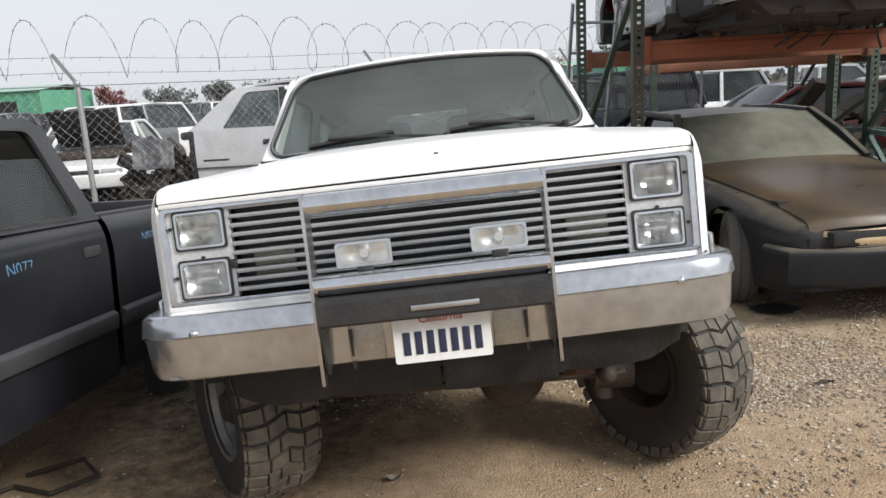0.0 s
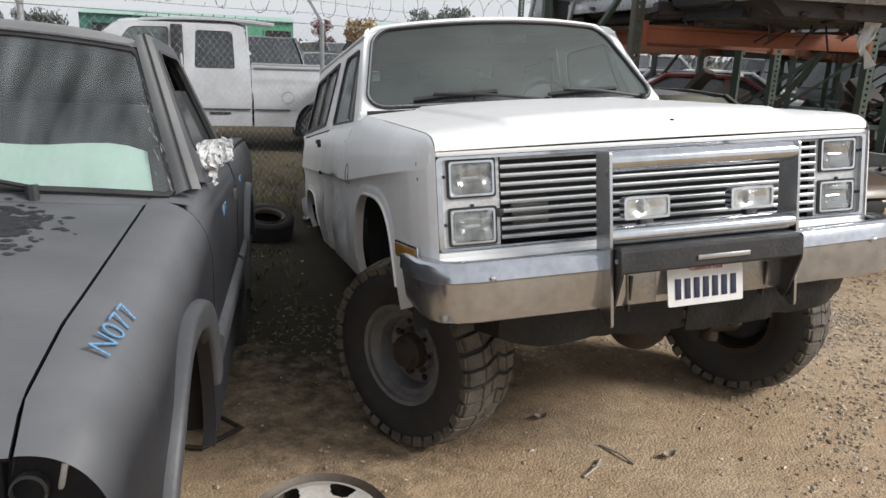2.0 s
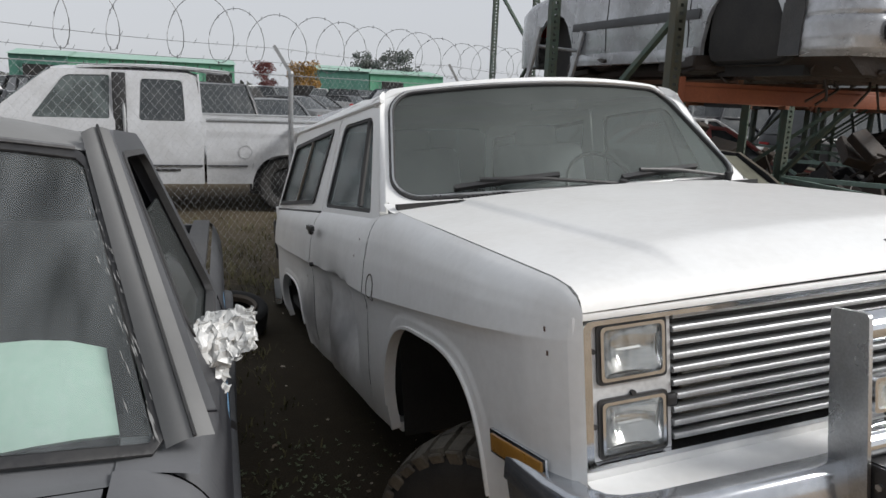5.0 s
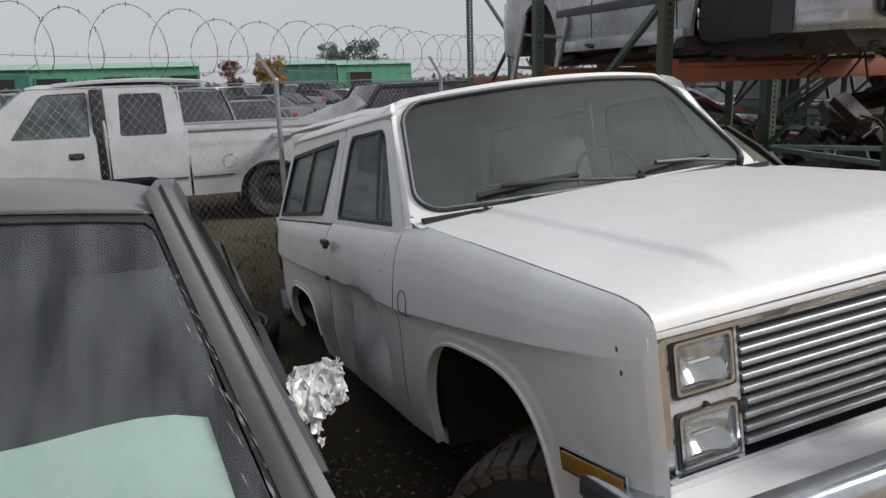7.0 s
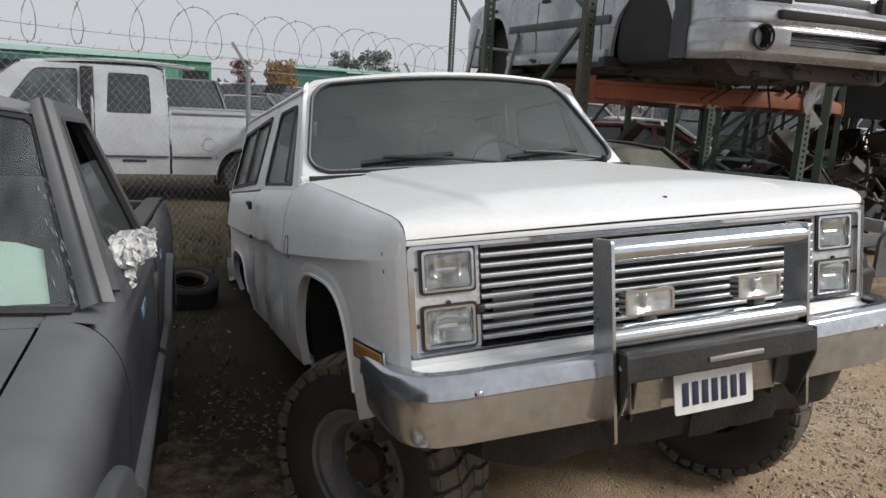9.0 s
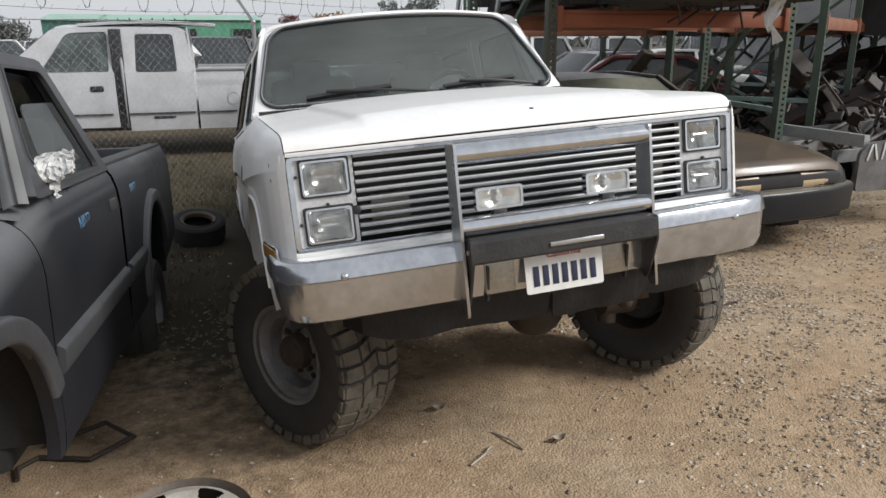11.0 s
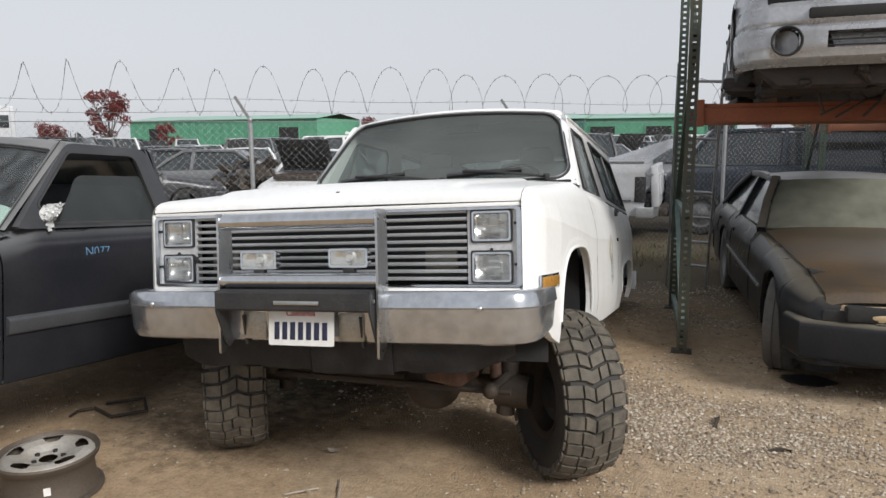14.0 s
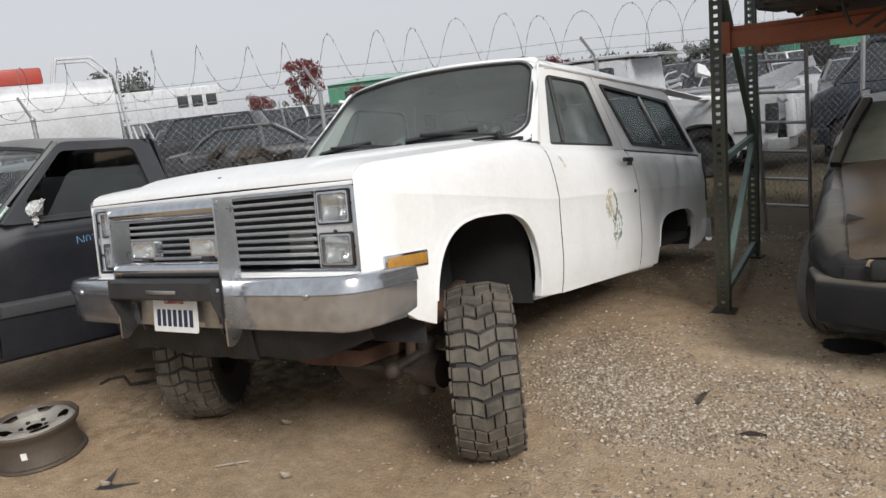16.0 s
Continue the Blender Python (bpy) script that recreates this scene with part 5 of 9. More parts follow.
        for yp in S["pillars"]:
            sweep(bm, [P(s * wb, yp, zb - 0.02), P(s * wr, yp + 0.05, zr)], [(-0.03, -0.035), (0.03, -0.035), (0.03, 0.035), (-0.03, 0.035)], up=(0, 1, 0))
        part("roof_rail", bm, paint, ob)
        # side windows
        cuts = [None, None] if simple else [None] + list(S["pillars"]) + [None]
        for i in range(len(cuts) - 1):
            lo = (y0 + 0.06, y1 + 0.03) if cuts[i] is None else (cuts[i] + 0.04, cuts[i] + 0.08)
            hi = (y3 - 0.06, y2 - 0.03) if cuts[i + 1] is None else (cuts[i + 1] - 0.04, cuts[i + 1] + 0.01)
            if hi[0] - lo[0] < 0.12:
                continue
            bm = B()
            q = [(lo[0], 0.03), (hi[0], 0.03), (hi[1], 0.93), (lo[1], 0.93)]
            slab(bm, q, lambda u, v, d: (s * (wb + (wr - wb) * v - 0.012 - d), u, zb + (zr - zb) * v), 0.006)
            part("side_window", bm, side_mat or glass_mat, ob)
        if doors:
            for yp in ([y0 + 0.02] + list(S["pillars"]) + [y3 - 0.15]):
                bm = B()
                zt, zl = top(yp) - 0.02, max(bot(yp), S["sill"]) + 0.05
                pts = [P(s * (fx(yp, z) + 0.001), yp, z) for z in lin(zl, zt, 6)]
                sweep(bm, pts, [(-0.003, -0.003), (0.003, -0.003), (0.003, 0.003), (-0.003, 0.003)], up=(0, 1, 0))
                part("door_seam", bm, DARK, body)
            for yp in list(S["pillars"]) + [y3 - 0.15]:
                bm = B()
                box(bm, (s * (fx(yp - 0.12, zb - 0.12) + 0.008), yp - 0.14, zb - 0.12), (0.02, 0.13, 0.03), None, 0.006)
                part("door_handle", bm, PLASTIC, body)
    for (ya, yb, nm) in ((y0, y1, "windscreen"), (y3, y2, "rear_window")):
        bm = B()
        sg = -1 if ya < yb else 1
        grid(bm, lin(-1, 1, 9), lin(0.03, 0.97, 5), lambda u, v: (u * (wb + (wr - wb) * v - 0.02), ya + (yb - ya) * v + sg * 0.05 * (1 - u * u), zb + (zr - zb) * v + 0.02 * (1 - u * u)), 0.005)
        part(nm, bm, glass_mat, ob)
    # lamps, bumpers
    yn, yt = S["nose"], S["tail"]
    zn = interp(yn + 0.05, tops)
    for s in (-1, 1):
        bm = B()
        box(bm, (s * w0 * 0.62, yn + 0.015, zn - 0.07), (0.34, 0.05, 0.11), Matrix.Rotation(s * 0.18, 3, "Z"), 0.012)
        part("headlamp" if lamps else "lamp_opening", bm, LENS if lamps else DARK, ob)
        bm = B()
        box(bm, (s * w0 * 0.66, yt - 0.008, interp(yt - 0.04, tops) - 0.14), (0.30, 0.04, 0.14), None, 0.012)
        part("tail_lamp", bm, REDLENS, ob)
    for yy, nm in ((yn, "front_bumper"), (yt, "rear_bumper")) if bumpers else ():
        bm = B()
        sg = 1 if yy == yn else -1
        pts = [(-w0 * 0.97, yy + sg * 0.26, 0.42), (-w0 * 0.92, yy + sg * 0.06, 0.42), (-w0 * 0.5, yy - sg * 0.045, 0.42), (0, yy - sg * 0.06, 0.42), (w0 * 0.5, yy - sg * 0.045, 0.42), (w0 * 0.92, yy + sg * 0.06, 0.42), (w0 * 0.97, yy + sg * 0.26, 0.42)]
        sweep(bm, pts, rounded([(-0.03, -0.13), (0.03, -0.13), (0.04, 0.10), (-0.03, 0.12)], 0.03, 3))
        part(nm, bm, ends or paint, ob)
    bm = B()
    box(bm, (0, yn + (0.02 if simple else 0.03), zn - 0.07), (w0 * 0.75, 0.05, 0.09), None, 0.01)
    part("grille", bm, BLACK, ob)
    k = 0
    for c in (0, S["axle2"]):
        for s in (-1, 1):
            if wheels[k]:
                plain_wheel(ob, (s * (w0 - 0.105), c, S["r"]), S["r"], 0.2, steer if c == 0 else 0, None, s, steer != 0, simple)
            k += 1
    if S["bed"]:
        ya, yb = S["bed"]
        bm = B()
        box(bm, (0, (ya + yb) / 2, S["belt"] + 0.006), (2 * w0 - 0.26, yb - ya - 0.1, 0.012))
        part("bed_floor", bm, DARK, ob)
    if lid:
        bm = B()
        hy = S["ws"][0] - 0.05
        box(bm, (0, hy - 0.45 * math.cos(lid), S["belt"] + 0.5 * math.sin(lid)), (w0 * 1.35, 0.85, 0.04), Matrix.Rotation(-lid, 3, "X"), 0.018)
        part("raised_hood", bm, DARK, ob, "raised dark hood")
        bm = B()
        box(bm, (0, 0.0, S["belt"] - 0.06), (w0 * 1.3, 0.8, 0.12), None, 0.03)
        part("engine", bm, GREASE, ob)
    return ob


def paint(name, col, rough=0.35, **k):
    return mat(name, col, rough, col2=tuple(c * 0.7 + 0.03 for c in col), scale=3.0, amount=0.6, bump=0.03, bscale=50, coat=0.15, **k)


FLARE = mat("faded_grey_plastic", (0.055, 0.057, 0.062), 0.5, col2=(0.035, 0.035, 0.037), scale=5, amount=0.6, bump=0.1)
FLAKE = mat("flaked_paint", (0.012, 0.012, 0.014), 0.5, col2=(0.03, 0.03, 0.03), scale=9)
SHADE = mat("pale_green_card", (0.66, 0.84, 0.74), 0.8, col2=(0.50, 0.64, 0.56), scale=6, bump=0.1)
FILM = mat("crumpled_film", (0.58, 0.58, 0.57), 0.3, col2=(0.28, 0.29, 0.29), scale=14, amount=0.9, bump=0.5, bscale=45, coat=0.3)

PEEL = mat("peeling_lacquer", (0.24, 0.24, 0.235), 0.7, col2=(0.10, 0.10, 0.10), scale=40, amount=0.8)
PEEL2 = mat("worn_primer_edge", (0.16, 0.16, 0.165), 0.6, col2=(0.05, 0.05, 0.055), scale=18, amount=0.9)
HALFPANE = glass("dusty_side_pane", (0.62, 0.68, 0.68), 0.05, 0.5, dust=(0.16, 0.17, 0.17), dusty=0.14, spec=0.4, streak=(3, 2, 2), even=0.7)

# ---- matte black pickup ----
PICK = pose(-2.467, 1.745, 0.22, -5.5, 0.0, -2.6)
pick = base("pickup", PICK, "matte black compact pickup without front wheels, dusty windscreen", "pickup truck")
DARKSEAT = mat("dark_seat_cloth", (0.055, 0.055, 0.058), 0.9, col2=(0.035, 0.035, 0.037), scale=7, bump=0.3)
PTOP = [(-0.76, 0.74), (-0.70, 0.80), (-0.5, 0.855), (0.25, 0.965), (0.36, 0.99), (0.5, 1.02), (1.50, 1.04), (3.62, 1.06)]


def pick_x(y, z):
    w = interp(y, [(-0.78, 0.70), (-0.72, 0.76), (-0.6, 0.79), (-0.4, 0.80), (0.0, 0.805), (1.5, 0.81), (3.5, 0.81), (3.62, 0.78)])
    d = interp(y, PTOP) - z
    x = w + interp(y, [(-0.15, 1.0), (0.31, 0.5)]) * smooth_interp(d, [(0, -0.10), (0.02, -0.072), (0.05, -0.042), (0.10, -0.014), (0.18, 0.0)])
    x -= 0.05 * max(0, (0.40 - z) / 0.3) ** 2
    return x


PA1 = arch_line(-0.16, 0.80, 0.745, 0.30, 2.1)
PA2 = arch_line(2.45, 0.80, 0.795, 0.30, 2.1)


def pick_low(y):
    for a in (PA1, PA2):
        v = a(y)
        if v is not None:
            return v
    return interp(y, [(-0.76, 0.55), (-0.54, 0.42), (0.27, 0.285), (2.0, 0.30), (2.86, 0.36), (3.62, 0.46)])


PSEAM = [(-0.76, 0.622), (-0.35, 0.630), (0.27, 0.637), (0.4, 0.637)]


def fender_line(y, rows=44):
    """A fender's section from the hood seam over the rolled shoulder down to the wheel opening, as (x, z)."""
    x0, z0 = interp(y, PSEAM) + 0.007, interp(y, PTOP) + 0.012
    w = smooth_interp(y, [(-0.78, 0.765), (-0.45, 0.798), (0.0, 0.806), (0.31, 0.806)])
    zb, low = z0 - 0.20, pick_low(y)
    line = []
    for k in range(161):
        a = radians(90) * k / 160
        line.append((x0 + (w - x0) * math.sin(a) ** 0.84, zb + (z0 - zb) * math.cos(a) ** 0.84))
    line += [(w - 0.05 * max(0, (0.40 - z) / 0.3) ** 2, z) for z in lin(zb, 0.25, 90)[1:]]
    line = [p for p in line if p[1] > low + 0.0005] + [(interp(-low, [(-p[1], p[0]) for p in line]), low)]
    run = [0.0]
    for p, q in zip(line, line[1:]):
        run.append(run[-1] + math.hypot(q[0] - p[0], q[1] - p[1]))
    xs, zs = [(r, p[0]) for r, p in zip(run, line)], [(r, p[1]) for r, p in zip(run, line)]
    return [(interp(d, xs), interp(d, zs)) for d in lin(0, run[-1], rows)]


PAT = [c + s * 0.40 * k for c in (-0.16, 2.45) for s in (-1, 1) for k in (1, 0.9995, 0.99, 0.97, 0.93, 0.88, 0.8)]
for s in (-1, 1):
    fx = lambda y, z: s * pick_x(y, z)
    tp = lambda y: interp(y, PTOP)
    bm = B()
    V = []
    for y in span(-0.76, 0.300, 0.03, PAT):
        ln = fender_line(y)
        ln = [(ln[0][0] - 0.004, ln[0][1] - 0.03)] + ln + [(ln[-1][0] - 0.035, ln[-1][1] + 0.004)]
        V.append([bm.verts.new((s * x, y, z)) for x, z in ln])
    for c, d in zip(V, V[1:]):
        for k in range(len(c) - 1):
            bm.faces.new((c[k], d[k], d[k + 1], c[k + 1]))
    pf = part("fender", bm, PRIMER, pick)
    bm = B()
    front = [(-z, x) for x, z in fender_line(0.30, 90)]

    def door_x(y, z):
        k = smooth_interp(y, [(0.308, 0.0), (0.52, 1.0)])
        return s * (k * pick_x(y, z) + (1 - k) * (interp(-z, front) if z > 0.72 else pick_x(y, z)))

    columns(bm, span(0.308, 1.50, 0.03), pick_low, lambda y: interp(y, PTOP) + 0.004, door_x, 48)
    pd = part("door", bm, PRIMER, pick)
    bm = B()
    columns(bm, span(1.55, 3.62, 0.06, PAT), pick_low, tp, fx, 20)
    pq = part("bed_side", bm, PRIMER, pick)
    # bed inner wall and rail
    bm = B()
    sweep(bm, [(s * 0.70, y, interp(y, PTOP)) for y in lin(1.55, 3.62, 10)], rounded([(-0.045, -0.02), (0.045, -0.02), (0.045, 0.012), (-0.045, 0.012)], 0.008, 2))
    part("bed_rail", bm, PLASTIC, pick)
    bm = B()
    box(bm, (s * 0.665, 2.585, 0.82), (0.02, 2.05, 0.46))
    part("bed_wall", bm, PRIMER, pick)
    # wheel-arch flares and lower moulding
    for c in (-0.16, 2.45):
        bm = B()
        pts = []
        for t in lin(radians(14), radians(188), 25):
            y, z = c + 0.425 * math.cos(t), 0.405 + (0.365 if c < 0 else 0.415) * math.sin(t)
            xf = interp(-max(z, 0.35), [(-q, p) for p, q in fender_line(y)]) - 0.012 if c < 0 else pick_x(y, max(z, 0.35))
            pts.append((s * (xf + 0.006), y, z))
        sweep(bm, pts, rounded([(-0.04, -0.018), (0.04, -0.018), (0.03, 0.028), (-0.035, 0.022)], 0.012, 3), up=(s, 0, 0))
        part("wheel_arch_flare", bm, FLARE, pf if c < 0 else pq, "faded grey plastic flare")
    for ya, yb in ((0.32, 1.49), (1.56, 2.02)):
        bm = B()
        sweep(bm, [(s * (pick_x(y, 0.56) + 0.004), y, 0.56) for y in lin(ya, yb, 8)], rounded([(-0.012, -0.05), (0.014, -0.04), (0.020, 0.03), (-0.012, 0.05)], 0.008, 2))
        part("side_moulding", bm, FLARE, pick)
    for c, xi in ((-0.16, 0.36), (2.45, 0.50)):
        bm = B()
        pts = [(c - 0.46, 0.32), (c - 0.40, 0.66), (c - 0.2, 0.77), (c + 0.2, 0.79), (c + 0.40, 0.68), (c + 0.46, 0.32)]
        grid(bm, pts, [0.77, xi], lambda p, x: (s * x, p[0], p[1]), 0.004)
        slab(bm, pts, lambda u, v, d: (s * (xi + 0.02 - d), u, v), 0.004)
        part("wheel_house", bm, DARK, pick)
    # door window opening, door frame
    gxp = lambda v: 0.778 - (v - 1.04) * 0.43
    f = lambda u, v, d: (s * (gxp(v) - d), u, v)
    outer = rounded([(0.45, 1.020), (0.40, 1.025), (0.84, 1.475), (1.42, 1.485), (1.50, 1.03)], [0.01, 0.01, 0.06, 0.08, 0.01])
    inner = rounded([(0.60, 1.040), (0.535, 1.135), (0.83, 1.432), (1.315, 1.444), (1.365, 1.045)], [0.03, 0.03, 0.03, 0.05, 0.03])
    ring(bm := B(), outer, inner, f, 0.045)
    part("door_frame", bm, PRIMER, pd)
    ring(bm := B(), inner, rounded([(0.608, 1.052), (0.550, 1.136), (0.836, 1.420), (1.305, 1.432), (1.352, 1.057)], [0.03, 0.03, 0.03, 0.05, 0.03]), lambda u, v, d: (s * (gxp(v) + 0.004 - d), u, v), 0.02)
    part("window_seal", bm, PLASTIC, pd)
    slab(bm := B(), rounded([(0.62, 1.00), (1.362, 1.00), (1.335, 1.315), (0.86, 1.300)], [0.01, 0.01, 0.03, 0.05]), lambda u, v, d: (s * (gxp(v) - 0.022 - d), u, v), 0.004)
    part("window_pane", bm, HALFPANE, pd, "half-lowered dusty window pane").visible_shadow = False
    bm = B()
    box(bm, (s * (pick_x(1.36, 0.89) + 0.002), 1.36, 0.895), (0.016, 0.13, 0.05), None, 0.008)
    part("door_handle", bm, PLASTIC, pd)
    # cab corner
    bm = B()
    grid(bm, lin(0, 1, 6), lin(0, 1, 4), lambda v, u: (s * (0.780 - 0.195 * v - 0.10 * u * u), 1.495 - 0.08 * v + u * (0.045 + 0.03 * v), 1.02 + 0.46 * v))
    grid(bm, lin(0.31, 1.02, 6), [0, 1], lambda z, u: (s * (pick_x(1.49, z) - 0.08 * u), 1.50 + 0.045 * u, z))
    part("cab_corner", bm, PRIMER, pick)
    bm = B()
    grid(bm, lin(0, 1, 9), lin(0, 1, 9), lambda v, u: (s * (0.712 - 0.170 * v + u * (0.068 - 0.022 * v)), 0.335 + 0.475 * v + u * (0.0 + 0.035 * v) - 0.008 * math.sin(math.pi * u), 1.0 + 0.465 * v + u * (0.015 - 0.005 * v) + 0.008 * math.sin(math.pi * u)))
    part("windscreen_pillar", bm, PALEROOF, pick)
    bm = B()
    tube(bm, [(s * (0.712 - 0.170 * v + 0.55 * (0.068 - 0.022 * v) + 0.003), 0.335 + 0.475 * v + 0.55 * 0.035 * v - 0.010, 1.0 + 0.465 * v + 0.55 * (0.015 - 0.005 * v) + 0.011) for v in lin(0.0, 1.0, 10)], 0.0032, 5, (1, 0, 0))
    part("door_gap", bm, BLACK, pick, "thin black gap round the door")
    # missing headlamp: a black bucket with a bare socket
    bm = B()
    box(bm, (s * 0.50, -0.50, 0.62), (0.38, 0.03, 0.26), None, 0.008)
    box(bm, (s * 0.36, -0.58, 0.60), (0.025, 0.18, 0.22), None, 0.008)
    box(bm, (s * 0.52, -0.59, 0.46), (0.36, 0.22, 0.025), None, 0.008)
    part("lamp_bucket", bm, BLACK, pick)
    bm = B()
    revolve(bm, [(-0.59, 0.026), (-0.585, 0.030), (-0.54, 0.026), (-0.52, 0.020), (-0.56, 0.017), (-0.56, 0.001)], 16, "y", (s * 0.585, 0, 0.61))
    box(bm, (s * 0.625, -0.545, 0.585), (0.012, 0.05, 0.13), Matrix.Rotation(radians(12), 3, "Y"), 0.003)
    part("lamp_socket", bm, ALU, pick)


def pick_hood(x, y):
    e = interp(y, PTOP) - 0.002
    return e + 0.05 * (1 - (x / 0.70) ** 2) * min(1, max(0.2, (y + 0.78) / 0.3))


bm = B()
def hood_end(u):
    return 0.265 - 0.075 * (1 - u * u)


def hood_at(u, v):
    y = -0.76 + v * (hood_end(u) + 0.76)
    return u * interp(y, PSEAM), y, pick_hood(u * 0.69, y) + 0.012 * abs(u) ** 3


grid(bm, lin(-1, 1, 33), lin(0, 1, 24), hood_at, 0.012)
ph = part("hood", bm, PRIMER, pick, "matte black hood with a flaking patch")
for s in (-1, 1):
    bm = B()
    grid(bm, lin(0.296, 0.385, 5), lin(0, 1, 8), lambda y, u: (s * (0.646 * (1 - u) + (pick_x(0.30, interp(0.30, PTOP)) + 0.004) * u), y, interp(y, PTOP) + 0.009 - 0.012 * u ** 2))
    part("cowl_corner", bm, PRIMER, pick)
# flaked patch on the hood
bm = B()
rnd = random.Random(8)
for i in range(520):
    x, y = 0.345 + rnd.gauss(0, 0.062), 0.01 + rnd.gauss(0, 0.07)
    r = 0.004 + 0.010 * rnd.random()
    vs = [bm.verts.new((x + r * (0.6 + 0.8 * rnd.random()) * math.cos(a), y + r * (0.5 + 0.6 * rnd.random()) * math.sin(a), 0)) for a in lin(0, 5.4, 8)]
    for v in vs:
        v.co.z = pick_hood(v.co.x * 0.69 / interp(v.co.y, PSEAM), v.co.y) + 0.002 + 0.012 * abs(v.co.x / 0.645) ** 3
    bm.faces.new(vs)
tagged(part("flaked_patch", bm, FLAKE, ph, "darker flaked paint"), kind="stuff")
bm = B()
COWL = lambda u, v: Vector(hood_at(u, 1)).lerp(Vector((u * 0.70, 0.352 - 0.09 * (1 - u * u), 0.990 + 0.035 * (1 - u * u))), v)
grid(bm, lin(-1, 1, 31), lin(0.06, 1, 5), lambda u, v: COWL(u, v) + Vector((0, 0, -0.006 * math.sin(math.pi * v))))
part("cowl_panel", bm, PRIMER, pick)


def pscreen(u, v, d=0.0):
    return Vector((u * (0.712 - 0.170 * v), 0.345 + 0.475 * v - 0.09 * (1 - u * u) - d * 0.6, 0.995 + 0.46 * v + 0.035 * (1 - u * u) + d * 0.8))


bm = B()
grid(bm, lin(-0.98, 0.98, 21), lin(0.02, 0.915, 9), lambda u, v: pscreen(u, v))
pws = part("windscreen", bm, DUSTYGLASS, pick, "windscreen thick with streaked dust")
pws.visible_shadow = False
pe = [pscreen(u, 0, 0.003) for u in lin(-0.97, 0.97, 15)] + [pscreen(1, v, 0.003) for v in lin(0.04, 0.88, 8)] + [pscreen(u, 0.92, 0.003) for u in lin(0.97, -0.97, 15)] + [pscreen(-1, v, 0.003) for v in lin(0.88, 0.04, 8)]
bm = B()
sweep(bm, pe + pe[:2], rounded([(-0.010, -0.004), (0.010, -0.004), (0.010, 0.004), (-0.010, 0.004)], 0.003, 2), up=(0, -0.62, 0.78), caps=False)
part("windscreen_seal", bm, BLACK, pws)
bm = B()
rnd = random.Random(23)
for i in range(160):
    v = rnd.random() ** 1.2 * 0.86 + 0.02
    side = 1 if rnd.random() < 0.8 else -1
    c = pscreen(side * (0.990 + rnd.gauss(0, 0.020)), v, 0.011)
    a, L = rnd.gauss(0.0, 0.5), rnd.uniform(0.003, 0.020) * (1.15 - v)
    d, e = Vector((-0.34 * side, 0.66, 0.66)).normalized() * L, Vector((1, 0.2, 0)) * L * rnd.uniform(0.04, 0.12)
    bm.faces.new([bm.verts.new(c + d * p + e * q) for p, q in ((-1, -0.3), (-0.2, -1), (1, 0.1), (0.1, 1))])
tagged(part("peeling_lacquer", bm, PEEL, pws, "pale peeling lacquer along the edge", smooth=0), kind="stuff")
bm = B()
tube(bm, [pscreen(u, 0.938, 0.010) for u in lin(-0.97, 0.97, 19)], 0.005, 6, (0, -0.62, 0.78))
part("roof_lip", bm, PEEL2, pick, "worn pale roof lip")
bm = B()
grid(bm, lin(-0.98, 0.98, 25), lin(0, 1, 7), lambda u, v: (u * (0.655 - 0.03 * v), 0.405 + 0.115 * v - 0.075 * (1 - u * u), 1.000 + 0.135 * v * (1 - 0.25 * abs(u) ** 9) + 0.006 * math.sin(u * 9)), 0.008)
part("sun_shade", bm, SHADE, pick, "pale green folded sun shade")
bm = B()
tube(bm, [pscreen(0.52, -0.02, 0.02), pscreen(0.3, 0.015, 0.035), pscreen(-0.35, 0.06, 0.03)], 0.007, 6)
sweep(bm, [pscreen(0.05, 0.03, 0.016), pscreen(-0.75, 0.05, 0.016)], [(-0.004, -0.01), (0.004, -0.01), (0.006, 0.01), (-0.006, 0.01)])
rod(bm, pscreen(0.52, -0.06, 0.0), pscreen(0.52, -0.02, 0.03), 0.016, 8)
part("wiper", bm, BLACK, pick)
bm = B()


def proof(u, w):
    """The pickup's roof: w 0 to 1 rolls up from the glass, then runs back to the rear window."""
    top = Vector((u * 0.578, 0.94 - 0.02 * (1 - u * u), 1.482 - 0.034 * abs(u) ** 5 + 0.034 * (1 - u * u)))
    if w < 1:
        a = pscreen(u, 0.935, 0.008)
        b = Vector((a.x * 0.97, a.y + 0.055, top.z - 0.003))
        return (1 - w) ** 2 * a + 2 * w * (1 - w) * b + w * w * top
    y = 0.94 + (1.47 - 0.94) * (w - 1)
    return top + Vector((0, y - 0.94, -0.03 * max(0, (y - 1.37) / 0.1) ** 2))


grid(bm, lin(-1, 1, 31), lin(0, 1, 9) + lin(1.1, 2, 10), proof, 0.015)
part("roof", bm, PALEROOF, pick)
bm = B()
o = rounded([(-0.70, 0.36), (0.70, 0.36), (0.70, 1.0), (0.55, 1.49), (-0.55, 1.49), (-0.70, 1.0)], 0.03)
i2 = rounded([(-0.58, 1.06), (0.58, 1.06), (0.60, 1.12), (0.48, 1.42), (-0.48, 1.42), (-0.60, 1.12)], 0.03)
ring(bm, o, i2, lambda u, v, d: (u, 1.535 - 0.10 * max(0, v - 1.0) + d, v), 0.02)
part("cab_rear_wall", bm, PRIMER, pick)
slab(bm := B(), i2, lambda u, v, d: (u, 1.54 - 0.10 * max(0, v - 1.0) + d, v), 0.005)
part("rear_window", bm, DARKGLASS, pick)
bm = B()
box(bm, (0, 2.585, 0.60), (1.34, 2.05, 0.03))
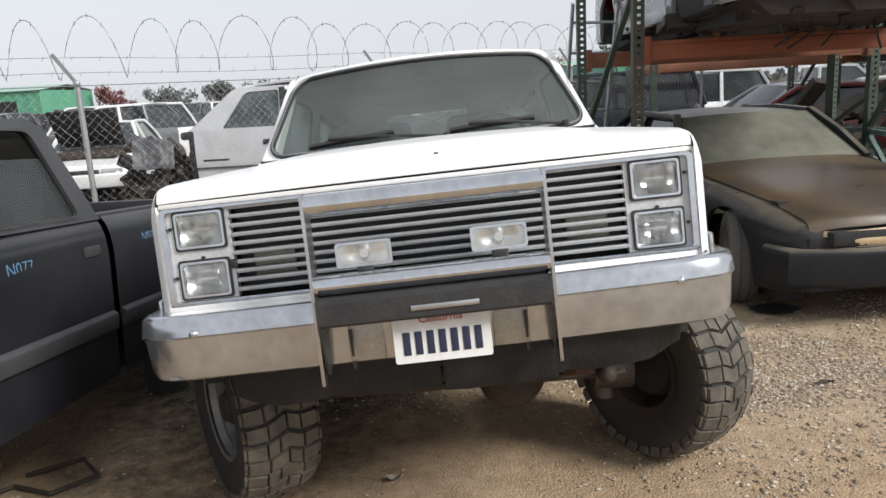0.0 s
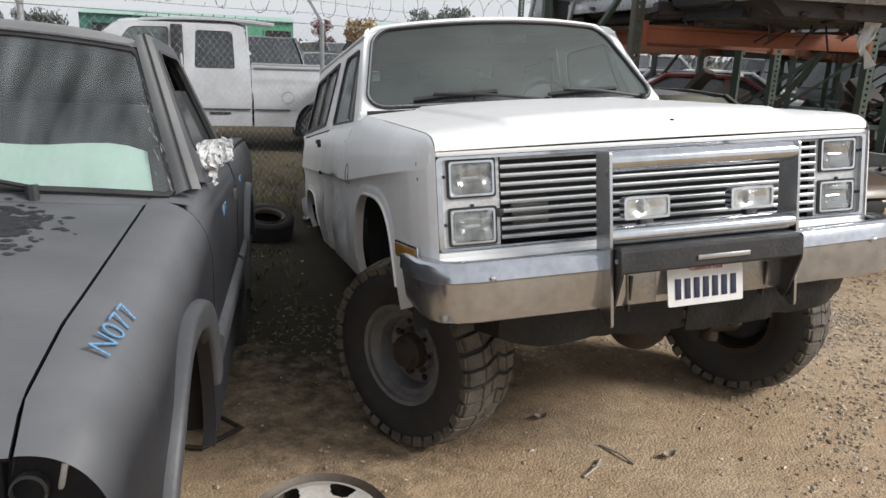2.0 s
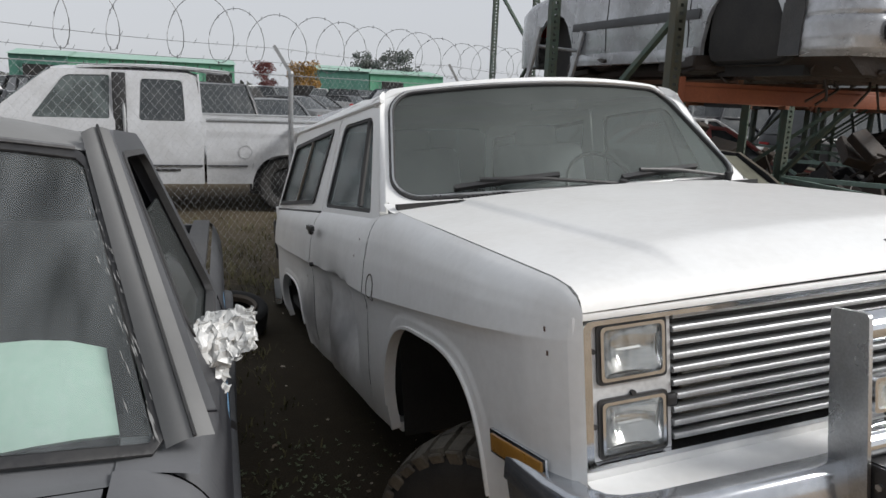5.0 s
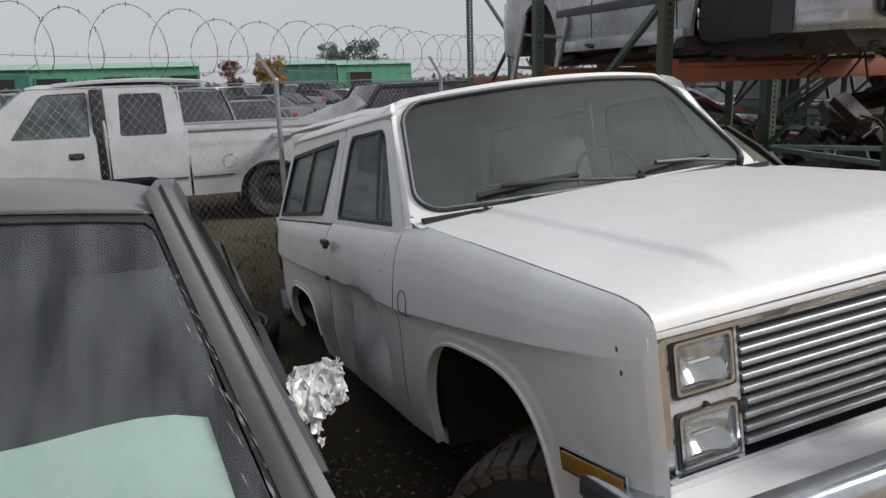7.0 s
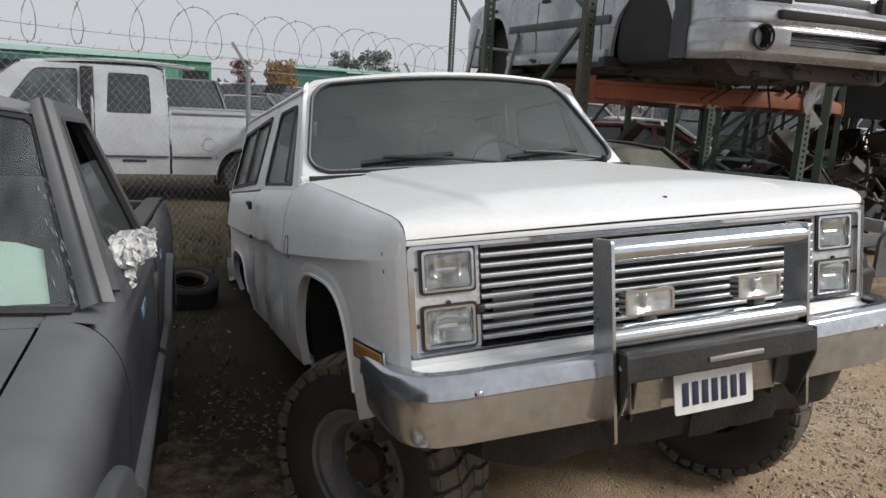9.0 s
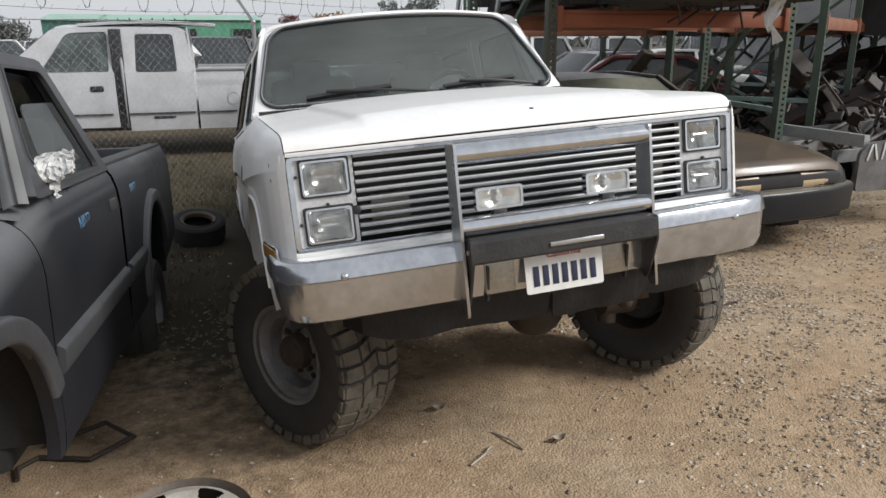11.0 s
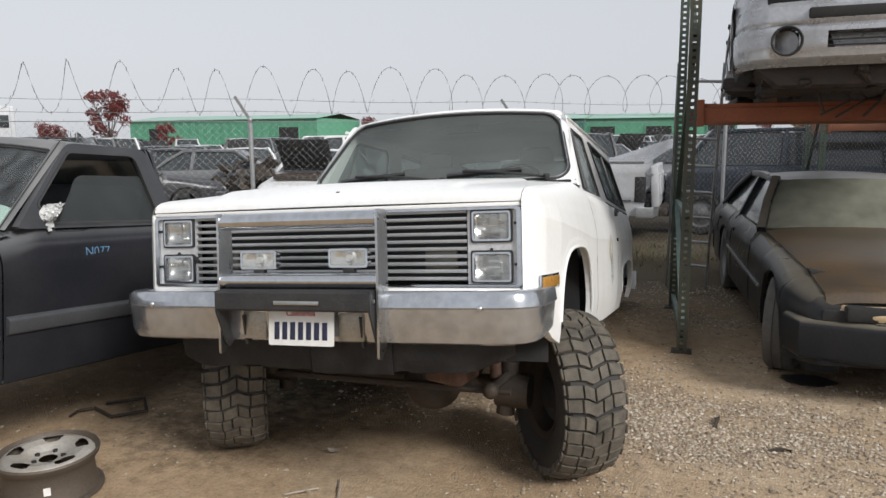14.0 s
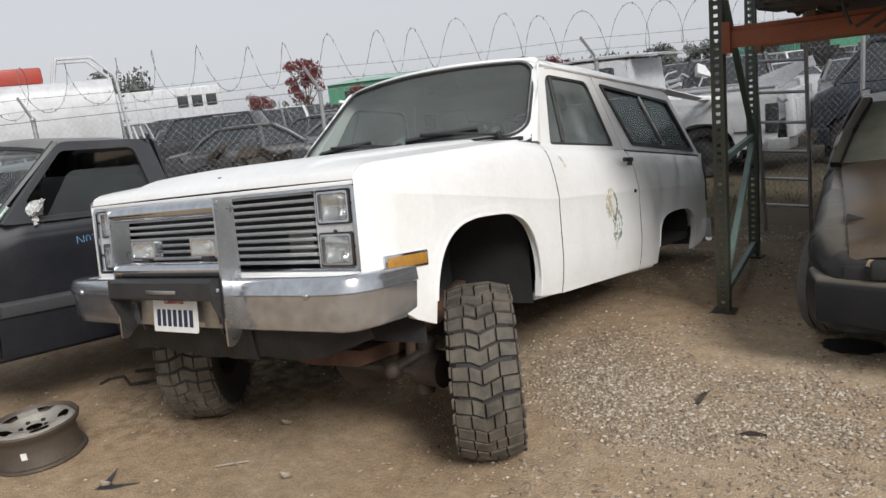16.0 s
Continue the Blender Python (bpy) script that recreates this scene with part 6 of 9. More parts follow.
box(bm, (0, 1.575, 0.83), (1.36, 0.03, 0.46))
part("bed_floor", bm, PRIMER, pick)
bm = B()
box(bm, (0, 3.625, 0.78), (1.40, 0.04, 0.54), None, 0.012)
part("tailgate", bm, PRIMER, pick)
bm = B()
box(bm, (0, 0.95, 0.42), (1.4, 1.1, 0.08), None, 0.02)
box(bm, (0, 0.48, 0.86), (1.36, 0.28, 0.24), None, 0.05)
part("interior", bm, DARK, pick)
bm = B()
box(bm, (0, 1.26, 0.93), (1.25, 0.16, 0.66), Matrix.Rotation(radians(-12), 3, "X"), 0.06, 3)
box(bm, (0, 1.02, 0.62), (1.25, 0.5, 0.16), None, 0.06, 3)
part("bench_seat", bm, DARKSEAT, pick, "dark grey bench seat")
bm = B()
box(bm, (0, 0.0, 0.50), (1.0, 1.3, 0.35), None, 0.05)
box(bm, (0, -0.55, 0.62), (1.1, 0.06, 0.30), None, 0.01)
box(bm, (0, -0.05, 0.26), (0.62, 1.1, 0.30), None, 0.08)
box(bm, (0, 1.6, 0.30), (1.30, 2.6, 0.14), None, 0.03)
part("engine_bay", bm, DARK, pick)
bm = B()
box(bm, (0, -0.70, 0.50), (1.30, 0.06, 0.12), None, 0.02)
part("bumper_beam", bm, RUST, pick)
for s in (-1, 1):
    plain_wheel(pick, (s * 0.70, 2.45, 0.13), 0.33, 0.22, 0, None, s)
    bm = B()
    sweep(bm, [(s * 0.34, -0.6, 0.36), (s * 0.34, 1.0, 0.33), (s * 0.42, 3.5, 0.36)], [(-0.03, -0.06), (0.03, -0.06), (0.03, 0.06), (-0.03, 0.06)])
    part("frame_rail", bm, GREASE, pick)
    bm = B()
    revolve(bm, [(-0.02, 0.13), (0.0, 0.13), (0.0, 0.06), (0.05, 0.055), (0.05, 0.001)], 24, "x", (s * 0.55, -0.18, 0.08))
    rod(bm, (s * 0.34, -0.13, 0.26), (s * 0.55, -0.16, 0.08), 0.03, 8)
    rod(bm, (s * 0.48, -0.08, 0.20), (s * 0.44, -0.05, 0.6), 0.035, 10)
    part("front_hub", bm, RUST, pick, "rusty bare brake hub")
    bm = B()
    revolve(bm, [(-0.012, 0.14), (0.012, 0.14), (0.014, 0.075), (0.055, 0.07), (0.058, 0.03), (0.058, 0.001)], 28, "x", (s * 0.62, -0.17, 0.10))
    part("brake_disc", bm, RUST, pick, "rusty brake disc")
    bm = B()
    sweep(bm, [(s * 0.30, -0.05, 0.20), (s * 0.48, -0.12, 0.06), (s * 0.62, -0.17, 0.00)], rounded([(-0.05, -0.02), (0.05, -0.02), (0.05, 0.02), (-0.05, 0.02)], 0.008, 2))
    sweep(bm, [(s * 0.34, -0.20, 0.42), (s * 0.50, -0.18, 0.38), (s * 0.60, -0.17, 0.28)], rounded([(-0.04, -0.015), (0.04, -0.015), (0.04, 0.015), (-0.04, 0.015)], 0.006, 2))
    rod(bm, (s * 0.60, -0.17, -0.02), (s * 0.60, -0.17, 0.30), 0.035, 10)
    rod(bm, (s * 0.20, 0.02, 0.14), (s * 0.60, 0.0, 0.10), 0.014, 8)
    part("suspension_arm", bm, OILY, pick, "oily suspension arms")
# clear plastic wrapped round the mirror stub, its loose end standing out from the door
bm = B()


def bag(u, a):
    root = Vector((0.758, 0.590, 1.095))
    out = Vector((0.092, -0.005, 0.026)) * u
    wide = (0.044 + 0.018 * u - 0.030 * u * u) * (1.15 if math.sin(a) < 0 else 1.0)
    thin = 0.040 * (1 - u) ** 1.5 + 0.004
    k = Vector((3.1 * u, 1.3 * math.cos(a), 1.3 * math.sin(a)))
    p = root + out + Vector((0.0, 0.55, 0.84)) * (wide * math.sin(a)) + Vector((-0.25, -0.84, 0.55)) * (thin * math.cos(a))
    return p + 0.012 * noise.noise_vector(k * 2.1 + Vector((4, 2, 7))) + 0.007 * noise.noise_vector(k * 5.3)


grid(bm, lin(0, 1, 26), lin(0, 2 * math.pi, 37), bag)
part("plastic_wrap", bm, FILM, pick, "crumpled clear plastic wrap on the mirror stub", smooth=0)
bm = B()
grid(bm, lin(0, 1, 12), lin(-1, 1, 5), lambda u, v: Vector((0.790 + 0.010 * u, 0.57, 1.060 - 0.05 * u)) + Vector((0.014 * v * (1 - 0.7 * u), 0.01 * v, 0)) + 0.012 * noise.noise_vector(Vector((u * 5, v, 3))))
part("wrap_tail", bm, FILM, pick, smooth=0)
for yy, zz, sz, ex in ((0.86, 0.868, 0.072, 0.0), (1.93, 0.885, 0.072, 0.0)):
    text_part("yard_mark", "N077", sz, CHALK, pick, Matrix.Translation((pick_x(yy, zz + 0.03) + 0.001, yy, zz)) @ Matrix.Rotation(radians(90), 4, "Z") @ Matrix.Rotation(radians(86), 4, "X"), 0.002)
ln = fender_line(-0.50, 60)
k = min(range(len(ln)), key=lambda j: abs(ln[j][0] - 0.726))
across = Vector((ln[k - 2][0] - ln[k + 2][0], 0, ln[k - 2][1] - ln[k + 2][1])).normalized()
along = (Vector((0, 1, 0.235)) - across * (across.z * 0.235)).normalized()
m = Matrix((along, across, along.cross(across))).transposed().to_4x4()
text_part("yard_mark", "N077", 0.078, CHALK, pick, Matrix.Translation(Vector((ln[k][0], -0.50, ln[k][1])) + along.cross(across) * 0.002) @ m @ Matrix.Diagonal((1.0, 0.75, 1.0, 1.0)), 0.001)

# ---- dusty sedan under the rack ----
SEDANPAINT = mat("dusty_charcoal_paint", (0.012, 0.015, 0.021), 0.3, col2=(0.024, 0.023, 0.022), scale=2.5, amount=0.7, bump=0.05, bscale=60, spec=0.22)
SEDANPAINT = settled(SEDANPAINT, (0.20, 0.175, 0.135), 0.45, 0.95, 0.85)
sedan = car("sedan", pose(2.82, 5.12, 0.0, 0, 0, 4.5), "dark charcoal sedan with a brown stained hood, under a rack", SEDANPAINT,
            dict(half=0.88, nose=-0.78, tail=4.1, axle2=2.85, r=0.33, arch=0.39, sill=0.22, hood=[(-0.78, 0.50), (-0.74, 0.60), (-0.68, 0.665), (-0.26, 0.74), (0.98, 0.84)], belt=0.86, ws=(0.98, 1.55), rear=(2.75, 3.45), deck=[(3.45, 0.89), (4.03, 0.84), (4.1, 0.6)], roof=1.25, tuck=0.19, pillars=(2.2,)),
            glass_mat=SEDANGLASS, side_mat=DARKGLASS, lamps=False, steer=-18, wheels=(1, 1, 1, 1))
LENSTAN = mat("clouded_tan_lens", (0.46, 0.34, 0.20), 0.4, col2=(0.33, 0.25, 0.16), scale=9, amount=0.8, bump=0.1, coat=0.3)
SCORCH = mat("stained_hood", (0.055, 0.048, 0.042), 0.32, col2=(0.165, 0.105, 0.052), scale=1.6, amount=0.9, bump=0.08, bscale=60, coat=0.1)
bm = B()
ht = [(-0.78, 0.50), (-0.74, 0.60), (-0.68, 0.665), (-0.26, 0.74), (0.98, 0.84)]
grid(bm, lin(-1, 1, 17), [-0.72, -0.70, -0.66] + lin(-0.6, 0.94, 14), lambda u, y: (u * (0.69 + 0.08 * (y + 0.72) / 1.66), y - 0.06 * (1 - u * u) * (y < -0.5), interp(y, ht) + 0.046 + 0.020 * (1 - u * u) - 0.026 * abs(u) ** 10 - 0.03 * (y < -0.71)), 0.010)
part("hood", bm, SCORCH, sedan, "brown stained hood")
bm = B()
box(bm, (0.0, -0.775, 0.585), (1.20, 0.09, 0.09), None, 0.02)
part("lamp_slot", bm, DARK, sedan, "dark empty lamp slot")
bm = B()
box(bm, (0.0, -0.80, 0.525), (0.9, 0.06, 0.03), None, 0.012)
part("nose_strip", bm, SEDANPAINT, sedan)
for s in (-1, 1):
    bm = B()
    grid(bm, lin(-1, 1, 13), lin(-1, 1, 7), lambda u, v: (s * (0.46 + 0.25 * u), -0.815 + 0.13 * max(0, (u + 0.1)) ** 2 - 0.02 * (1 - v * v) + 0.03 * (v + 1) / 2, 0.590 + v * (0.042 - 0.010 * u)), 0.012)
    part("headlamp", bm, LENSTAN, sedan, "clouded tan headlamp")
for s in (-1, 1):
    bm = B()
    sweep(bm, [(s * 0.892, 0.45, 0.50), (s * 0.897, 1.6, 0.52), (s * 0.895, 2.4, 0.53)], [(-0.006, -0.012), (0.008, -0.010), (0.008, 0.010), (-0.006, 0.012)])
    part("side_moulding", bm, GALV, sedan)


# ---- steel racking ----
RACKGREEN = mat("worn_green_paint", (0.035, 0.075, 0.060), 0.6, col2=(0.09, 0.08, 0.05), scale=9, amount=0.8, bump=0.2)
RACKPALE = mat("pale_green_paint", (0.20, 0.29, 0.26), 0.6, col2=(0.12, 0.15, 0.13), scale=9, amount=0.7, bump=0.2)
ORANGE = mat("faded_orange_paint", (0.29, 0.11, 0.052), 0.6, col2=(0.085, 0.034, 0.024), scale=1.6, amount=0.8, bump=0.2)
# front beam: rusty orange, its shadowed dark red painted into the colour
REDBEAM = mat("shaded_rusty_orange", (0.125, 0.032, 0.020), 0.6, col2=(0.30, 0.105, 0.045), scale=0.9, amount=1.0, bump=0.1, bscale=50, rvar=0.1, spec=0.3)
BRONZE = mat("worn_olive_paint", (0.030, 0.040, 0.032), 0.6, col2=(0.075, 0.060, 0.032), scale=7, amount=0.8, bump=0.2)


def perforated(bm, x, y, z0, z1, w=0.078, d=0.07, face=-1):
    """A rack upright: a folded channel whose front web is punched with a row of slots."""
    t = 0.005
    n = int((z1 - z0) / 0.05)
    hole = 0.020
    fy = y + face * d / 2
    for s in (-1, 1):
        box(bm, (x + s * (w / 2 - t / 2), y, (z0 + z1) / 2), (t, d, z1 - z0))
        box(bm, (x + s * (w / 4 + 0.0065), fy, (z0 + z1) / 2), (w / 2 - 0.013, t, z1 - z0))
    for i in range(n + 1):
        z = z0 + i * 0.05
        box(bm, (x, fy, min(z, z1 - 0.013)), (0.03, t, 0.05 - hole))
    return bm


def rack_frame(parent, x, y0, y1, h, mats, dx=0.0):
    for y, f, mt in ((y0, -1, mats[0]), (y1, -1, mats[1])):
        bm = B()
        x += dx if y == y1 else 0.0
        perforated(bm, x, y, 0.0, h, face=f)
        up = part("upright", bm, mt, parent)
        bm = B()
        box(bm, (x, y, 0.006), (0.15, 0.13, 0.012), None, 0.003)
        part("foot_plate", bm, GREASE, up)
    zs = [0.12, 1.02, 2.3, 3.4]
    x -= dx
    for i, z in enumerate(zs):
        if z > h:
            break
        if i == 2:
            continue
        bm = B()
        sweep(bm, [(x, y0 + 0.035, z), (x + dx, y1 - 0.035, z)], [(-0.018, -0.022), (0.018, -0.022), (0.018, 0.022), (-0.018, 0.022)])
        part("strut", bm, RACKPALE if i < 2 else RACKGREEN, parent)
    for i in range(len(zs) - 1):
        a, b = (y0, y1) if i % 2 == 0 else (y1, y0)
        bm = B()
        sweep(bm, [(x + (dx if a == y1 else 0), a, zs[i] + 0.03), (x + (dx if b == y1 else 0), b, zs[i + 1] - 0.03)], [(-0.018, -0.02), (0.018, -0.02), (0.018, 0.02), (-0.018, 0.02)], up=(1, 0, 0))
        part("brace", bm, RACKPALE if i == 0 else RACKGREEN, parent)


def rack_beam(parent, p, q, mt, h=0.13):
    bm = B()
    sweep(bm, [p, q], rounded([(-0.025, -h / 2), (0.025, -h / 2), (0.025, h / 2 - 0.03), (0.010, h / 2 - 0.028), (0.010, h / 2), (-0.025, h / 2)], 0.004, 2))
    b = part("beam", bm, mt, parent)
    for e, o in ((p, q), (q, p)):
        bm = B()
        d = (Vector(o) - Vector(e)).normalized()
        box(bm, Vector(e) + d * 0.02, (0.05, 0.09, h + 0.06), None, 0.004)
        part("beam_connector", bm, mt, b)


rack = base("storage_rack", Matrix(), "heavy steel storage rack with green uprights and orange beams", "storage rack", "racks in a row")
X0, X1, Y0, Y1 = 1.37, 3.60, 5.24, 6.74
rack_frame(rack, X0 - 0.0, Y0, Y1, 4.2, (BRONZE, RACKGREEN), -0.11)
rack_frame(rack, X1, Y0, Y1, 4.2, (RACKGREEN, RACKGREEN), 0.28)
rack_beam(rack, (X0 + 0.04, Y0, 1.785), (X1 - 0.04, Y0, 1.785), REDBEAM)
rack_beam(rack, (X0 - 0.07, Y1, 1.785), (X1 + 0.24, Y1, 1.785), ORANGE)
for x in (1.9, 2.6, 3.3):
    bm = B()
    box(bm, (x, (Y0 + Y1) / 2, 1.865), (0.05, Y1 - Y0 + 0.1, 0.03))
    part("cross_bar", bm, RUST, rack)
RK2 = pose(3.95, 5.42, 0, 0, 0, 38)
rack2 = base("storage_rack", RK2, "steel storage rack stacked with wrecked car bodies", "storage rack", "racks in a row")
for x in (0.9, 3.6, 6.3, 9.0, 11.7):
    rack_frame(rack2, x, 0.0, 1.5, 4.6, (RACKGREEN, RACKGREEN))
for a, b in ((0.94, 3.56), (3.64, 6.26), (6.34, 8.96), (9.04, 11.66)):
    for z in (1.78, 3.2):
        for y in (0.0, 1.5):
            rack_beam(rack2, (a, y, z), (b, y, z), ORANGE)
rack3 = base("storage_rack", Matrix(), "steel storage rack standing behind the first row", "storage rack", "racks in a row")
for x in (3.0, 5.6, 8.3, 11.2):
    rack_frame(rack3, x, 10.6, 12.0, 3.4, (RACKGREEN, RACKGREEN))
for a, b in ((3.04, 5.56), (5.64, 8.26), (8.34, 11.16)):
    rack_beam(rack3, (a, 10.6, 1.75), (b, 10.6, 1.75), ORANGE)
    rack_beam(rack3, (a, 12.0, 1.75), (b, 12.0, 1.75), ORANGE)

# ladder leaning behind the rack frame
ladder = base("ladder", Matrix(), "grey aluminium ladder leaning on the rack", "ladder")
la, lb = Vector((1.16, 7.75, 0.02)), Vector((1.22, 6.90, 2.30))
off = Vector((0.40, -0.03, -0.02))
for p in (Vector(), off):
    bm = B()
    sweep(bm, [la + p, lb + p], rounded([(-0.013, -0.03), (0.013, -0.03), (0.013, 0.03), (-0.013, 0.03)], 0.004, 2), up=(0, 1, 0.3))
    part("rail", bm, GALV, ladder)
for i in range(1, 9):
    bm = B()
    p = la + (lb - la) * (i / 8.6)
    rod(bm, p, p + off, 0.014, 8)
    part("rung", bm, GALV, ladder)

# ---- car bodies up on the racks ----
BAGWHITE = mat("white_brush_paint", (0.60, 0.60, 0.58), 0.7, col2=(0.3, 0.3, 0.3), scale=40, amount=0.8)
SILVER = mat("dull_silver_paint", (0.47, 0.485, 0.51), 0.27, 0.45, col2=(0.19, 0.185, 0.185), scale=3.0, amount=0.8, bump=0.05, bscale=40)


def round_lamp_nose(ob, w, y, z):
    """Empty round lamp openings and an open grille slot in a wreck's nose."""
    for s in (-1, 1):
        bm = B()
        revolve(bm, [(-0.012, 0.092), (0.0, 0.082), (0.08, 0.078), (0.08, 0.001)], 24, "y", (s * w * 0.74, y, z))
        part("lamp_opening", bm, DARK, ob)
    for k in range(3):
        bm = B()
        box(bm, (0, y - 0.004 + 0.0, z - 0.035 + 0.035 * k), (w * 0.95, 0.03, 0.022), None, 0.004)
        part("grille_slot", bm, BLACK, ob)


shell1 = car("wrecked_coupe", pose(2.47, 4.90, 1.70, 0, 0, -1), "stripped silver coupe shell stored on the rack", SILVER,
             dict(half=0.86, nose=-0.80, tail=3.45, axle2=2.55, r=0.42, arch=0.38, sill=0.30, hood=[(-0.80, 0.62), (-0.74, 0.78), (-0.5, 0.84), (0.5, 0.93)], belt=0.95, ws=(0.5, 1.15), rear=(2.2, 2.85), deck=[(2.85, 0.95), (3.4, 0.90), (3.45, 0.62)], roof=1.34, pillars=(1.6,)),
             "car shell", "wrecks on the racks", wheels=(0, 0, 0, 0), lamps=False, bumpers=False)
# bumper cover with round fog lamp holes and a dark intake
COVER = [(-0.865, -0.50), (-0.862, -0.58), (-0.845, -0.68), (-0.80, -0.78), (-0.70, -0.85), (-0.45, -0.895), (0.0, -0.91), (0.45, -0.895), (0.70, -0.85), (0.80, -0.78), (0.845, -0.68), (0.862, -0.58), (0.865, -0.36)]
run = [0.0]
for p, q in zip(COVER, COVER[1:]):
    run.append(run[-1] + math.hypot(q[0] - p[0], q[1] - p[1]))
CX, CY = [(d, p[0]) for d, p in zip(run, COVER)], [(d, p[1]) for d, p in zip(run, COVER)]
bm = B()
us, vs = lin(0, run[-1], 121), lin(0, 1, 25)


def cover(d, v):
    x, y = interp(d, CX), interp(d, CY)
    k = smooth_interp(v, [(0, 0.90), (0.12, 0.985), (0.30, 1.0), (0.55, 1.0), (0.62, 0.975), (0.68, 0.985), (0.9, 0.97), (1.0, 0.93)])
    return Vector((x * (0.4 + 0.6 * k), y * k, 0.295 + 0.345 * v))


V = [[bm.verts.new(cover(d, v)) for v in vs] for d in us]
for i in range(len(us) - 1):
    for j in range(len(vs) - 1):
        c = (V[i][j].co + V[i + 1][j + 1].co) / 2
        if min(math.hypot(c.x - 0.60, c.z - 0.425), math.hypot(c.x + 0.60, c.z - 0.425)) < 0.068 or (abs(c.x) < 0.40 and 0.385 < c.z < 0.465):
            continue
        bm.faces.new((V[i][j], V[i + 1][j], V[i + 1][j + 1], V[i][j + 1]))
bmesh.ops.solidify(bm, geom=bm.faces[:], thickness=0.008)
bmesh.ops.delete(bm, geom=[v for v in bm.verts if not v.link_faces], context="VERTS")
bc = part("bumper_cover", bm, SILVER, shell1, "scuffed silver bumper cover")
for s in (-1, 1):
    bm = B()
    revolve(bm, [(-0.885, 0.082), (-0.893, 0.076), (-0.885, 0.068), (-0.80, 0.064), (-0.79, 0.001)], 28, "y", (s * 0.60, 0, 0.425))
    part("lamp_hole", bm, DARK, bc, "empty round fog lamp hole")
for k in range(3):
    bm = B()
    box(bm, (0, -0.865, 0.395 + 0.03 * k), (0.80, 0.02, 0.008), None, 0.003)
    part("intake_slat", bm, BLACK, bc)
bm = B()
box(bm, (0, -0.74, 0.43), (1.2, 0.05, 0.26), None, 0.02)
box(bm, (0, -0.872, 0.565), (1.00, 0.06, 0.055), None, 0.01)
part("nose_backing", bm, DARK, shell1)
bm = B()
grid(bm, lin(-0.505, -0.345, 8), lin(0.30, 0.68, 8), lambda y, z: (-0.872 + 0.012 * noise.noise(Vector((y * 9, z * 9, 2))), y, z), 0.006)
part("fender_liner", bm, BLACK, shell1, "exposed black fender liner")
bm = B()
box(bm, (-0.77, 0.0, 0.55), (0.16, 0.74, 0.58), None, 0.10)
part("wheel_well", bm, DARK, shell1)
for s in (-1, 1):
    bm = B()
    sweep(bm, [(s * 0.872, 0.40, 0.60), (s * 0.876, 1.2, 0.61), (s * 0.872, 2.15, 0.62)], rounded([(-0.008, -0.035), (0.010, -0.03), (0.014, 0.02), (-0.008, 0.035)], 0.006, 2))
    part("side_moulding", bm, FLARE, shell1)
    bm = B()
    sweep(bm, [(s * 0.855, 0.42, 0.335), (s * 0.862, 1.2, 0.335), (s * 0.855, 2.15, 0.335)], rounded([(-0.03, -0.045), (0.015, -0.05), (0.030, 0.0), (0.012, 0.05), (-0.03, 0.05)], 0.01, 2))
    part("rocker_cover", bm, SILVER, shell1)
bm = B()
box(bm, (0, 1.4, 0.25), (1.25, 3.6, 0.12), None, 0.05)
slab(bm, [(-0.74, 0.30), (0.74, 0.30), (0.62, 0.20), (-0.62, 0.20)], lambda u, v, d: (u, -0.72 + d, v), 0.9)
part("underbody", bm, OILY, shell1, "oily black underbody")
for lx, cz, yaw, lab, col, kind in ((5.0, 1.60, -3, "pale grey car body stored on the rack", (0.36, 0.37, 0.38), 1), (7.6, 1.60, 3, "silver car body stored on the rack", (0.40, 0.40, 0.42), 0), (10.2, 1.60, -2, "dark grey car body stored on the rack", (0.12, 0.12, 0.13), 1),
                                    (5.0, 3.02, 2, "silver car body on the upper rack level", (0.34, 0.35, 0.37), 0), (7.6, 3.02, -4, "white car body on the upper rack level", (0.6, 0.6, 0.6), 1)):
    c = car("wrecked_car", RK2 @ pose(lx, -0.35, cz, 0, 0, yaw), lab, paint("wreck_paint", col, 0.45), dict(half=0.85, r=0.33, arch=0.42, roof=1.30 if kind else 1.36), "car shell", "wrecks on the racks", wheels=(0, 0, 0, 0), bumpers=False)
    round_lamp_nose(c, 0.85, -0.87, 0.55)
    bm = B()
    box(bm, (0, 1.4, 0.26), (1.3, 4.0, 0.14), None, 0.04)
    part("underbody", bm, GREASE, c)
# drooping scrap under the silver shell
bm = B()
rnd = random.Random(12)
for i in range(46):
    x, y = rnd.uniform(1.75, 3.3), rnd.uniform(4.9, 7.6)
    z = rnd.uniform(1.92, 2.04)
    box(bm, (x, y, z), (rnd.uniform(0.08, 0.4), rnd.uniform(0.1, 0.6), rnd.uniform(0.03, 0.10)), Matrix.Rotation(rnd.uniform(-0.5, 0.5), 3, "Z") @ Matrix.Rotation(rnd.uniform(-0.2, 0.2), 3, "X"), 0.01, 1)
for i in range(7):
    x, y = rnd.uniform(1.7, 3.4), rnd.uniform(4.5, 5.6)
    tube(bm, [(x, y, 1.98), (x + rnd.uniform(-0.1, 0.1), y - 0.03, 1.84), (x + rnd.uniform(-0.2, 0.2), y - 0.02, 1.70 + rnd.uniform(0, 0.1))], 0.009, 5)
tagged(part("underbody_scrap", clump(bm, random.Random(31), (2.45, 4.95, 1.91), (0.66, 0.85, 0.10), 150, 0.15), OILY, shell1, "greasy exhaust, axle and hanging cables", m=shell1.matrix_basis.inverted()), kind="stuff")
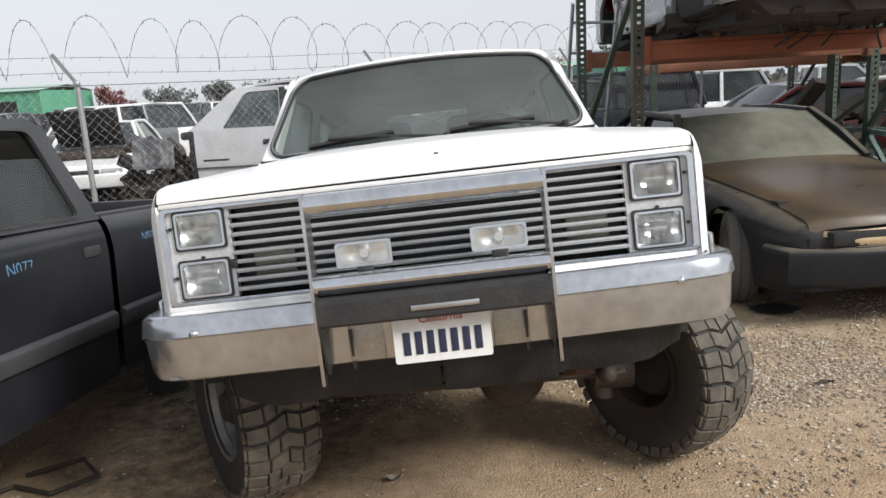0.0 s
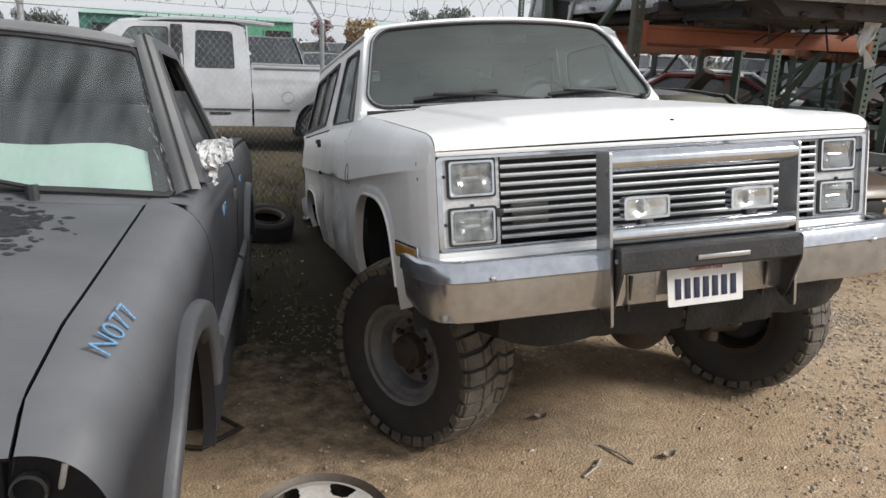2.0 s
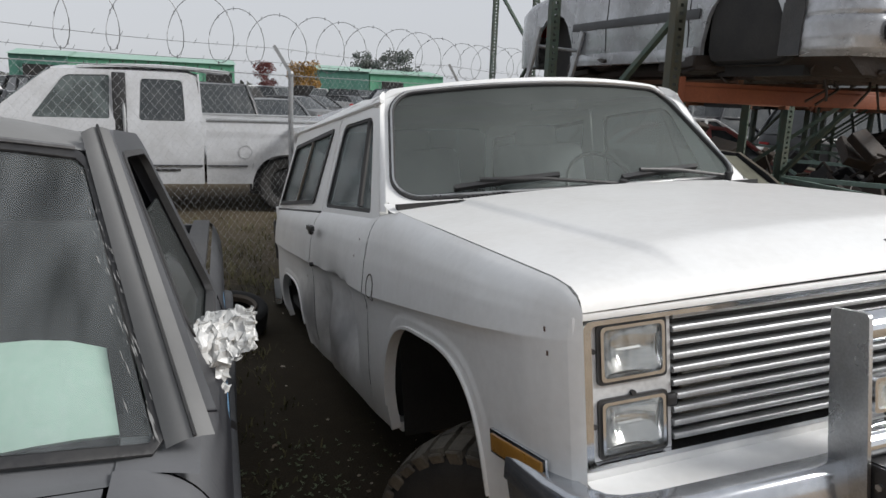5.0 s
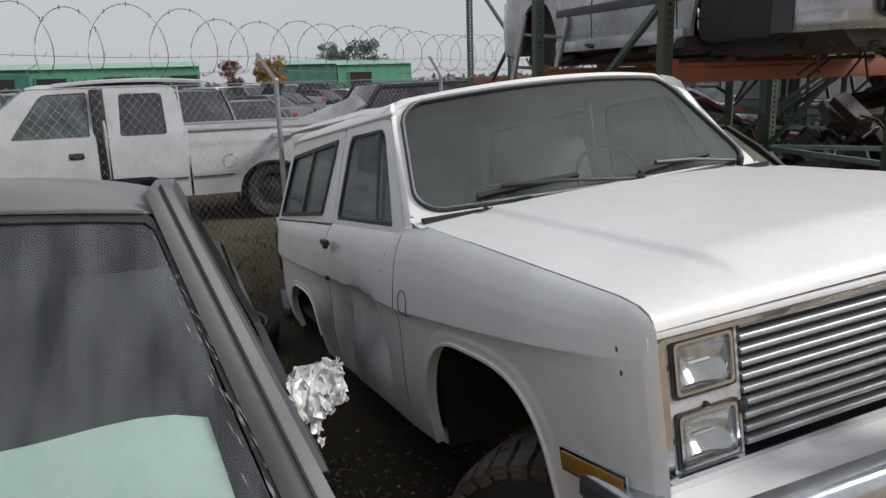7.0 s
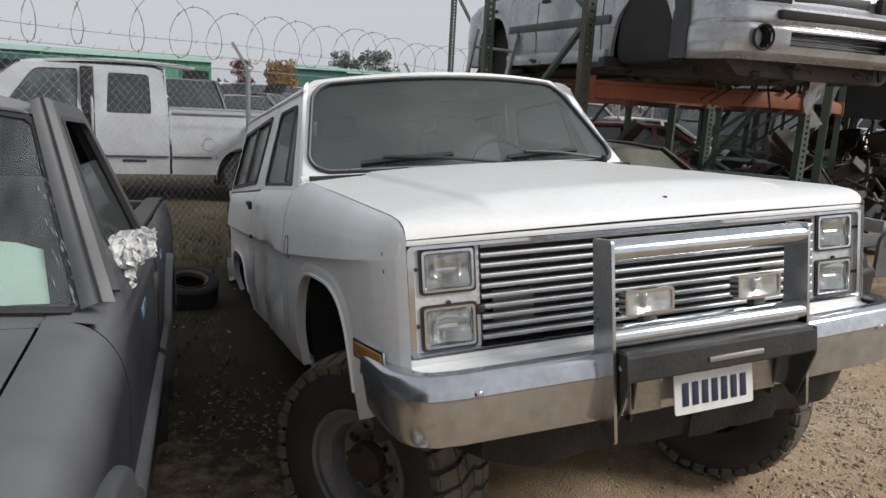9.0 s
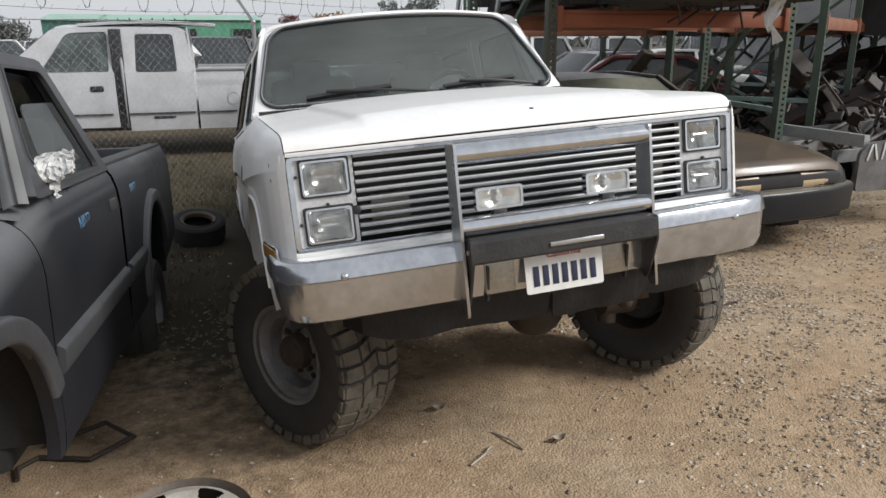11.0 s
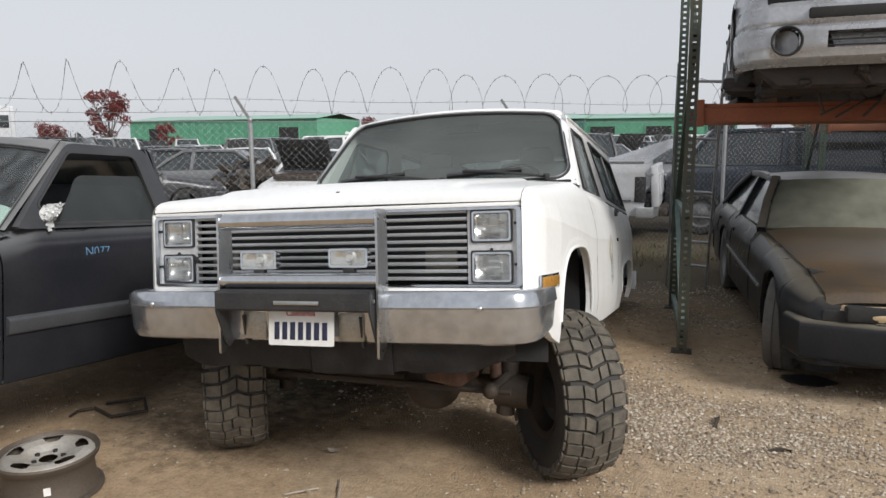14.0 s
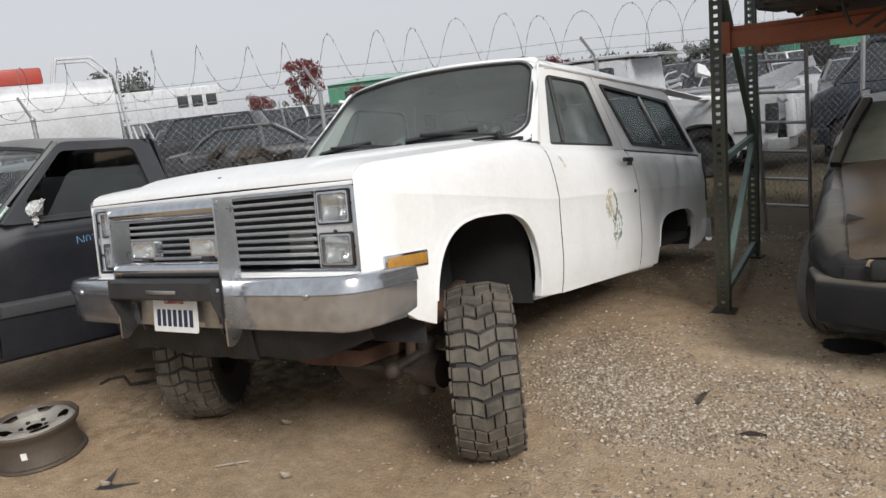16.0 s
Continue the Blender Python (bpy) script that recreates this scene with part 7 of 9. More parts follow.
rag = base("hanging_rag", pose(2.62, 4.30, 1.98), "torn pale plastic sheet hanging under the rack wreck", "plastic sheet")
bm = B()
grid(bm, lin(-1, 1, 12), lin(0, 1, 14), lambda u, v: (0.10 * u * (1 - 0.75 * v) + 0.03 * math.sin(v * 6) , 0.03 * noise.noise(Vector((u * 2, v * 4, 1))), -0.30 * v + 0.03 * noise.noise(Vector((u * 3, v * 3, 5)))), 0.002)
part("sheet", bm, FILM, rag)

# ---- wrecks beside the rack ----
CLIPPAINT = mat("scraped_dark_paint", (0.05, 0.05, 0.055), 0.45, col2=(0.20, 0.20, 0.20), scale=6, amount=0.9, bump=0.1)
clip = base("stripped_chassis", pose(4.50, 5.0, 0.12, 0, 0, 3), "stripped black car front clip with white painted marks", "car part")
bm = B()
fy = [(-0.72, 0.30), (-0.72, 0.62), (-0.6, 0.70), (0.95, 0.74), (0.95, 0.30), (0.55, 0.28), (0.45, 0.50), (0.2, 0.60), (-0.1, 0.50), (-0.2, 0.28)]
slab(bm, rounded(fy, 0.04, 3), lambda u, v, d: (u, -0.42 + d + 0.06 * math.sin(u), v), 0.03)
part("side_panel", bm, CLIPPAINT, clip)
slab(B0 := B(), rounded(fy, 0.04, 3), lambda u, v, d: (u, 0.52 + d, v), 0.03)
part("side_panel", B0, CLIPPAINT, clip)
for i, (x, w, a) in enumerate(((-0.62, 0.05, 0.2), (-0.55, 0.05, -0.2), (-0.46, 0.05, 0.1), (-0.34, 0.08, 0.0), (-0.20, 0.07, 0.2), (-0.06, 0.06, 0.0), (0.07, 0.07, -0.1), (0.20, 0.07, 0.1), (0.33, 0.07, 0.0), (0.52, 0.03, 0.05))):
    bm = B()
    box(bm, (x, -0.428 + 0.06 * math.sin(x), 0.62), (w * 0.42, 0.006, 0.14), Matrix.Rotation(a * 1.6, 3, "Y"), 0.002)
    part("paint_mark", bm, BAGWHITE, clip, "white brushed paint stroke")
bm = B()
for y in (-0.2, 0.35):
    sweep(bm, [(-0.7, y, 0.55), (1.4, y, 0.62), (1.9, y, 0.50)], [(-0.03, -0.05), (0.03, -0.05), (0.03, 0.05), (-0.03, 0.05)])
sweep(bm, [(-0.6, -0.4, 0.70), (-0.6, 0.52, 0.70)], [(-0.03, -0.05), (0.03, -0.05), (0.03, 0.05), (-0.03, 0.05)])
part("frame", bm, GALV, clip)
bm = clump(B(), random.Random(41), (0.45, 0.10, 0.50), (0.75, 0.38, 0.30), 90, 0.18)
for y in (-0.18, 0.30):
    tube(bm, [(-0.5, y, 0.60), (0.2, y + 0.05, 0.82), (0.9, y - 0.05, 0.70), (1.5, y, 0.62)], 0.022, 6)
tagged(part("engine_scrap", bm, OILY, clip, "oily engine parts and hoses"), kind="stuff")
plain_wheel(clip, (0.2, 0.61, 0.22), 0.30, 0.2, 90, DARK, 1)
redeng = base("scrap_engine", pose(8.6, 8.9, 0.0, 0, 0, 20) @ Matrix.Scale(0.62, 4), "red painted scrap engine on a heap", "engine")
bm = B()
box(bm, (0, 0, 0.85), (0.5, 0.7, 0.4), None, 0.06)
for s in (-1, 1):
    box(bm, (s * 0.22, 0, 1.08), (0.16, 0.6, 0.12), Matrix.Rotation(s * 0.5, 3, "Y"), 0.04)
rod(bm, (0, -0.42, 0.9), (0, -0.34, 0.9), 0.16, 16)
part("block", bm, REDLENS, redeng)
bm = B()
box(bm, (0, 0, 0.33), (0.9, 1.0, 0.66), None, 0.06)
part("stand", bm, RUST, redeng)


# ---- chain-link fence with razor coil ----
FD = Vector((0.788, 0.615, 0)).normalized()
FA = Vector((-3.13, 6.38, 0))
FN = Vector((FD.y, -FD.x, 0))
MESHWIRE = mat("bright_fence_wire", (0.40, 0.41, 0.42), 0.55, 0.3, col2=(0.30, 0.30, 0.30), scale=15)
WIRE = mat("galvanised_wire", (0.24, 0.25, 0.26), 0.5, 0.4, col2=(0.16, 0.16, 0.16), scale=15)
fence = base("fence", Matrix(), "chain-link fence on steel posts with razor wire coil", "fence")
for k in range(-4, 8):
    p = FA + FD * (3.10 * k)
    bm = B()
    rod(bm, p - Vector((0, 0, 0.02)), p + Vector((0, 0, 1.83)), 0.024, 12)
    bmesh.ops.create_uvsphere(bm, u_segments=10, v_segments=6, radius=0.030, matrix=Matrix.Translation(p + Vector((0, 0, 1.83))))
    post = part("post", bm, GALV, fence)
    bm = B()
    q = p + Vector((0, 0, 1.83))
    sweep(bm, [q, q + Vector((-0.16, -0.03, 0.25))], [(-0.015, -0.008), (0.015, -0.008), (0.015, 0.008), (-0.015, 0.008)], up=(0, 1, 0))
    part("barb_arm", bm, GALV, post)
s0, s1, H = -12.4, 21.7, 1.80


def prism(bm, p, q, r):
    """A three-sided wire."""
    d = (q - p).normalized()
    a = d.cross(Vector((0.3, 0.5, 0.81))).normalized()
    b = d.cross(a)
    v = [[bm.verts.new(o + a * (r * math.cos(t)) + b * (r * math.sin(t))) for t in (0, 2.094, 4.189)] for o in (p, q)]
    for i in range(3):
        j = (i + 1) % 3
        bm.faces.new((v[0][i], v[0][j], v[1][j], v[1][i]))


bm = B()
st = 0.078
n = int((s1 - s0 + H) / st)
for i in range(n):
    for sg in (-1, 1):
        a = s0 + i * st - (H if sg > 0 else 0)
        lo, hi = a, a + sg * H
        if sg < 0:
            lo, hi = a, a - H
        zl, zh = 0.03, 0.03 + H
        if min(lo, hi) < s0 or max(lo, hi) > s1:
            continue
        prism(bm, FA + FD * lo + FN * (0.035 + 0.003 * sg) + Vector((0, 0, zl)), FA + FD * hi + FN * (0.035 + 0.003 * sg) + Vector((0, 0, zh)), 0.0009)
mesh_part = part("chain_link_mesh", bm, MESHWIRE, fence, smooth=0)
tagged(mesh_part, kind="stuff")
bm = B()
tube(bm, [FA + FD * s + FN * 0.03 + Vector((0, 0, 1.81)) for s in lin(s0, s1, 12)], 0.004, 5)
part("tension_wire", bm, WIRE, fence)
for z, o in ((1.93, 0.05), (2.06, 0.10)):
    bm = B()
    pts = [FA + FD * s + Vector((-o * 1.2, 0, z - 0.03 * abs(math.sin(s * 1.013)))) for s in lin(s0, s1, 60)]
    tube(bm, pts, 0.0022, 4)
    for i in range(150):
        s = s0 + (s1 - s0) * i / 150
        c = FA + FD * s + Vector((-o * 1.2, 0, z - 0.015))
        prism(bm, c + Vector((-0.012, 0, -0.02)), c + Vector((0.012, 0, 0.02)), 0.002)
    part("barbed_strand", bm, WIRE, fence)
bm = B()
rnd = random.Random(2)
pts = []
N = int((s1 - s0) / 0.47 * 26)
for i in range(N):
    t = i / 26
    ph = -2 * math.pi * t
    r = 0.245 + 0.02 * math.sin(t * 1.7) + 0.012 * math.sin(t * 4.3)
    s = s0 + 0.47 * t + 0.05 * math.sin(t * 2.1)
    pts.append(FA + FD * s + FN * (-0.06 + r * math.cos(ph)) + Vector((0, 0, 2.14 + 0.02 * math.sin(t * 0.9) + r * math.sin(ph))))
tube(bm, pts, 0.0029, 4)
for i in range(0, N, 3):
    prism(bm, pts[i] + Vector((0.0, 0.0, 0.016)), pts[i] - Vector((0.0, 0.0, 0.016)), 0.004)
part("razor_coil", bm, WIRE, fence, "razor wire coil")

# ---- white extended-cab pickup behind the fence ----
WHITE2 = mat("weathered_white_paint", (0.56, 0.57, 0.59), 0.42, col2=(0.37, 0.37, 0.37), scale=2.5, amount=0.5, bump=0.04, bscale=40, coat=0.1)
dodge = base("pickup", pose(-3.55, 12.15, 0.0, 0, 0, -90), "white extended-cab full-size pickup parked behind the fence", "pickup truck")
RAMARCH = arch_line(3.22, 0.92, 0.80, 0.28, 2.4)


def ram_x(y, z):
    w = 0.965 - 0.030 * ((z - 0.80) / 0.45) ** 2
    if y > 2.15:
        w += 0.030 * math.exp(-((y - 3.17) / 0.55) ** 2) * math.exp(-((z - 0.85) / 0.22) ** 2) + 0.012 * smooth_interp(z, [(1.02, 0.0), (1.08, 1.0)])
    return w - 0.012 * (z < 0.64)


def ram_g(z):
    return 0.935 - (z - 1.20) * 0.20


RAMPANE = glass("greenish_side_glass", (0.55, 0.66, 0.64), 0.05, 0.5, dust=(0.40, 0.46, 0.46), dusty=0.20, spec=0.8, streak=(1.5, 1.5, 1.5), even=0.4)
for s in (-1, 1):
    fx = lambda y, z: s * ram_x(y, z)
    f = lambda u, v, d: (s * (ram_g(v) - d), u, v)
    bm = B()
    columns(bm, span(-0.29, 1.09, 0.06), lambda y: 0.46, lambda y: 1.21, fx, 16)
    rd = part("door", bm, WHITE2, dodge)
    ring(bm := B(), rounded([(-0.36, 1.21), (0.37, 1.82), (1.09, 1.83), (1.09, 1.21)], [0.02, 0.10, 0.03, 0.02]), rounded([(0.15, 1.225), (0.53, 1.750), (1.035, 1.765), (1.025, 1.225)], [0.03, 0.08, 0.03, 0.03]), f, 0.04)
    part("window_frame", bm, WHITE2, rd)
    slab(bm := B(), rounded([(0.155, 1.23), (0.53, 1.745), (1.03, 1.76), (1.02, 1.23)], [0.03, 0.08, 0.03, 0.03]), lambda u, v, d: (s * (ram_g(v) - 0.015 - d), u, v), 0.005)
    part("window_pane", bm, RAMPANE, rd)
    bm = B()
    box(bm, (s * (ram_x(0.85, 1.0) + 0.004), 0.85, 1.0), (0.02, 0.17, 0.075), None, 0.018, 3)
    part("door_handle", bm, BLACK, rd)
    bm = B()
    box(bm, (s * (ram_x(0.1, 0.76) + 0.001), 0.02, 0.76), (0.008, 0.40, 0.03), None, 0.003)
    part("badge_strip", bm, PLASTIC, rd)
    bm = B()
    box(bm, (s * 0.90, 1.15, 1.12), (0.06, 0.16, 1.36), None, 0.012)
    part("door_gap", bm, BLACK, dodge, "dark gap where the door stands ajar")
    bm = B()
    tube(bm, [(s * 0.955, 1.20, 0.42), (s * 0.955, 1.20, 1.2), (s * (ram_g(1.8) + 0.015), 1.19, 1.80)], 0.022, 8)
    part("door_edge", bm, GALV, dodge)
    bm = B()
    columns(bm, span(1.23, 2.145, 0.06), lambda y: 0.40, lambda y: 1.21, fx, 16)
    rq = part("cab_side", bm, WHITE2, dodge)
    ring(bm := B(), rounded([(1.22, 1.21), (1.22, 1.83), (2.07, 1.79), (2.145, 1.21)], [0.02, 0.03, 0.10, 0.02]), rounded([(1.37, 1.215), (1.40, 1.735), (1.90, 1.735), (1.925, 1.215)], [0.04, 0.04, 0.06, 0.04]), f, 0.04)
    part("window_frame", bm, WHITE2, rq)
    slab(bm := B(), rounded([(1.375, 1.22), (1.405, 1.73), (1.895, 1.73), (1.92, 1.22)], [0.04, 0.04, 0.06, 0.04]), lambda u, v, d: (s * (ram_g(v) - 0.012 - d), u, v), 0.005)
    part("window_pane", bm, DARKGLASS, rq)
    bm = B()
    box(bm, (s * (ram_x(1.7, 0.585) + 0.004), 1.70, 0.585), (0.014, 0.30, 0.035), None, 0.006)
    part("step_vent", bm, BLACK, rq)
    bm = B()
    columns(bm, span(2.175, 4.22, 0.06, [3.22 + k * 0.46 for k in (-1, -0.999, -0.97, -0.9, -0.8, 0.8, 0.9, 0.97, 0.999, 1)]), lambda y: RAMARCH(y) if RAMARCH(y) is not None else 0.40, lambda y: 1.235, fx, 22)
    rb = part("bed_side", bm, WHITE2, dodge)
    bm = B()
    sweep(bm, [(s * 0.90, 2.18, 1.245), (s * 0.90, 4.20, 1.245)], rounded([(-0.07, -0.02), (0.07, -0.02), (0.07, 0.018), (-0.07, 0.018)], 0.012, 3))
    part("bed_rail", bm, GALV, rb)
    bm = B()
    box(bm, (s * 0.80, 3.19, 0.98), (0.03, 2.02, 0.5))
    part("bed_wall", bm, WHITE2, dodge)
    for ya, yb in ((-0.28, 1.02), (1.24, 2.13), (2.19, 2.70), (3.66, 4.02)):
        bm = B()
        sweep(bm, [(s * (ram_x(y, 0.645) + 0.003), y, 0.645) for y in (ya, (ya + yb) / 2, yb)], rounded([(-0.005, -0.012), (0.006, -0.010), (0.006, 0.010), (-0.005, 0.012)], 0.003, 2))
        part("side_moulding", bm, FLARE, dodge)
    bm = B()
    tube(bm, [(s * (ram_x(2.67, 0.83) + 0.003), 2.67 + 0.085 * math.cos(q), 0.83 + 0.085 * math.sin(q)) for q in lin(0, 2 * math.pi, 25)], 0.004, 4, (1, 0, 0))
    part("fuel_door", bm, GALV, rb)
    bm = B()
    box(bm, (s * 0.70, 3.22, 0.55), (0.18, 0.94, 0.62))
    part("wheel_house", bm, DARK, dodge)
    plain_wheel(dodge, (s * 0.80, 3.22, 0.38), 0.38, 0.25, 0, DARK, s)
    bm = B()
    box(bm, (s * (ram_x(4.13, 0.82) - 0.02), 4.15, 0.82), (0.06, 0.17, 0.40), None, 0.02)
    part("tail_lamp_housing", bm, DARK, dodge, "dark empty tail lamp housing")
    bm = B()
    box(bm, (s * 0.5, 0.2, 0.21), (0.3, 0.3, 0.42), None, 0.03)
    part("stand", bm, RUST, dodge)
bm = B()
grid(bm, lin(-1, 1, 13), lin(0.30, 2.10, 14), lambda u, y: (u * 0.81, y + 0.10 * u * u * (y < 0.5), 1.83 + 0.045 * (1 - u * u) - 0.02 * abs(u) ** 5 - 0.03 * max(0, (0.5 - y) / 0.2) ** 2 - 0.05 * max(0, (y - 1.9) / 0.2) ** 2), 0.03)
part("roof", bm, WHITE2, dodge)
bm = B()
grid(bm, lin(-1, 1, 13), lin(0, 1, 7), lambda u, v: (u * (0.90 - 0.12 * v), -0.38 + 0.74 * v - 0.10 * (1 - u * u), 1.21 + 0.61 * v), 0.005)
part("windscreen", bm, RAMPANE, dodge)
bm = B()
slab(bm, rounded([(-0.93, 0.5), (0.93, 0.5), (0.93, 1.2), (0.79, 1.82), (-0.79, 1.82), (-0.93, 1.2)], 0.04), lambda u, v, d: (u, 2.12 - 0.05 * max(0, v - 1.2) + d, v), 0.02)
part("cab_rear_wall", bm, WHITE2, dodge)
bm = B()
box(bm, (0, 3.19, 0.74), (1.6, 2.02, 0.05))
part("bed_floor", bm, GALV, dodge)
bm = B()
box(bm, (0, 4.36, 0.86), (1.80, 0.11, 0.64), Matrix.Rotation(radians(4), 3, "X"), 0.02)
box(bm, (0, 4.425, 0.88), (1.4, 0.03, 0.34), Matrix.Rotation(radians(4), 3, "X"), 0.01)
tg = part("tailgate", bm, WHITE2, dodge)
for s in (-1, 1):
    bm = B()
    sweep(bm, [(s * 0.90, 4.18, 1.10), (s * 0.905, 4.28, 1.02), (s * 0.905, 4.34, 1.06)], rounded([(-0.006, -0.02), (0.006, -0.02), (0.006, 0.02), (-0.006, 0.02)], 0.003, 2))
    part("hinge_strap", bm, GALV, tg)
bm = B()
sweep(bm, [(-0.97, 4.10, 0.47), (-0.94, 4.32, 0.47), (-0.5, 4.38, 0.47), (0.5, 4.38, 0.47), (0.94, 4.32, 0.47), (0.97, 4.10, 0.47)], rounded([(-0.04, -0.09), (0.03, -0.09), (0.05, 0.06), (-0.04, 0.08)], 0.02, 3))
part("rear_bumper", bm, GALV, dodge, "dull grey step bumper")
bm = B()
box(bm, (0, -0.42, 1.14), (1.75, 0.22, 0.12), None, 0.04)
box(bm, (0, -0.36, 0.82), (1.75, 0.10, 0.66), None, 0.03)
part("firewall", bm, FLARE, dodge, "grey torn firewall and cowl")
bm = B()
box(bm, (0, 2.1, 0.44), (1.1, 4.9, 0.14), None, 0.02)
part("frame_rail", bm, GREASE, dodge)
bm = B()
box(bm, (0, 0.9, 1.02), (1.6, 0.16, 0.66), Matrix.Rotation(radians(-12), 3, "X"), 0.06, 3)
part("bench_seat", bm, DARKSEAT, dodge)
fair = base("roof_panel", pose(-3.55, 12.15, 0.0, 0, 0, -90), "long white body panel lying across the pickup roof", "car panel")
bm = B()
grid(bm, lin(-0.72, 0.72, 9), lin(0.66, 2.50, 12), lambda x, y: (x, y, 1.885 + 0.045 * math.sin(3.14 * (y - 0.66) / 1.84) - 0.02 * (x / 0.72) ** 4), 0.03)
part("panel", bm, WHITE2, fair)
bm = B()
for i in range(12):
    box(bm, (0.73, 0.75 + 0.15 * i, 1.895 + 0.045 * math.sin(3.14 * (0.09 + 0.15 * i) / 1.84)), (0.012, 0.014, 0.035))
part("clip", bm, PLASTIC, fair)


rnd = random.Random(21)
bm = clump(B(), rnd, (-4.35, 12.0, 0.15), (0.75, 0.8, 0.75), 70, 0.45)
tagged(part("scrap_heap", bm, GREASE), "dark engine parts heaped before the cut-open pickup", "scrap heap", kind="stuff")
crum = base("crumpled_panel", pose(-4.45, 11.1, 0.92, 62, 10, 30), "crumpled grey body panel propped on scrap", "car panel")
bm = B()
grid(bm, lin(-0.3, 0.3, 18), lin(-0.27, 0.27, 14), lambda x, y: (x, y * (1 - 0.4 * x), 0.10 * noise.noise(Vector((x * 4, y * 4, 3))) + 0.04 * noise.noise(Vector((x * 11, y * 11, 8)))), 0.006)
part("panel", bm, FLARE, crum)
BAG = mat("white_bags", (0.66, 0.66, 0.66), 0.6, col2=(0.45, 0.45, 0.46), scale=6, bump=0.3)
bm = clump(B(), rnd, (-2.2, 15.9, 0.2), (0.8, 0.5, 1.15), 60, 0.5)
tagged(part("scrap_load", bm, BAG), "white plastic trim and bags in a heap", "scrap", kind="stuff")
fen = base("loose_fender", pose(0.45, 11.6, 1.30, 8, -18, 10), "grey loose fender lying across the pickup bed", "fender")
bm = B()
grid(bm, lin(-0.65, 0.65, 12), lin(-1, 1, 7), lambda x, v: (x, v * 0.24, 0.10 * (1 - v * v) - 0.12 * max(0, 1 - abs(x - 0.15) / 0.35) * (v < -0.3)), 0.008)
part("panel", bm, SILVER, fen)

# ---- dark blue van behind the rack ----
NAVY = paint("navy_paint", (0.010, 0.018, 0.032), 0.35)
navy = car("van", pose(1.5, 13.3, 0, 0, 0, -90), "dark blue passenger van parked behind the rack", NAVY,
           dict(half=0.98, nose=-0.6, tail=2.95, axle2=2.2, r=0.35, arch=0.42, sill=0.38, hood=[(-0.6, 0.85), (-0.56, 1.0), (-0.3, 1.12)], belt=1.14, ws=(-0.3, 0.15), rear=(2.70, 2.88), deck=[(2.88, 1.16), (2.95, 0.9)], roof=1.72, tuck=0.16, pillars=(1.2,)), "van")

# ---- rows of cars in the yard beyond ----
SED = dict(half=0.86)
SUV = dict(half=0.92, nose=-0.85, tail=3.75, axle2=2.75, r=0.35, arch=0.41, sill=0.33, hood=[(-0.85, 0.72), (-0.80, 0.86), (0.5, 1.02)], belt=1.05, ws=(0.5, 1.05), rear=(3.35, 3.68), deck=[(3.68, 1.06), (3.75, 0.8)], roof=1.70, tuck=0.15, pillars=(1.5, 2.45))
TRK = dict(half=0.92, nose=-0.9, tail=4.1, axle2=3.0, r=0.35, arch=0.42, sill=0.40, hood=[(-0.9, 0.75), (-0.85, 0.92), (0.4, 1.06)], belt=1.08, ws=(0.4, 0.95), rear=(1.75, 1.82), deck=[(1.82, 1.10), (4.06, 1.08), (4.1, 0.9)], roof=1.68, tuck=0.16, pillars=(), bed=None)
COLS = (("white", (0.72, 0.72, 0.71)), ("silver", (0.38, 0.39, 0.41)), ("black", (0.025, 0.026, 0.03)), ("grey", (0.13, 0.135, 0.14)), ("dark red", (0.18, 0.025, 0.02)), ("dark blue", (0.03, 0.045, 0.09)), ("beige", (0.36, 0.33, 0.27)))
protos = []
rnd = random.Random(77)
for i, (spec, kind) in enumerate(((SED, "sedan"), (SUV, "suv"), (SED, "sedan"), (TRK, "pickup"), (SUV, "suv"), (SED, "sedan"), (SUV, "suv"), (SED, "sedan"), (TRK, "pickup"), (SED, "sedan"))):
    cn, cc = COLS[(0, 2, 2, 0, 2, 1, 0, 3, 3, 2)[i]]
    protos.append((spec, kind, cn, paint(cn.replace(" ", "_") + "_car_paint", cc, 0.4)))
made = {}


def yard_car(i, x, y, yaw, z=0.0, lid=None):
    key = (i % len(protos), bool(lid))
    m = pose(x, y, z, 0, 0, yaw)
    if key in made:
        return copy_thing(made[key], m)
    spec, kind, cn, pm = protos[key[0]]
    made[key] = car("wrecked_" + kind, m, cn + " wrecked " + kind.replace("suv", "utility wagon") + " standing in a yard row", pm, spec, "car" if kind != "pickup" else "pickup truck", "wrecks in the yard rows", lid=0.9 if lid else None, wheels=(1, 1, 1, 1), doors=False, simple=True)
    return made[key]


k = 0


def yard_at(i, az, dist, yaw, lid=None):
    """A car placed by its bearing and distance from the gate."""
    return yard_car(i, 1.5 + dist * math.sin(radians(az)), dist * math.cos(radians(az)), yaw, 0.0, lid)


for i, az, dist, yaw, lid in ((0, -31, 15.6, 12, 1), (2, -45, 21.0, -62, None), (4, -53.5, 24.5, -60, None), (3, -48, 31, -100, None), (2, 17, 18.6, -88, None), (9, -19, 27, 20, None), (7, -42.5, 19.5, -66, None), (6, -32.5, 20.2, -35, None), (8, -24, 22, 160, None), (5, 9, 22, -80, None), (2, 27, 21, -95, None)):
    yard_at(i, az, dist, yaw, lid)
yard_car(9, -9.4, 13.0, 133)
for q, qx, qy, qa in ((2, -4.4, 18.6, 14), (4, -1.7, 19.4, 190), (7, 0.9, 20.2, 8), (9, 3.5, 20.9, 172), (1, 6.2, 21.6, 12)):
    yard_car(q, qx, qy, qa)
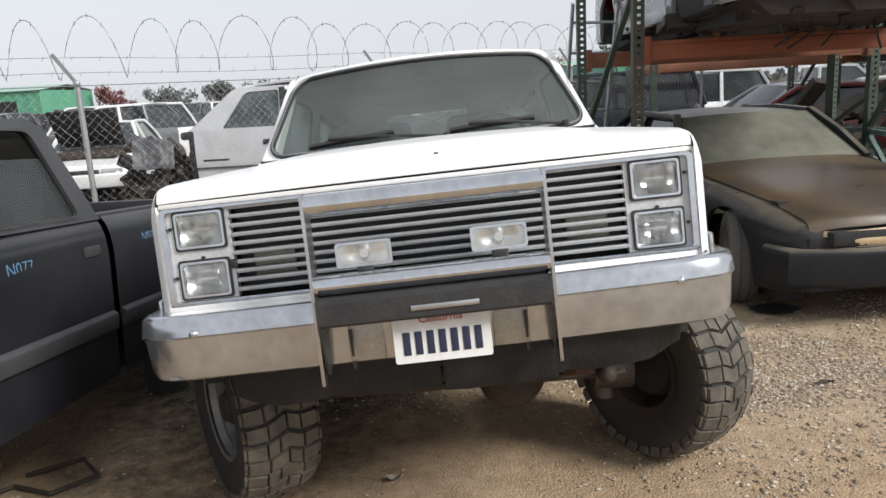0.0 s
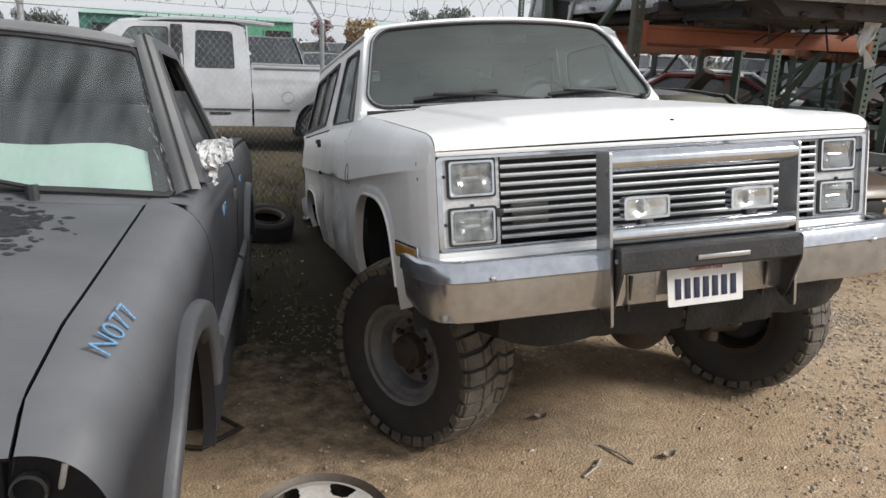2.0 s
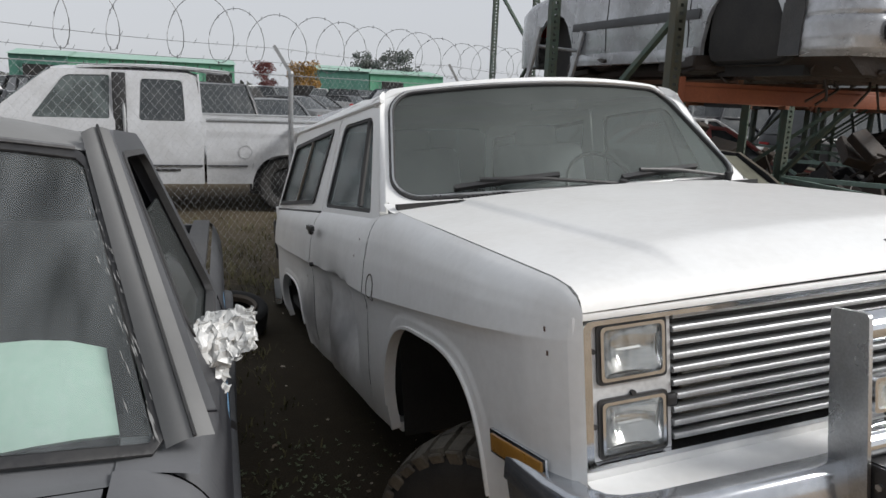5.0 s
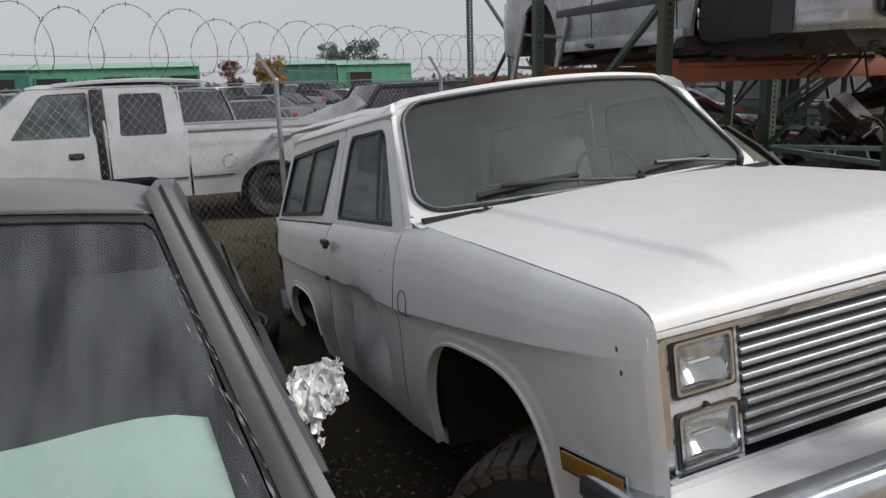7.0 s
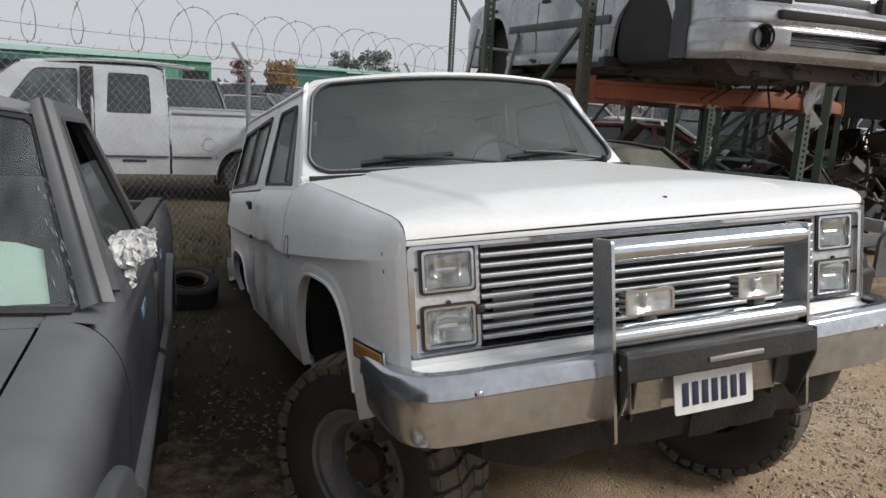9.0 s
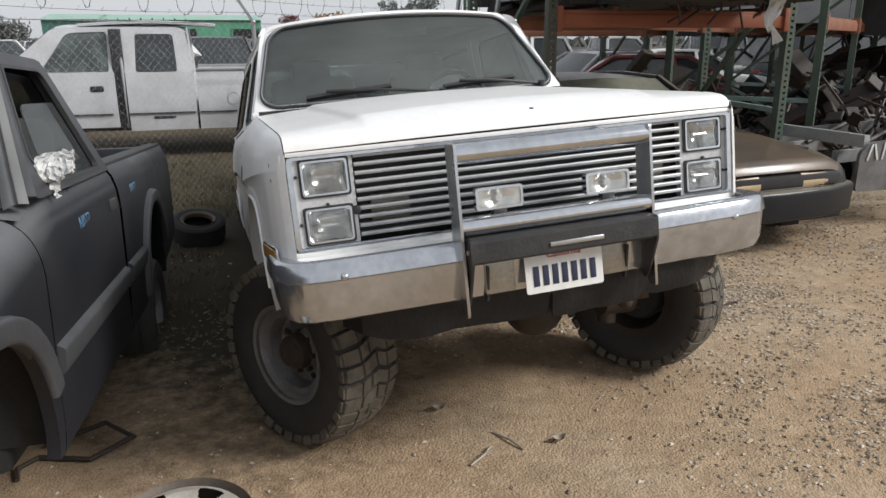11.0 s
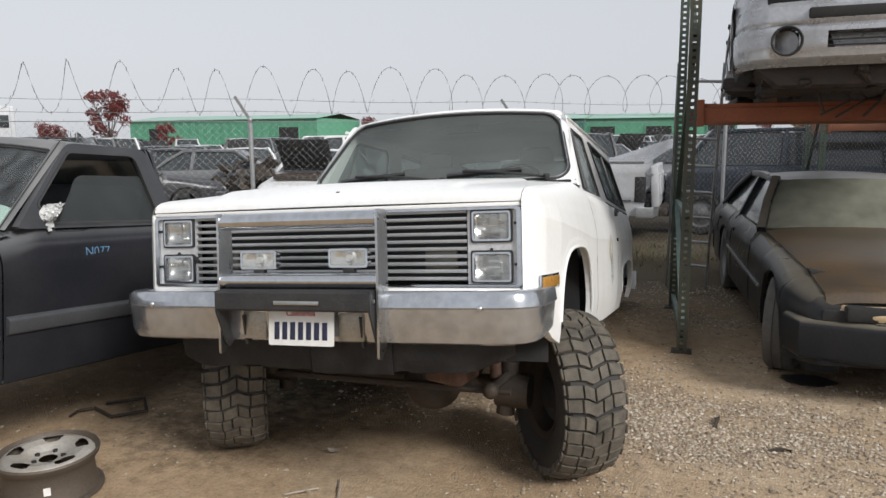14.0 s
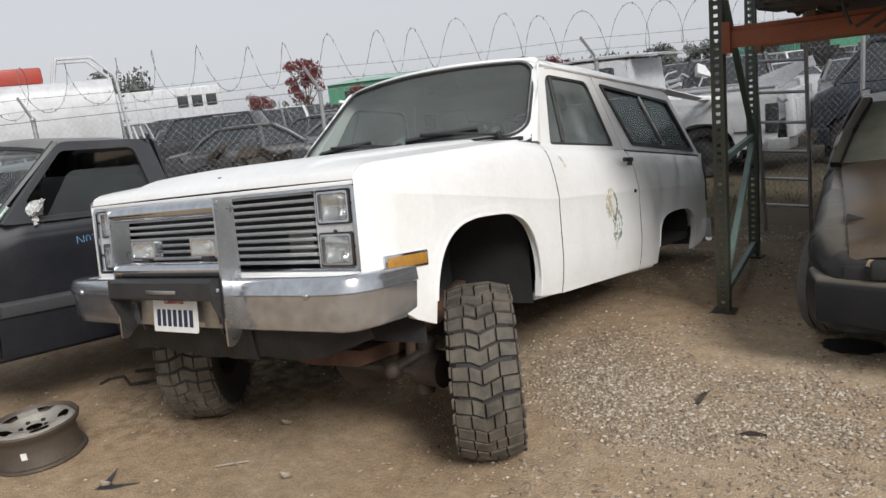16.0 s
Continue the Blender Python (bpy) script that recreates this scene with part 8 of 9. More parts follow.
# rows run along the fence direction, each one farther out
for row, (dist, sa, sb, stp) in enumerate(((17, -24, 32, 2.5), (23, -36, 38, 2.5), (29, -44, 40, 2.6), (36, -56, 34, 2.9), (47, -66, 46, 3.6))):
    s = sa
    while s < sb:
        p = FA + FD * s - FN * dist + FD * rnd.uniform(-0.2, 0.2) - FN * rnd.uniform(-0.4, 0.4)
        yaw = math.degrees(math.atan2(FN.y, FN.x)) + 90 + rnd.choice((0, 180)) + rnd.uniform(-9, 9)
        yard_car(k, p.x, p.y, yaw, 0.0, rnd.random() < 0.25)
        k += 1
        s += stp
# cars to the right, behind the racks and along the lane
for x, y, yaw in ((11.5, 15.6, 75), (15.5, 15.0, 95), (6.3, 17.0, 88), (11, 18.5, 80), (16, 19, 95), (21, 17, 85), (26, 20, 100), (14.5, 8.6, 100), (18.5, 10.0, 80), (23, 12, 95), (29, 15, 88), (36, 19, 92), (44, 24, 96)):
    yard_car(k, x, y, yaw)
    k += 1

redcar = car("wrecked_sedan", pose(7.6, 10.4, 0, 0, 0, 62), "dark red sedan with a dusty tan hood behind the racks", paint("dark_red_paint", (0.20, 0.03, 0.025), 0.4), SED, "car")
bm = B()
grid(bm, lin(-1, 1, 9), lin(-0.72, 0.40, 8), lambda u, y: (u * 0.72, y, interp(y, [(-0.78, 0.66), (0.45, 0.86)]) + 0.035 + 0.02 * (1 - u * u)), 0.01)
part("hood", bm, paint("dusty_tan_paint", (0.36, 0.31, 0.25), 0.5), redcar, "dusty tan hood")
car("wrecked_sedan", pose(5.0, 13.6, 0, 0, 0, -82), "silver sedan standing behind the racks", protos[5][3], SED, "car")
car("wrecked_wagon", pose(3.4, 16.4, 0, 0, 0, -84), "white utility wagon standing behind the racks", protos[0][3], SUV, "car")

# ---- scrap heap by the fence ----
bm = clump(B(), rnd, (-8.6, 14.6, 0.1), (0.9, 0.6, 0.8), 90, 0.45)
tagged(part("scrap_heap", bm, GREASE), "dark heap of engine parts and torn panels behind the fence", "scrap heap", kind="stuff")

# ---- far buildings ----
GREENWALL = mat("green_sheet_metal", (0.10, 0.33, 0.20), 0.6, col2=(0.085, 0.27, 0.17), scale=0.3, amount=0.6, bump=0.1, bscale=3)
TEAL = mat("teal_sheet_metal", (0.05, 0.16, 0.12), 0.6, col2=(0.04, 0.12, 0.10), scale=0.3, amount=0.6)
GREENROOF = mat("pale_green_roof", (0.30, 0.46, 0.38), 0.6, col2=(0.24, 0.38, 0.32), scale=0.3, amount=0.6)


def building(az0, az1, dist, h, mat_, label, openings, depth=18):
    """A long sheet-metal hall that faces the yard, between two bearings from the gate."""
    a, b = (Vector((dist * math.tan(radians(az0)), dist, 0)), Vector((dist * math.tan(radians(az1)), dist, 0)))
    ob = base("warehouse", Matrix.Translation(a), label, "building")
    L = b.x - a.x
    bm = B()
    xs = lin(0, L, max(8, int(L / 0.9)))
    cuts = [(L * o - 2.2, L * o + 2.2) for o in openings]
    V0 = None
    for i, x in enumerate(xs):
        y = 0.06 if i % 2 else 0.0
        v = [bm.verts.new((x, y, 0)), bm.verts.new((x, y, h))]
        if V0:
            bm.faces.new((V0[0], v[0], v[1], V0[1]))
        V0 = v
    for x in (0, L):
        v = [bm.verts.new(c) for c in ((x, 0.03, 0), (x, depth, 0), (x, depth, h), (x, 0.03, h))]
        bm.faces.new(v)
    part("wall", bm, mat_, ob, smooth=0)
    bm = B()
    v = [bm.verts.new(c) for c in ((-0.3, -0.4, h - 0.05), (L + 0.3, -0.4, h - 0.05), (L + 0.3, depth / 2, h + 1.0), (-0.3, depth / 2, h + 1.0), (L + 0.3, depth, h), (-0.3, depth, h))]
    bm.faces.new((v[0], v[1], v[2], v[3]))
    bm.faces.new((v[3], v[2], v[4], v[5]))
    part("roof", bm, GREENROOF, ob, smooth=0)
    for c0, c1 in cuts:
        bm = B()
        box(bm, ((c0 + c1) / 2, -0.04, h * 0.40), (c1 - c0, 0.12, h * 0.62))
        d = part("loading_door", bm, DARK, ob, "dark open loading door")
        bm = B()
        for x in (c0, c1):
            box(bm, (x, -0.10, h * 0.40), (0.2, 0.1, h * 0.66))
        box(bm, ((c0 + c1) / 2, -0.10, h * 0.73), (c1 - c0 + 0.2, 0.1, 0.2))
        part("door_frame", bm, mat_, d)
    return ob


building(-42.0, -28.5, 120, 5.6, GREENWALL, "long bright green sheet-metal warehouse far beyond the yard", (0.16, 0.86))
building(-7.7, 3.2, 130, 5.0, GREENWALL, "green sheet-metal warehouse with dark doors far away", (0.12, 0.5, 0.9))
building(-11.2, -7.8, 128, 5.0, TEAL, "dark teal gable hall far beyond the yard", (0.5,))
building(9.4, 13.1, 132, 5.0, TEAL, "dark teal hall far beyond the yard", ())
building(13.2, 18.8, 134, 4.8, GREENWALL, "green sheet-metal hall far away", (0.3,))


# ---- trees far off ----
def tree(x, y, h, w, leaf, label, seed):
    """Tapered trunk with limbs, and a crown of many small leaf blades in uneven clumps."""
    r = random.Random(seed)
    ob = base("tree", pose(x, y, 0), label, "tree", "trees beyond the yard")
    bm = B()
    rod(bm, (0, 0, 0), (0.05 * w, 0, h * 0.38), h * 0.03, 8, h * 0.02)
    tips = []
    for i in range(11):
        a = r.uniform(0, 6.28)
        e = Vector((math.cos(a) * w * r.uniform(0.15, 0.42), math.sin(a) * w * r.uniform(0.15, 0.42), h * r.uniform(0.30, 0.92)))
        rod(bm, (0.05 * w, 0, h * r.uniform(0.12, 0.30)), e, h * 0.012, 5, h * 0.004)
        tips.append(e)
    part("trunk", bm, BARK, ob)
    bm = B()
    for e in tips + [Vector((r.gauss(0, w * 0.2), r.gauss(0, w * 0.2), h * r.uniform(0.22, 0.95))) for _ in range(12)]:
        cr = w * r.uniform(0.10, 0.21)
        for i in range(110):
            d = Vector((r.gauss(0, 1), r.gauss(0, 1), r.gauss(0, 0.8))).normalized() * cr * r.random() ** 0.4
            p = e + d
            R = Euler((r.uniform(-3, 3), r.uniform(-3, 3), r.uniform(-3, 3))).to_matrix()
            s = w * r.uniform(0.022, 0.045)
            v = [bm.verts.new(p + R @ Vector(c) * s) for c in ((-1, 0, 0), (0, -0.5, 0.1), (1, 0, 0), (0, 0.5, 0.1))]
            bm.faces.new(v)
    part("crown", bm, leaf, ob, smooth=0)
    return ob


BARK = mat("bark", (0.09, 0.07, 0.055), 0.9, col2=(0.05, 0.04, 0.035), scale=3, bump=0.4)
LEAFRED = mat("red_leaves", (0.16, 0.035, 0.03), 0.8, col2=(0.10, 0.03, 0.03), scale=1.0)
LEAFGOLD = mat("gold_leaves", (0.34, 0.19, 0.04), 0.8, col2=(0.22, 0.13, 0.04), scale=1.0)
# distance haze is mixed into this leaf colour, so it is pale and grey
LEAFDARK = mat("hazed_green_leaves", (0.115, 0.125, 0.115), 0.8, col2=(0.16, 0.165, 0.155), scale=1.0)


def bearing(az, dist):
    return dist * math.sin(radians(az)), dist * math.cos(radians(az))


for i, (az, dist, h, w, lf, lab) in enumerate(((-43.3, 100, 8.0, 5.6, LEAFRED, "dark red autumn tree beyond the yard"), (-39.5, 140, 4.6, 4.5, LEAFRED, "small red tree beyond the yard"), (-56.2, 90, 7.6, 8.0, LEAFDARK, "dark broad tree beyond the yard"), (-52.5, 120, 5.0, 4.0, LEAFDARK, "small dark tree beyond the yard"),
                                              (-47, 130, 4.5, 5, LEAFRED, "brownish tree beyond the yard"), (5.2, 120, 5.4, 4.0, LEAFRED, "red autumn tree by the green halls"), (8.1, 118, 5.6, 6.0, LEAFGOLD, "gold autumn tree by the green halls"), (13.2, 150, 9.0, 7.5, LEAFDARK, "dark tree behind the green halls"), (15.6, 150, 9.6, 8.5, LEAFDARK, "dark tree behind the green halls"),
                                              (-13.5, 150, 5.2, 8, LEAFDARK, "dark tree beyond the yard"), (-16.5, 150, 5.4, 9, LEAFDARK, "dark tree beyond the yard"), (-20, 160, 5.0, 9, LEAFDARK, "dark tree beyond the yard"), (-24, 150, 6, 6, LEAFRED, "brownish tree beyond the yard"), (-9.5, 140, 4.8, 6, LEAFDARK, "grey bare tree beyond the yard"), (-69, 95, 9.0, 9, LEAFDARK, "dark broad tree beyond the yard"), (30, 160, 8, 9, LEAFDARK, "dark tree beyond the yard"), (45, 160, 7, 9, LEAFDARK, "dark tree beyond the yard"))):
    x, y = bearing(az, dist)
    tree(x, y, h, w, lf, lab, 100 + i)

# far belt of hedges and low roofs on the skyline
bm = B()
r = random.Random(5)
for i in range(2600):
    az = r.uniform(-85, 75)
    d = r.uniform(170, 190)
    x, y = bearing(az, d)
    hh = 2.2 + 2.2 * noise.noise(Vector((az * 0.25, 0, 0))) + 1.2 * noise.noise(Vector((az * 1.3, 4, 0)))
    z = r.uniform(0, max(1.2, hh))
    R = Euler((r.uniform(-3, 3), r.uniform(-3, 3), r.uniform(-3, 3))).to_matrix()
    s = r.uniform(0.5, 1.3)
    bm.faces.new([bm.verts.new(Vector((x, y, z)) + R @ Vector(c) * s) for c in ((-1, 0, 0), (0, -0.7, 0.2), (1, 0, 0), (0, 0.7, 0.2))])
tagged(part("far_hedge", bm, LEAFDARK, smooth=0), "far belt of dark trees and hedges on the skyline", "trees", kind="stuff")

# ---- white box trailer and tank truck at the far left ----
def trailer(m, L, h, label, win):
    ob = base("box_trailer", m, label, "trailer")
    bm = B()
    box(bm, (0, 0, 0.9 + h / 2), (2.5, L, h), None, 0.08, 3)
    part("body", bm, WHITE2, ob)
    for i in range(win):
        bm = B()
        box(bm, (1.26, L / 2 - 0.8 - 1.1 * i, 0.9 + h * 0.66), (0.03, 0.8, h * 0.28), None, 0.02)
        part("window", bm, DARKGLASS, ob)
    for y in (-L * 0.3, L * 0.22, L * 0.34):
        for s in (-1, 1):
            plain_wheel(ob, (s * 1.1, y, 0.48), 0.48, 0.28, 0, None, s)
    bm = B()
    for y in lin(-L / 2 + 0.3, L / 2 - 0.3, 12):
        box(bm, (1.252, y, 0.9 + h / 2), (0.02, 0.04, h * 0.94))
    part("rib", bm, GALV, ob)
    return ob


x, y = bearing(-54.4, 62)
trailer(pose(x, y, 0, 0, 0, -128 + 90), 12.0, 3.3, "long white box trailer with dark windows", 3)
tank = base("tank_truck", pose(-15.5, 9.0, 0, 0, 0, -25), "old white tank truck with a red hatch box and ladder", "truck")
bm = B()
sweep(bm, [(0, -2.6, 2.0), (0, 2.2, 2.0)], rounded([(-1.05, -0.82), (1.05, -0.82), (1.15, 0.0), (1.0, 0.82), (-1.0, 0.82), (-1.15, 0.0)], 0.3, 5))
part("tank_body", bm, WHITE2, tank)
bm = B()
box(bm, (0, -0.3, 3.0), (1.5, 2.2, 0.36), None, 0.05)
part("hatch_box", bm, paint("red_paint", (0.40, 0.05, 0.03), 0.5), tank, "red hatch box")
for s in (-1, 1):
    bm = B()
    tube(bm, [(s * 0.5, 1.0, 2.75), (s * 0.5, 1.15, 3.35), (s * 0.5, 1.9, 3.35), (s * 0.5, 2.35, 2.9), (s * 0.5, 2.5, 0.8)], 0.035, 6, (1, 0, 0))
    part("hand_rail", bm, WHITE2, tank)
for i in range(7):
    bm = B()
    rod(bm, (-0.5, 2.5, 0.9 + 0.3 * i), (0.5, 2.5, 0.9 + 0.3 * i), 0.025, 6)
    part("ladder_rung", bm, GALV, tank)
for y in (-2.0, 1.0, 1.9):
    for s in (-1, 1):
        plain_wheel(tank, (s * 0.95, y, 0.48), 0.48, 0.28, 0, None, s)
bm = B()
box(bm, (0, -0.2, 0.75), (1.0, 5.0, 0.3), None, 0.02)
part("chassis", bm, GREASE, tank)

# more heaps of torn parts between the rows and under the racks
for i, (x, y, sx, sy, h, n, mt, lab) in enumerate(((-9.5, 10.5, 1.4, 0.8, 0.8, 60, GREASE, "dark heap of bent panels and wire"), (-11.8, 12.6, 1.8, 0.8, 0.9, 60, PLASTIC, "black heap of bumpers and trim"), (-3.9, 16.0, 1.6, 0.8, 0.8, 60, GREASE, "dark heap of engine parts"), (4.9, 8.6, 1.0, 0.8, 0.9, 70, GREASE, "dark heap of car parts under the rack"), (7.4, 8.9, 1.2, 0.7, 0.8, 70, PLASTIC, "black heap of trim under the rack"), (10.4, 7.6, 1.4, 0.8, 0.8, 70, GREASE, "dark heap of axles and wire"), (3.0, 9.3, 0.9, 0.5, 0.6, 50, RUST, "rusty heap of brackets behind the rack"), (13.6, 8.0, 1.4, 0.8, 0.8, 60, SILVER, "grey heap of bent panels"), (8.4, 8.2, 0.9, 0.7, 1.3, 110, OILY, "black heap of engines and gearboxes"), (10.6, 9.6, 0.9, 0.7, 1.0, 70, TAN, "pale heap of trim and seat foam"), (6.4, 7.4, 0.8, 0.6, 0.9, 80, OILY, "black heap of axles and hoses"))):
    bm = clump(B(), rnd, (x, y, 0.08), (sx, sy, h), n, 0.5)
    tagged(part("scrap_heap", bm, mt), lab, "scrap heap", kind="stuff")

# ---- dry weeds along the fence and between the trucks ----
WEED = mat("dry_weeds", (0.10, 0.10, 0.045), 0.9, col2=(0.17, 0.14, 0.075), scale=2.0, amount=0.8)
bm = B()
r = random.Random(31)
for i in range(1500):
    if r.random() < 0.6:
        s = r.uniform(-7, 9)
        p = FA + FD * s + FN * r.gauss(-0.4, 0.6)
    else:
        p = Vector((r.uniform(-1.6, -0.9), r.uniform(4.0, 8.4), 0)) if r.random() < 0.3 else Vector((r.uniform(-5, 1), r.uniform(8.5, 10.8), 0))
    if 1.0 < p.x < 3.6 and p.y < 9.0 or (-1.1 < p.x < 1.0 and p.y < 6.9):
        continue
    for k2 in range(r.randint(3, 7)):
        a, h, w2 = r.uniform(0, 6.28), r.uniform(0.03, 0.10) * (0.5 if p.y < 7 else 1), r.uniform(0.003, 0.007)
        q = p + Vector((r.gauss(0, 0.04), r.gauss(0, 0.04), 0))
        d = Vector((math.cos(a), math.sin(a), 0))
        n2 = Vector((-d.y, d.x, 0)) * w2
        v = [bm.verts.new(q - n2), bm.verts.new(q + n2), bm.verts.new(q + d * h * 0.35 + n2 * 0.6 + Vector((0, 0, h * 0.7))), bm.verts.new(q + d * h * 0.35 - n2 * 0.6 + Vector((0, 0, h * 0.7))), bm.verts.new(q + d * h * 0.8 + Vector((0, 0, h)))]
        bm.faces.new((v[0], v[1], v[2], v[3]))
        bm.faces.new((v[3], v[2], v[4]))
tagged(part("weeds", bm, WEED, smooth=0), "dry weeds growing along the fence", "weeds", kind="stuff")
LEAFWEED = mat("grey_green_leaves", (0.10, 0.13, 0.06), 0.6, col2=(0.22, 0.24, 0.15), scale=25, amount=0.9)
# low leafy weeds in the dirt between the two trucks
bm = B()
r = random.Random(77)
for i in range(150):
    x, y = r.gauss(-1.2, 0.22), r.gauss(3.95, 0.33)
    if not -1.65 < x < -0.8:
        continue
    c = Vector((x, y, ground_z(x, y) + 0.004))
    for k2 in range(r.randint(3, 6)):
        a, L = r.uniform(0, 6.28), r.uniform(0.008, 0.021)
        d = Vector((math.cos(a), math.sin(a), r.uniform(0.2, 1.0))) * L
        n2 = Vector((-math.sin(a), math.cos(a), 0)) * L * 0.28
        v = [bm.verts.new(c), bm.verts.new(c + d * 0.55 + n2), bm.verts.new(c + d - Vector((0, 0, 0.2 * L))), bm.verts.new(c + d * 0.55 - n2)]
        bm.faces.new(v)
tagged(part("low_weeds", bm, LEAFWEED, smooth=0), "small grey-green leafy weeds sprouting from dark soil", "weeds", kind="stuff")


# ---- loose things on the ground ----
def steel_wheel(m, label):
    """A loose pressed-steel wheel lying flat, five windows in its disc."""
    ob = base("loose_wheel", m, label, "wheel")
    bm = B()
    revolve(bm, [(0.0, 0.200), (0.008, 0.208), (0.018, 0.205), (0.02, 0.190), (0.06, 0.178), (0.11, 0.176), (0.135, 0.186), (0.145, 0.198), (0.162, 0.203), (0.170, 0.198), (0.163, 0.190), (0.150, 0.182)], 48, "z")
    part("barrel", bm, RUSTWHEEL, ob, "dark rusty wheel barrel")
    bm = B()
    segs, V = 200, {}
    radii = lin(0.182, 0.036, 46)

    def dz(rr):
        return interp(rr, [(0.036, 0.135), (0.066, 0.140), (0.10, 0.158), (0.14, 0.168), (0.170, 0.162), (0.182, 0.150)])
    for i in range(segs):
        a = 2 * math.pi * i / segs
        for j, rr in enumerate(radii):
            V[i, j] = bm.verts.new((rr * math.cos(a), rr * math.sin(a), dz(rr)))
    for i in range(segs):
        for j in range(len(radii) - 1):
            da = ((i + 0.5) % 40 - 20) * 2 * math.pi / segs
            dr = (radii[j] + radii[j + 1]) / 2 - 0.131
            if (abs(da) / (0.27 + 2.5 * dr)) ** 4 + (abs(dr) / 0.025) ** 4 < 1:
                continue
            bm.faces.new((V[i, j], V[(i + 1) % segs, j], V[(i + 1) % segs, j + 1], V[i, j + 1]))
    bmesh.ops.solidify(bm, geom=bm.faces[:], thickness=0.006)
    part("disc", bm, WHEELSILVER, ob, "dull silver wheel disc")
    for i in range(5):
        bm = B()
        a = 2 * math.pi * i / 5 + 0.3
        rod(bm, (0.058 * math.cos(a), 0.058 * math.sin(a), 0.130), (0.058 * math.cos(a), 0.058 * math.sin(a), 0.146), 0.010, 10)
        part("stud_hole", bm, BLACK, ob)
    bm = B()
    a = -1.15
    box(bm, (0.179 * math.cos(a), 0.179 * math.sin(a), 0.075), (0.004, 0.026, 0.03), Matrix.Rotation(a, 3, "Z"))
    part("sticker", bm, PLATE, ob, "white paper sticker")
    return ob


WHEELSILVER = mat("tarnished_wheel_silver", (0.60, 0.57, 0.52), 0.45, 0.5, col2=(0.36, 0.31, 0.25), scale=10, amount=0.8, bump=0.12, bscale=90)
RUSTWHEEL = mat("dull_wheel_barrel", (0.085, 0.072, 0.06), 0.6, 0.4, col2=(0.13, 0.10, 0.075), scale=9, amount=0.8, bump=0.2)
steel_wheel(pose(-1.36, 2.00, 0.0, 2, 0, 20) @ Matrix.Diagonal((1.1, 1.1, 1.2, 1)), "silver five-hole wheel lying on its side in the dirt")


def loose_tyre(m, label):
    ob = base("loose_tyre", m, label, "tyre")
    bm = B()
    h = 0.10
    revolve(bm, [(-h * 0.8, 0.20), (-h, 0.25), (-h * 0.95, 0.30), (-h * 0.72, 0.325), (h * 0.72, 0.325), (h * 0.95, 0.30), (h, 0.25), (h * 0.8, 0.20), (h * 0.6, 0.22), (0, 0.28), (-h * 0.6, 0.22), (-h * 0.8, 0.20)], 40, "z", (0, 0, h))
    part("tyre_body", bm, DARK, ob)
    bm = B()
    revolve(bm, [(h * 0.5, 0.17), (h * 0.85, 0.178), (h * 1.0, 0.205), (h * 0.94, 0.212), (h * 0.8, 0.186), (h * 0.45, 0.178), (h * 0.5, 0.17)], 40, "z", (0, 0, h))
    part("rim_lip", bm, RUSTWHEEL, ob)
    return ob


loose_tyre(pose(-1.38, 6.20, 0.035, 14, 4, 0) @ Matrix.Diagonal((0.68, 0.68, 0.9, 1)), "small black tyre on a rim lying in the dirt")

# bent bracket
bm = B()
tube(bm, [(-1.95, 2.95, 0.02), (-1.72, 3.02, 0.05), (-1.60, 2.90, 0.03), (-1.75, 2.78, 0.02), (-1.95, 2.86, 0.02)], 0.010, 6)
tube(bm, [(-1.95, 2.86, 0.02), (-2.02, 2.80, 0.015), (-2.0, 2.72, 0.012)], 0.009, 6)
tagged(part("bent_bracket", bm, GREASE), "bent dark wire bracket lying on the dirt", "bracket")
# oil stain by the sedan
bm = B()
r = random.Random(6)
cx, cy = 2.18, 4.76
vs = [bm.verts.new((cx + (0.15 + 0.04 * r.random()) * math.cos(t), cy + (0.10 + 0.04 * r.random()) * math.sin(t), ground_z(cx, cy) + 0.012)) for t in lin(0, 6.1, 26)]
bm.faces.new(vs)
tagged(part("oil_stain", bm, BLACK), "black oil stain soaked into the gravel", "stain")
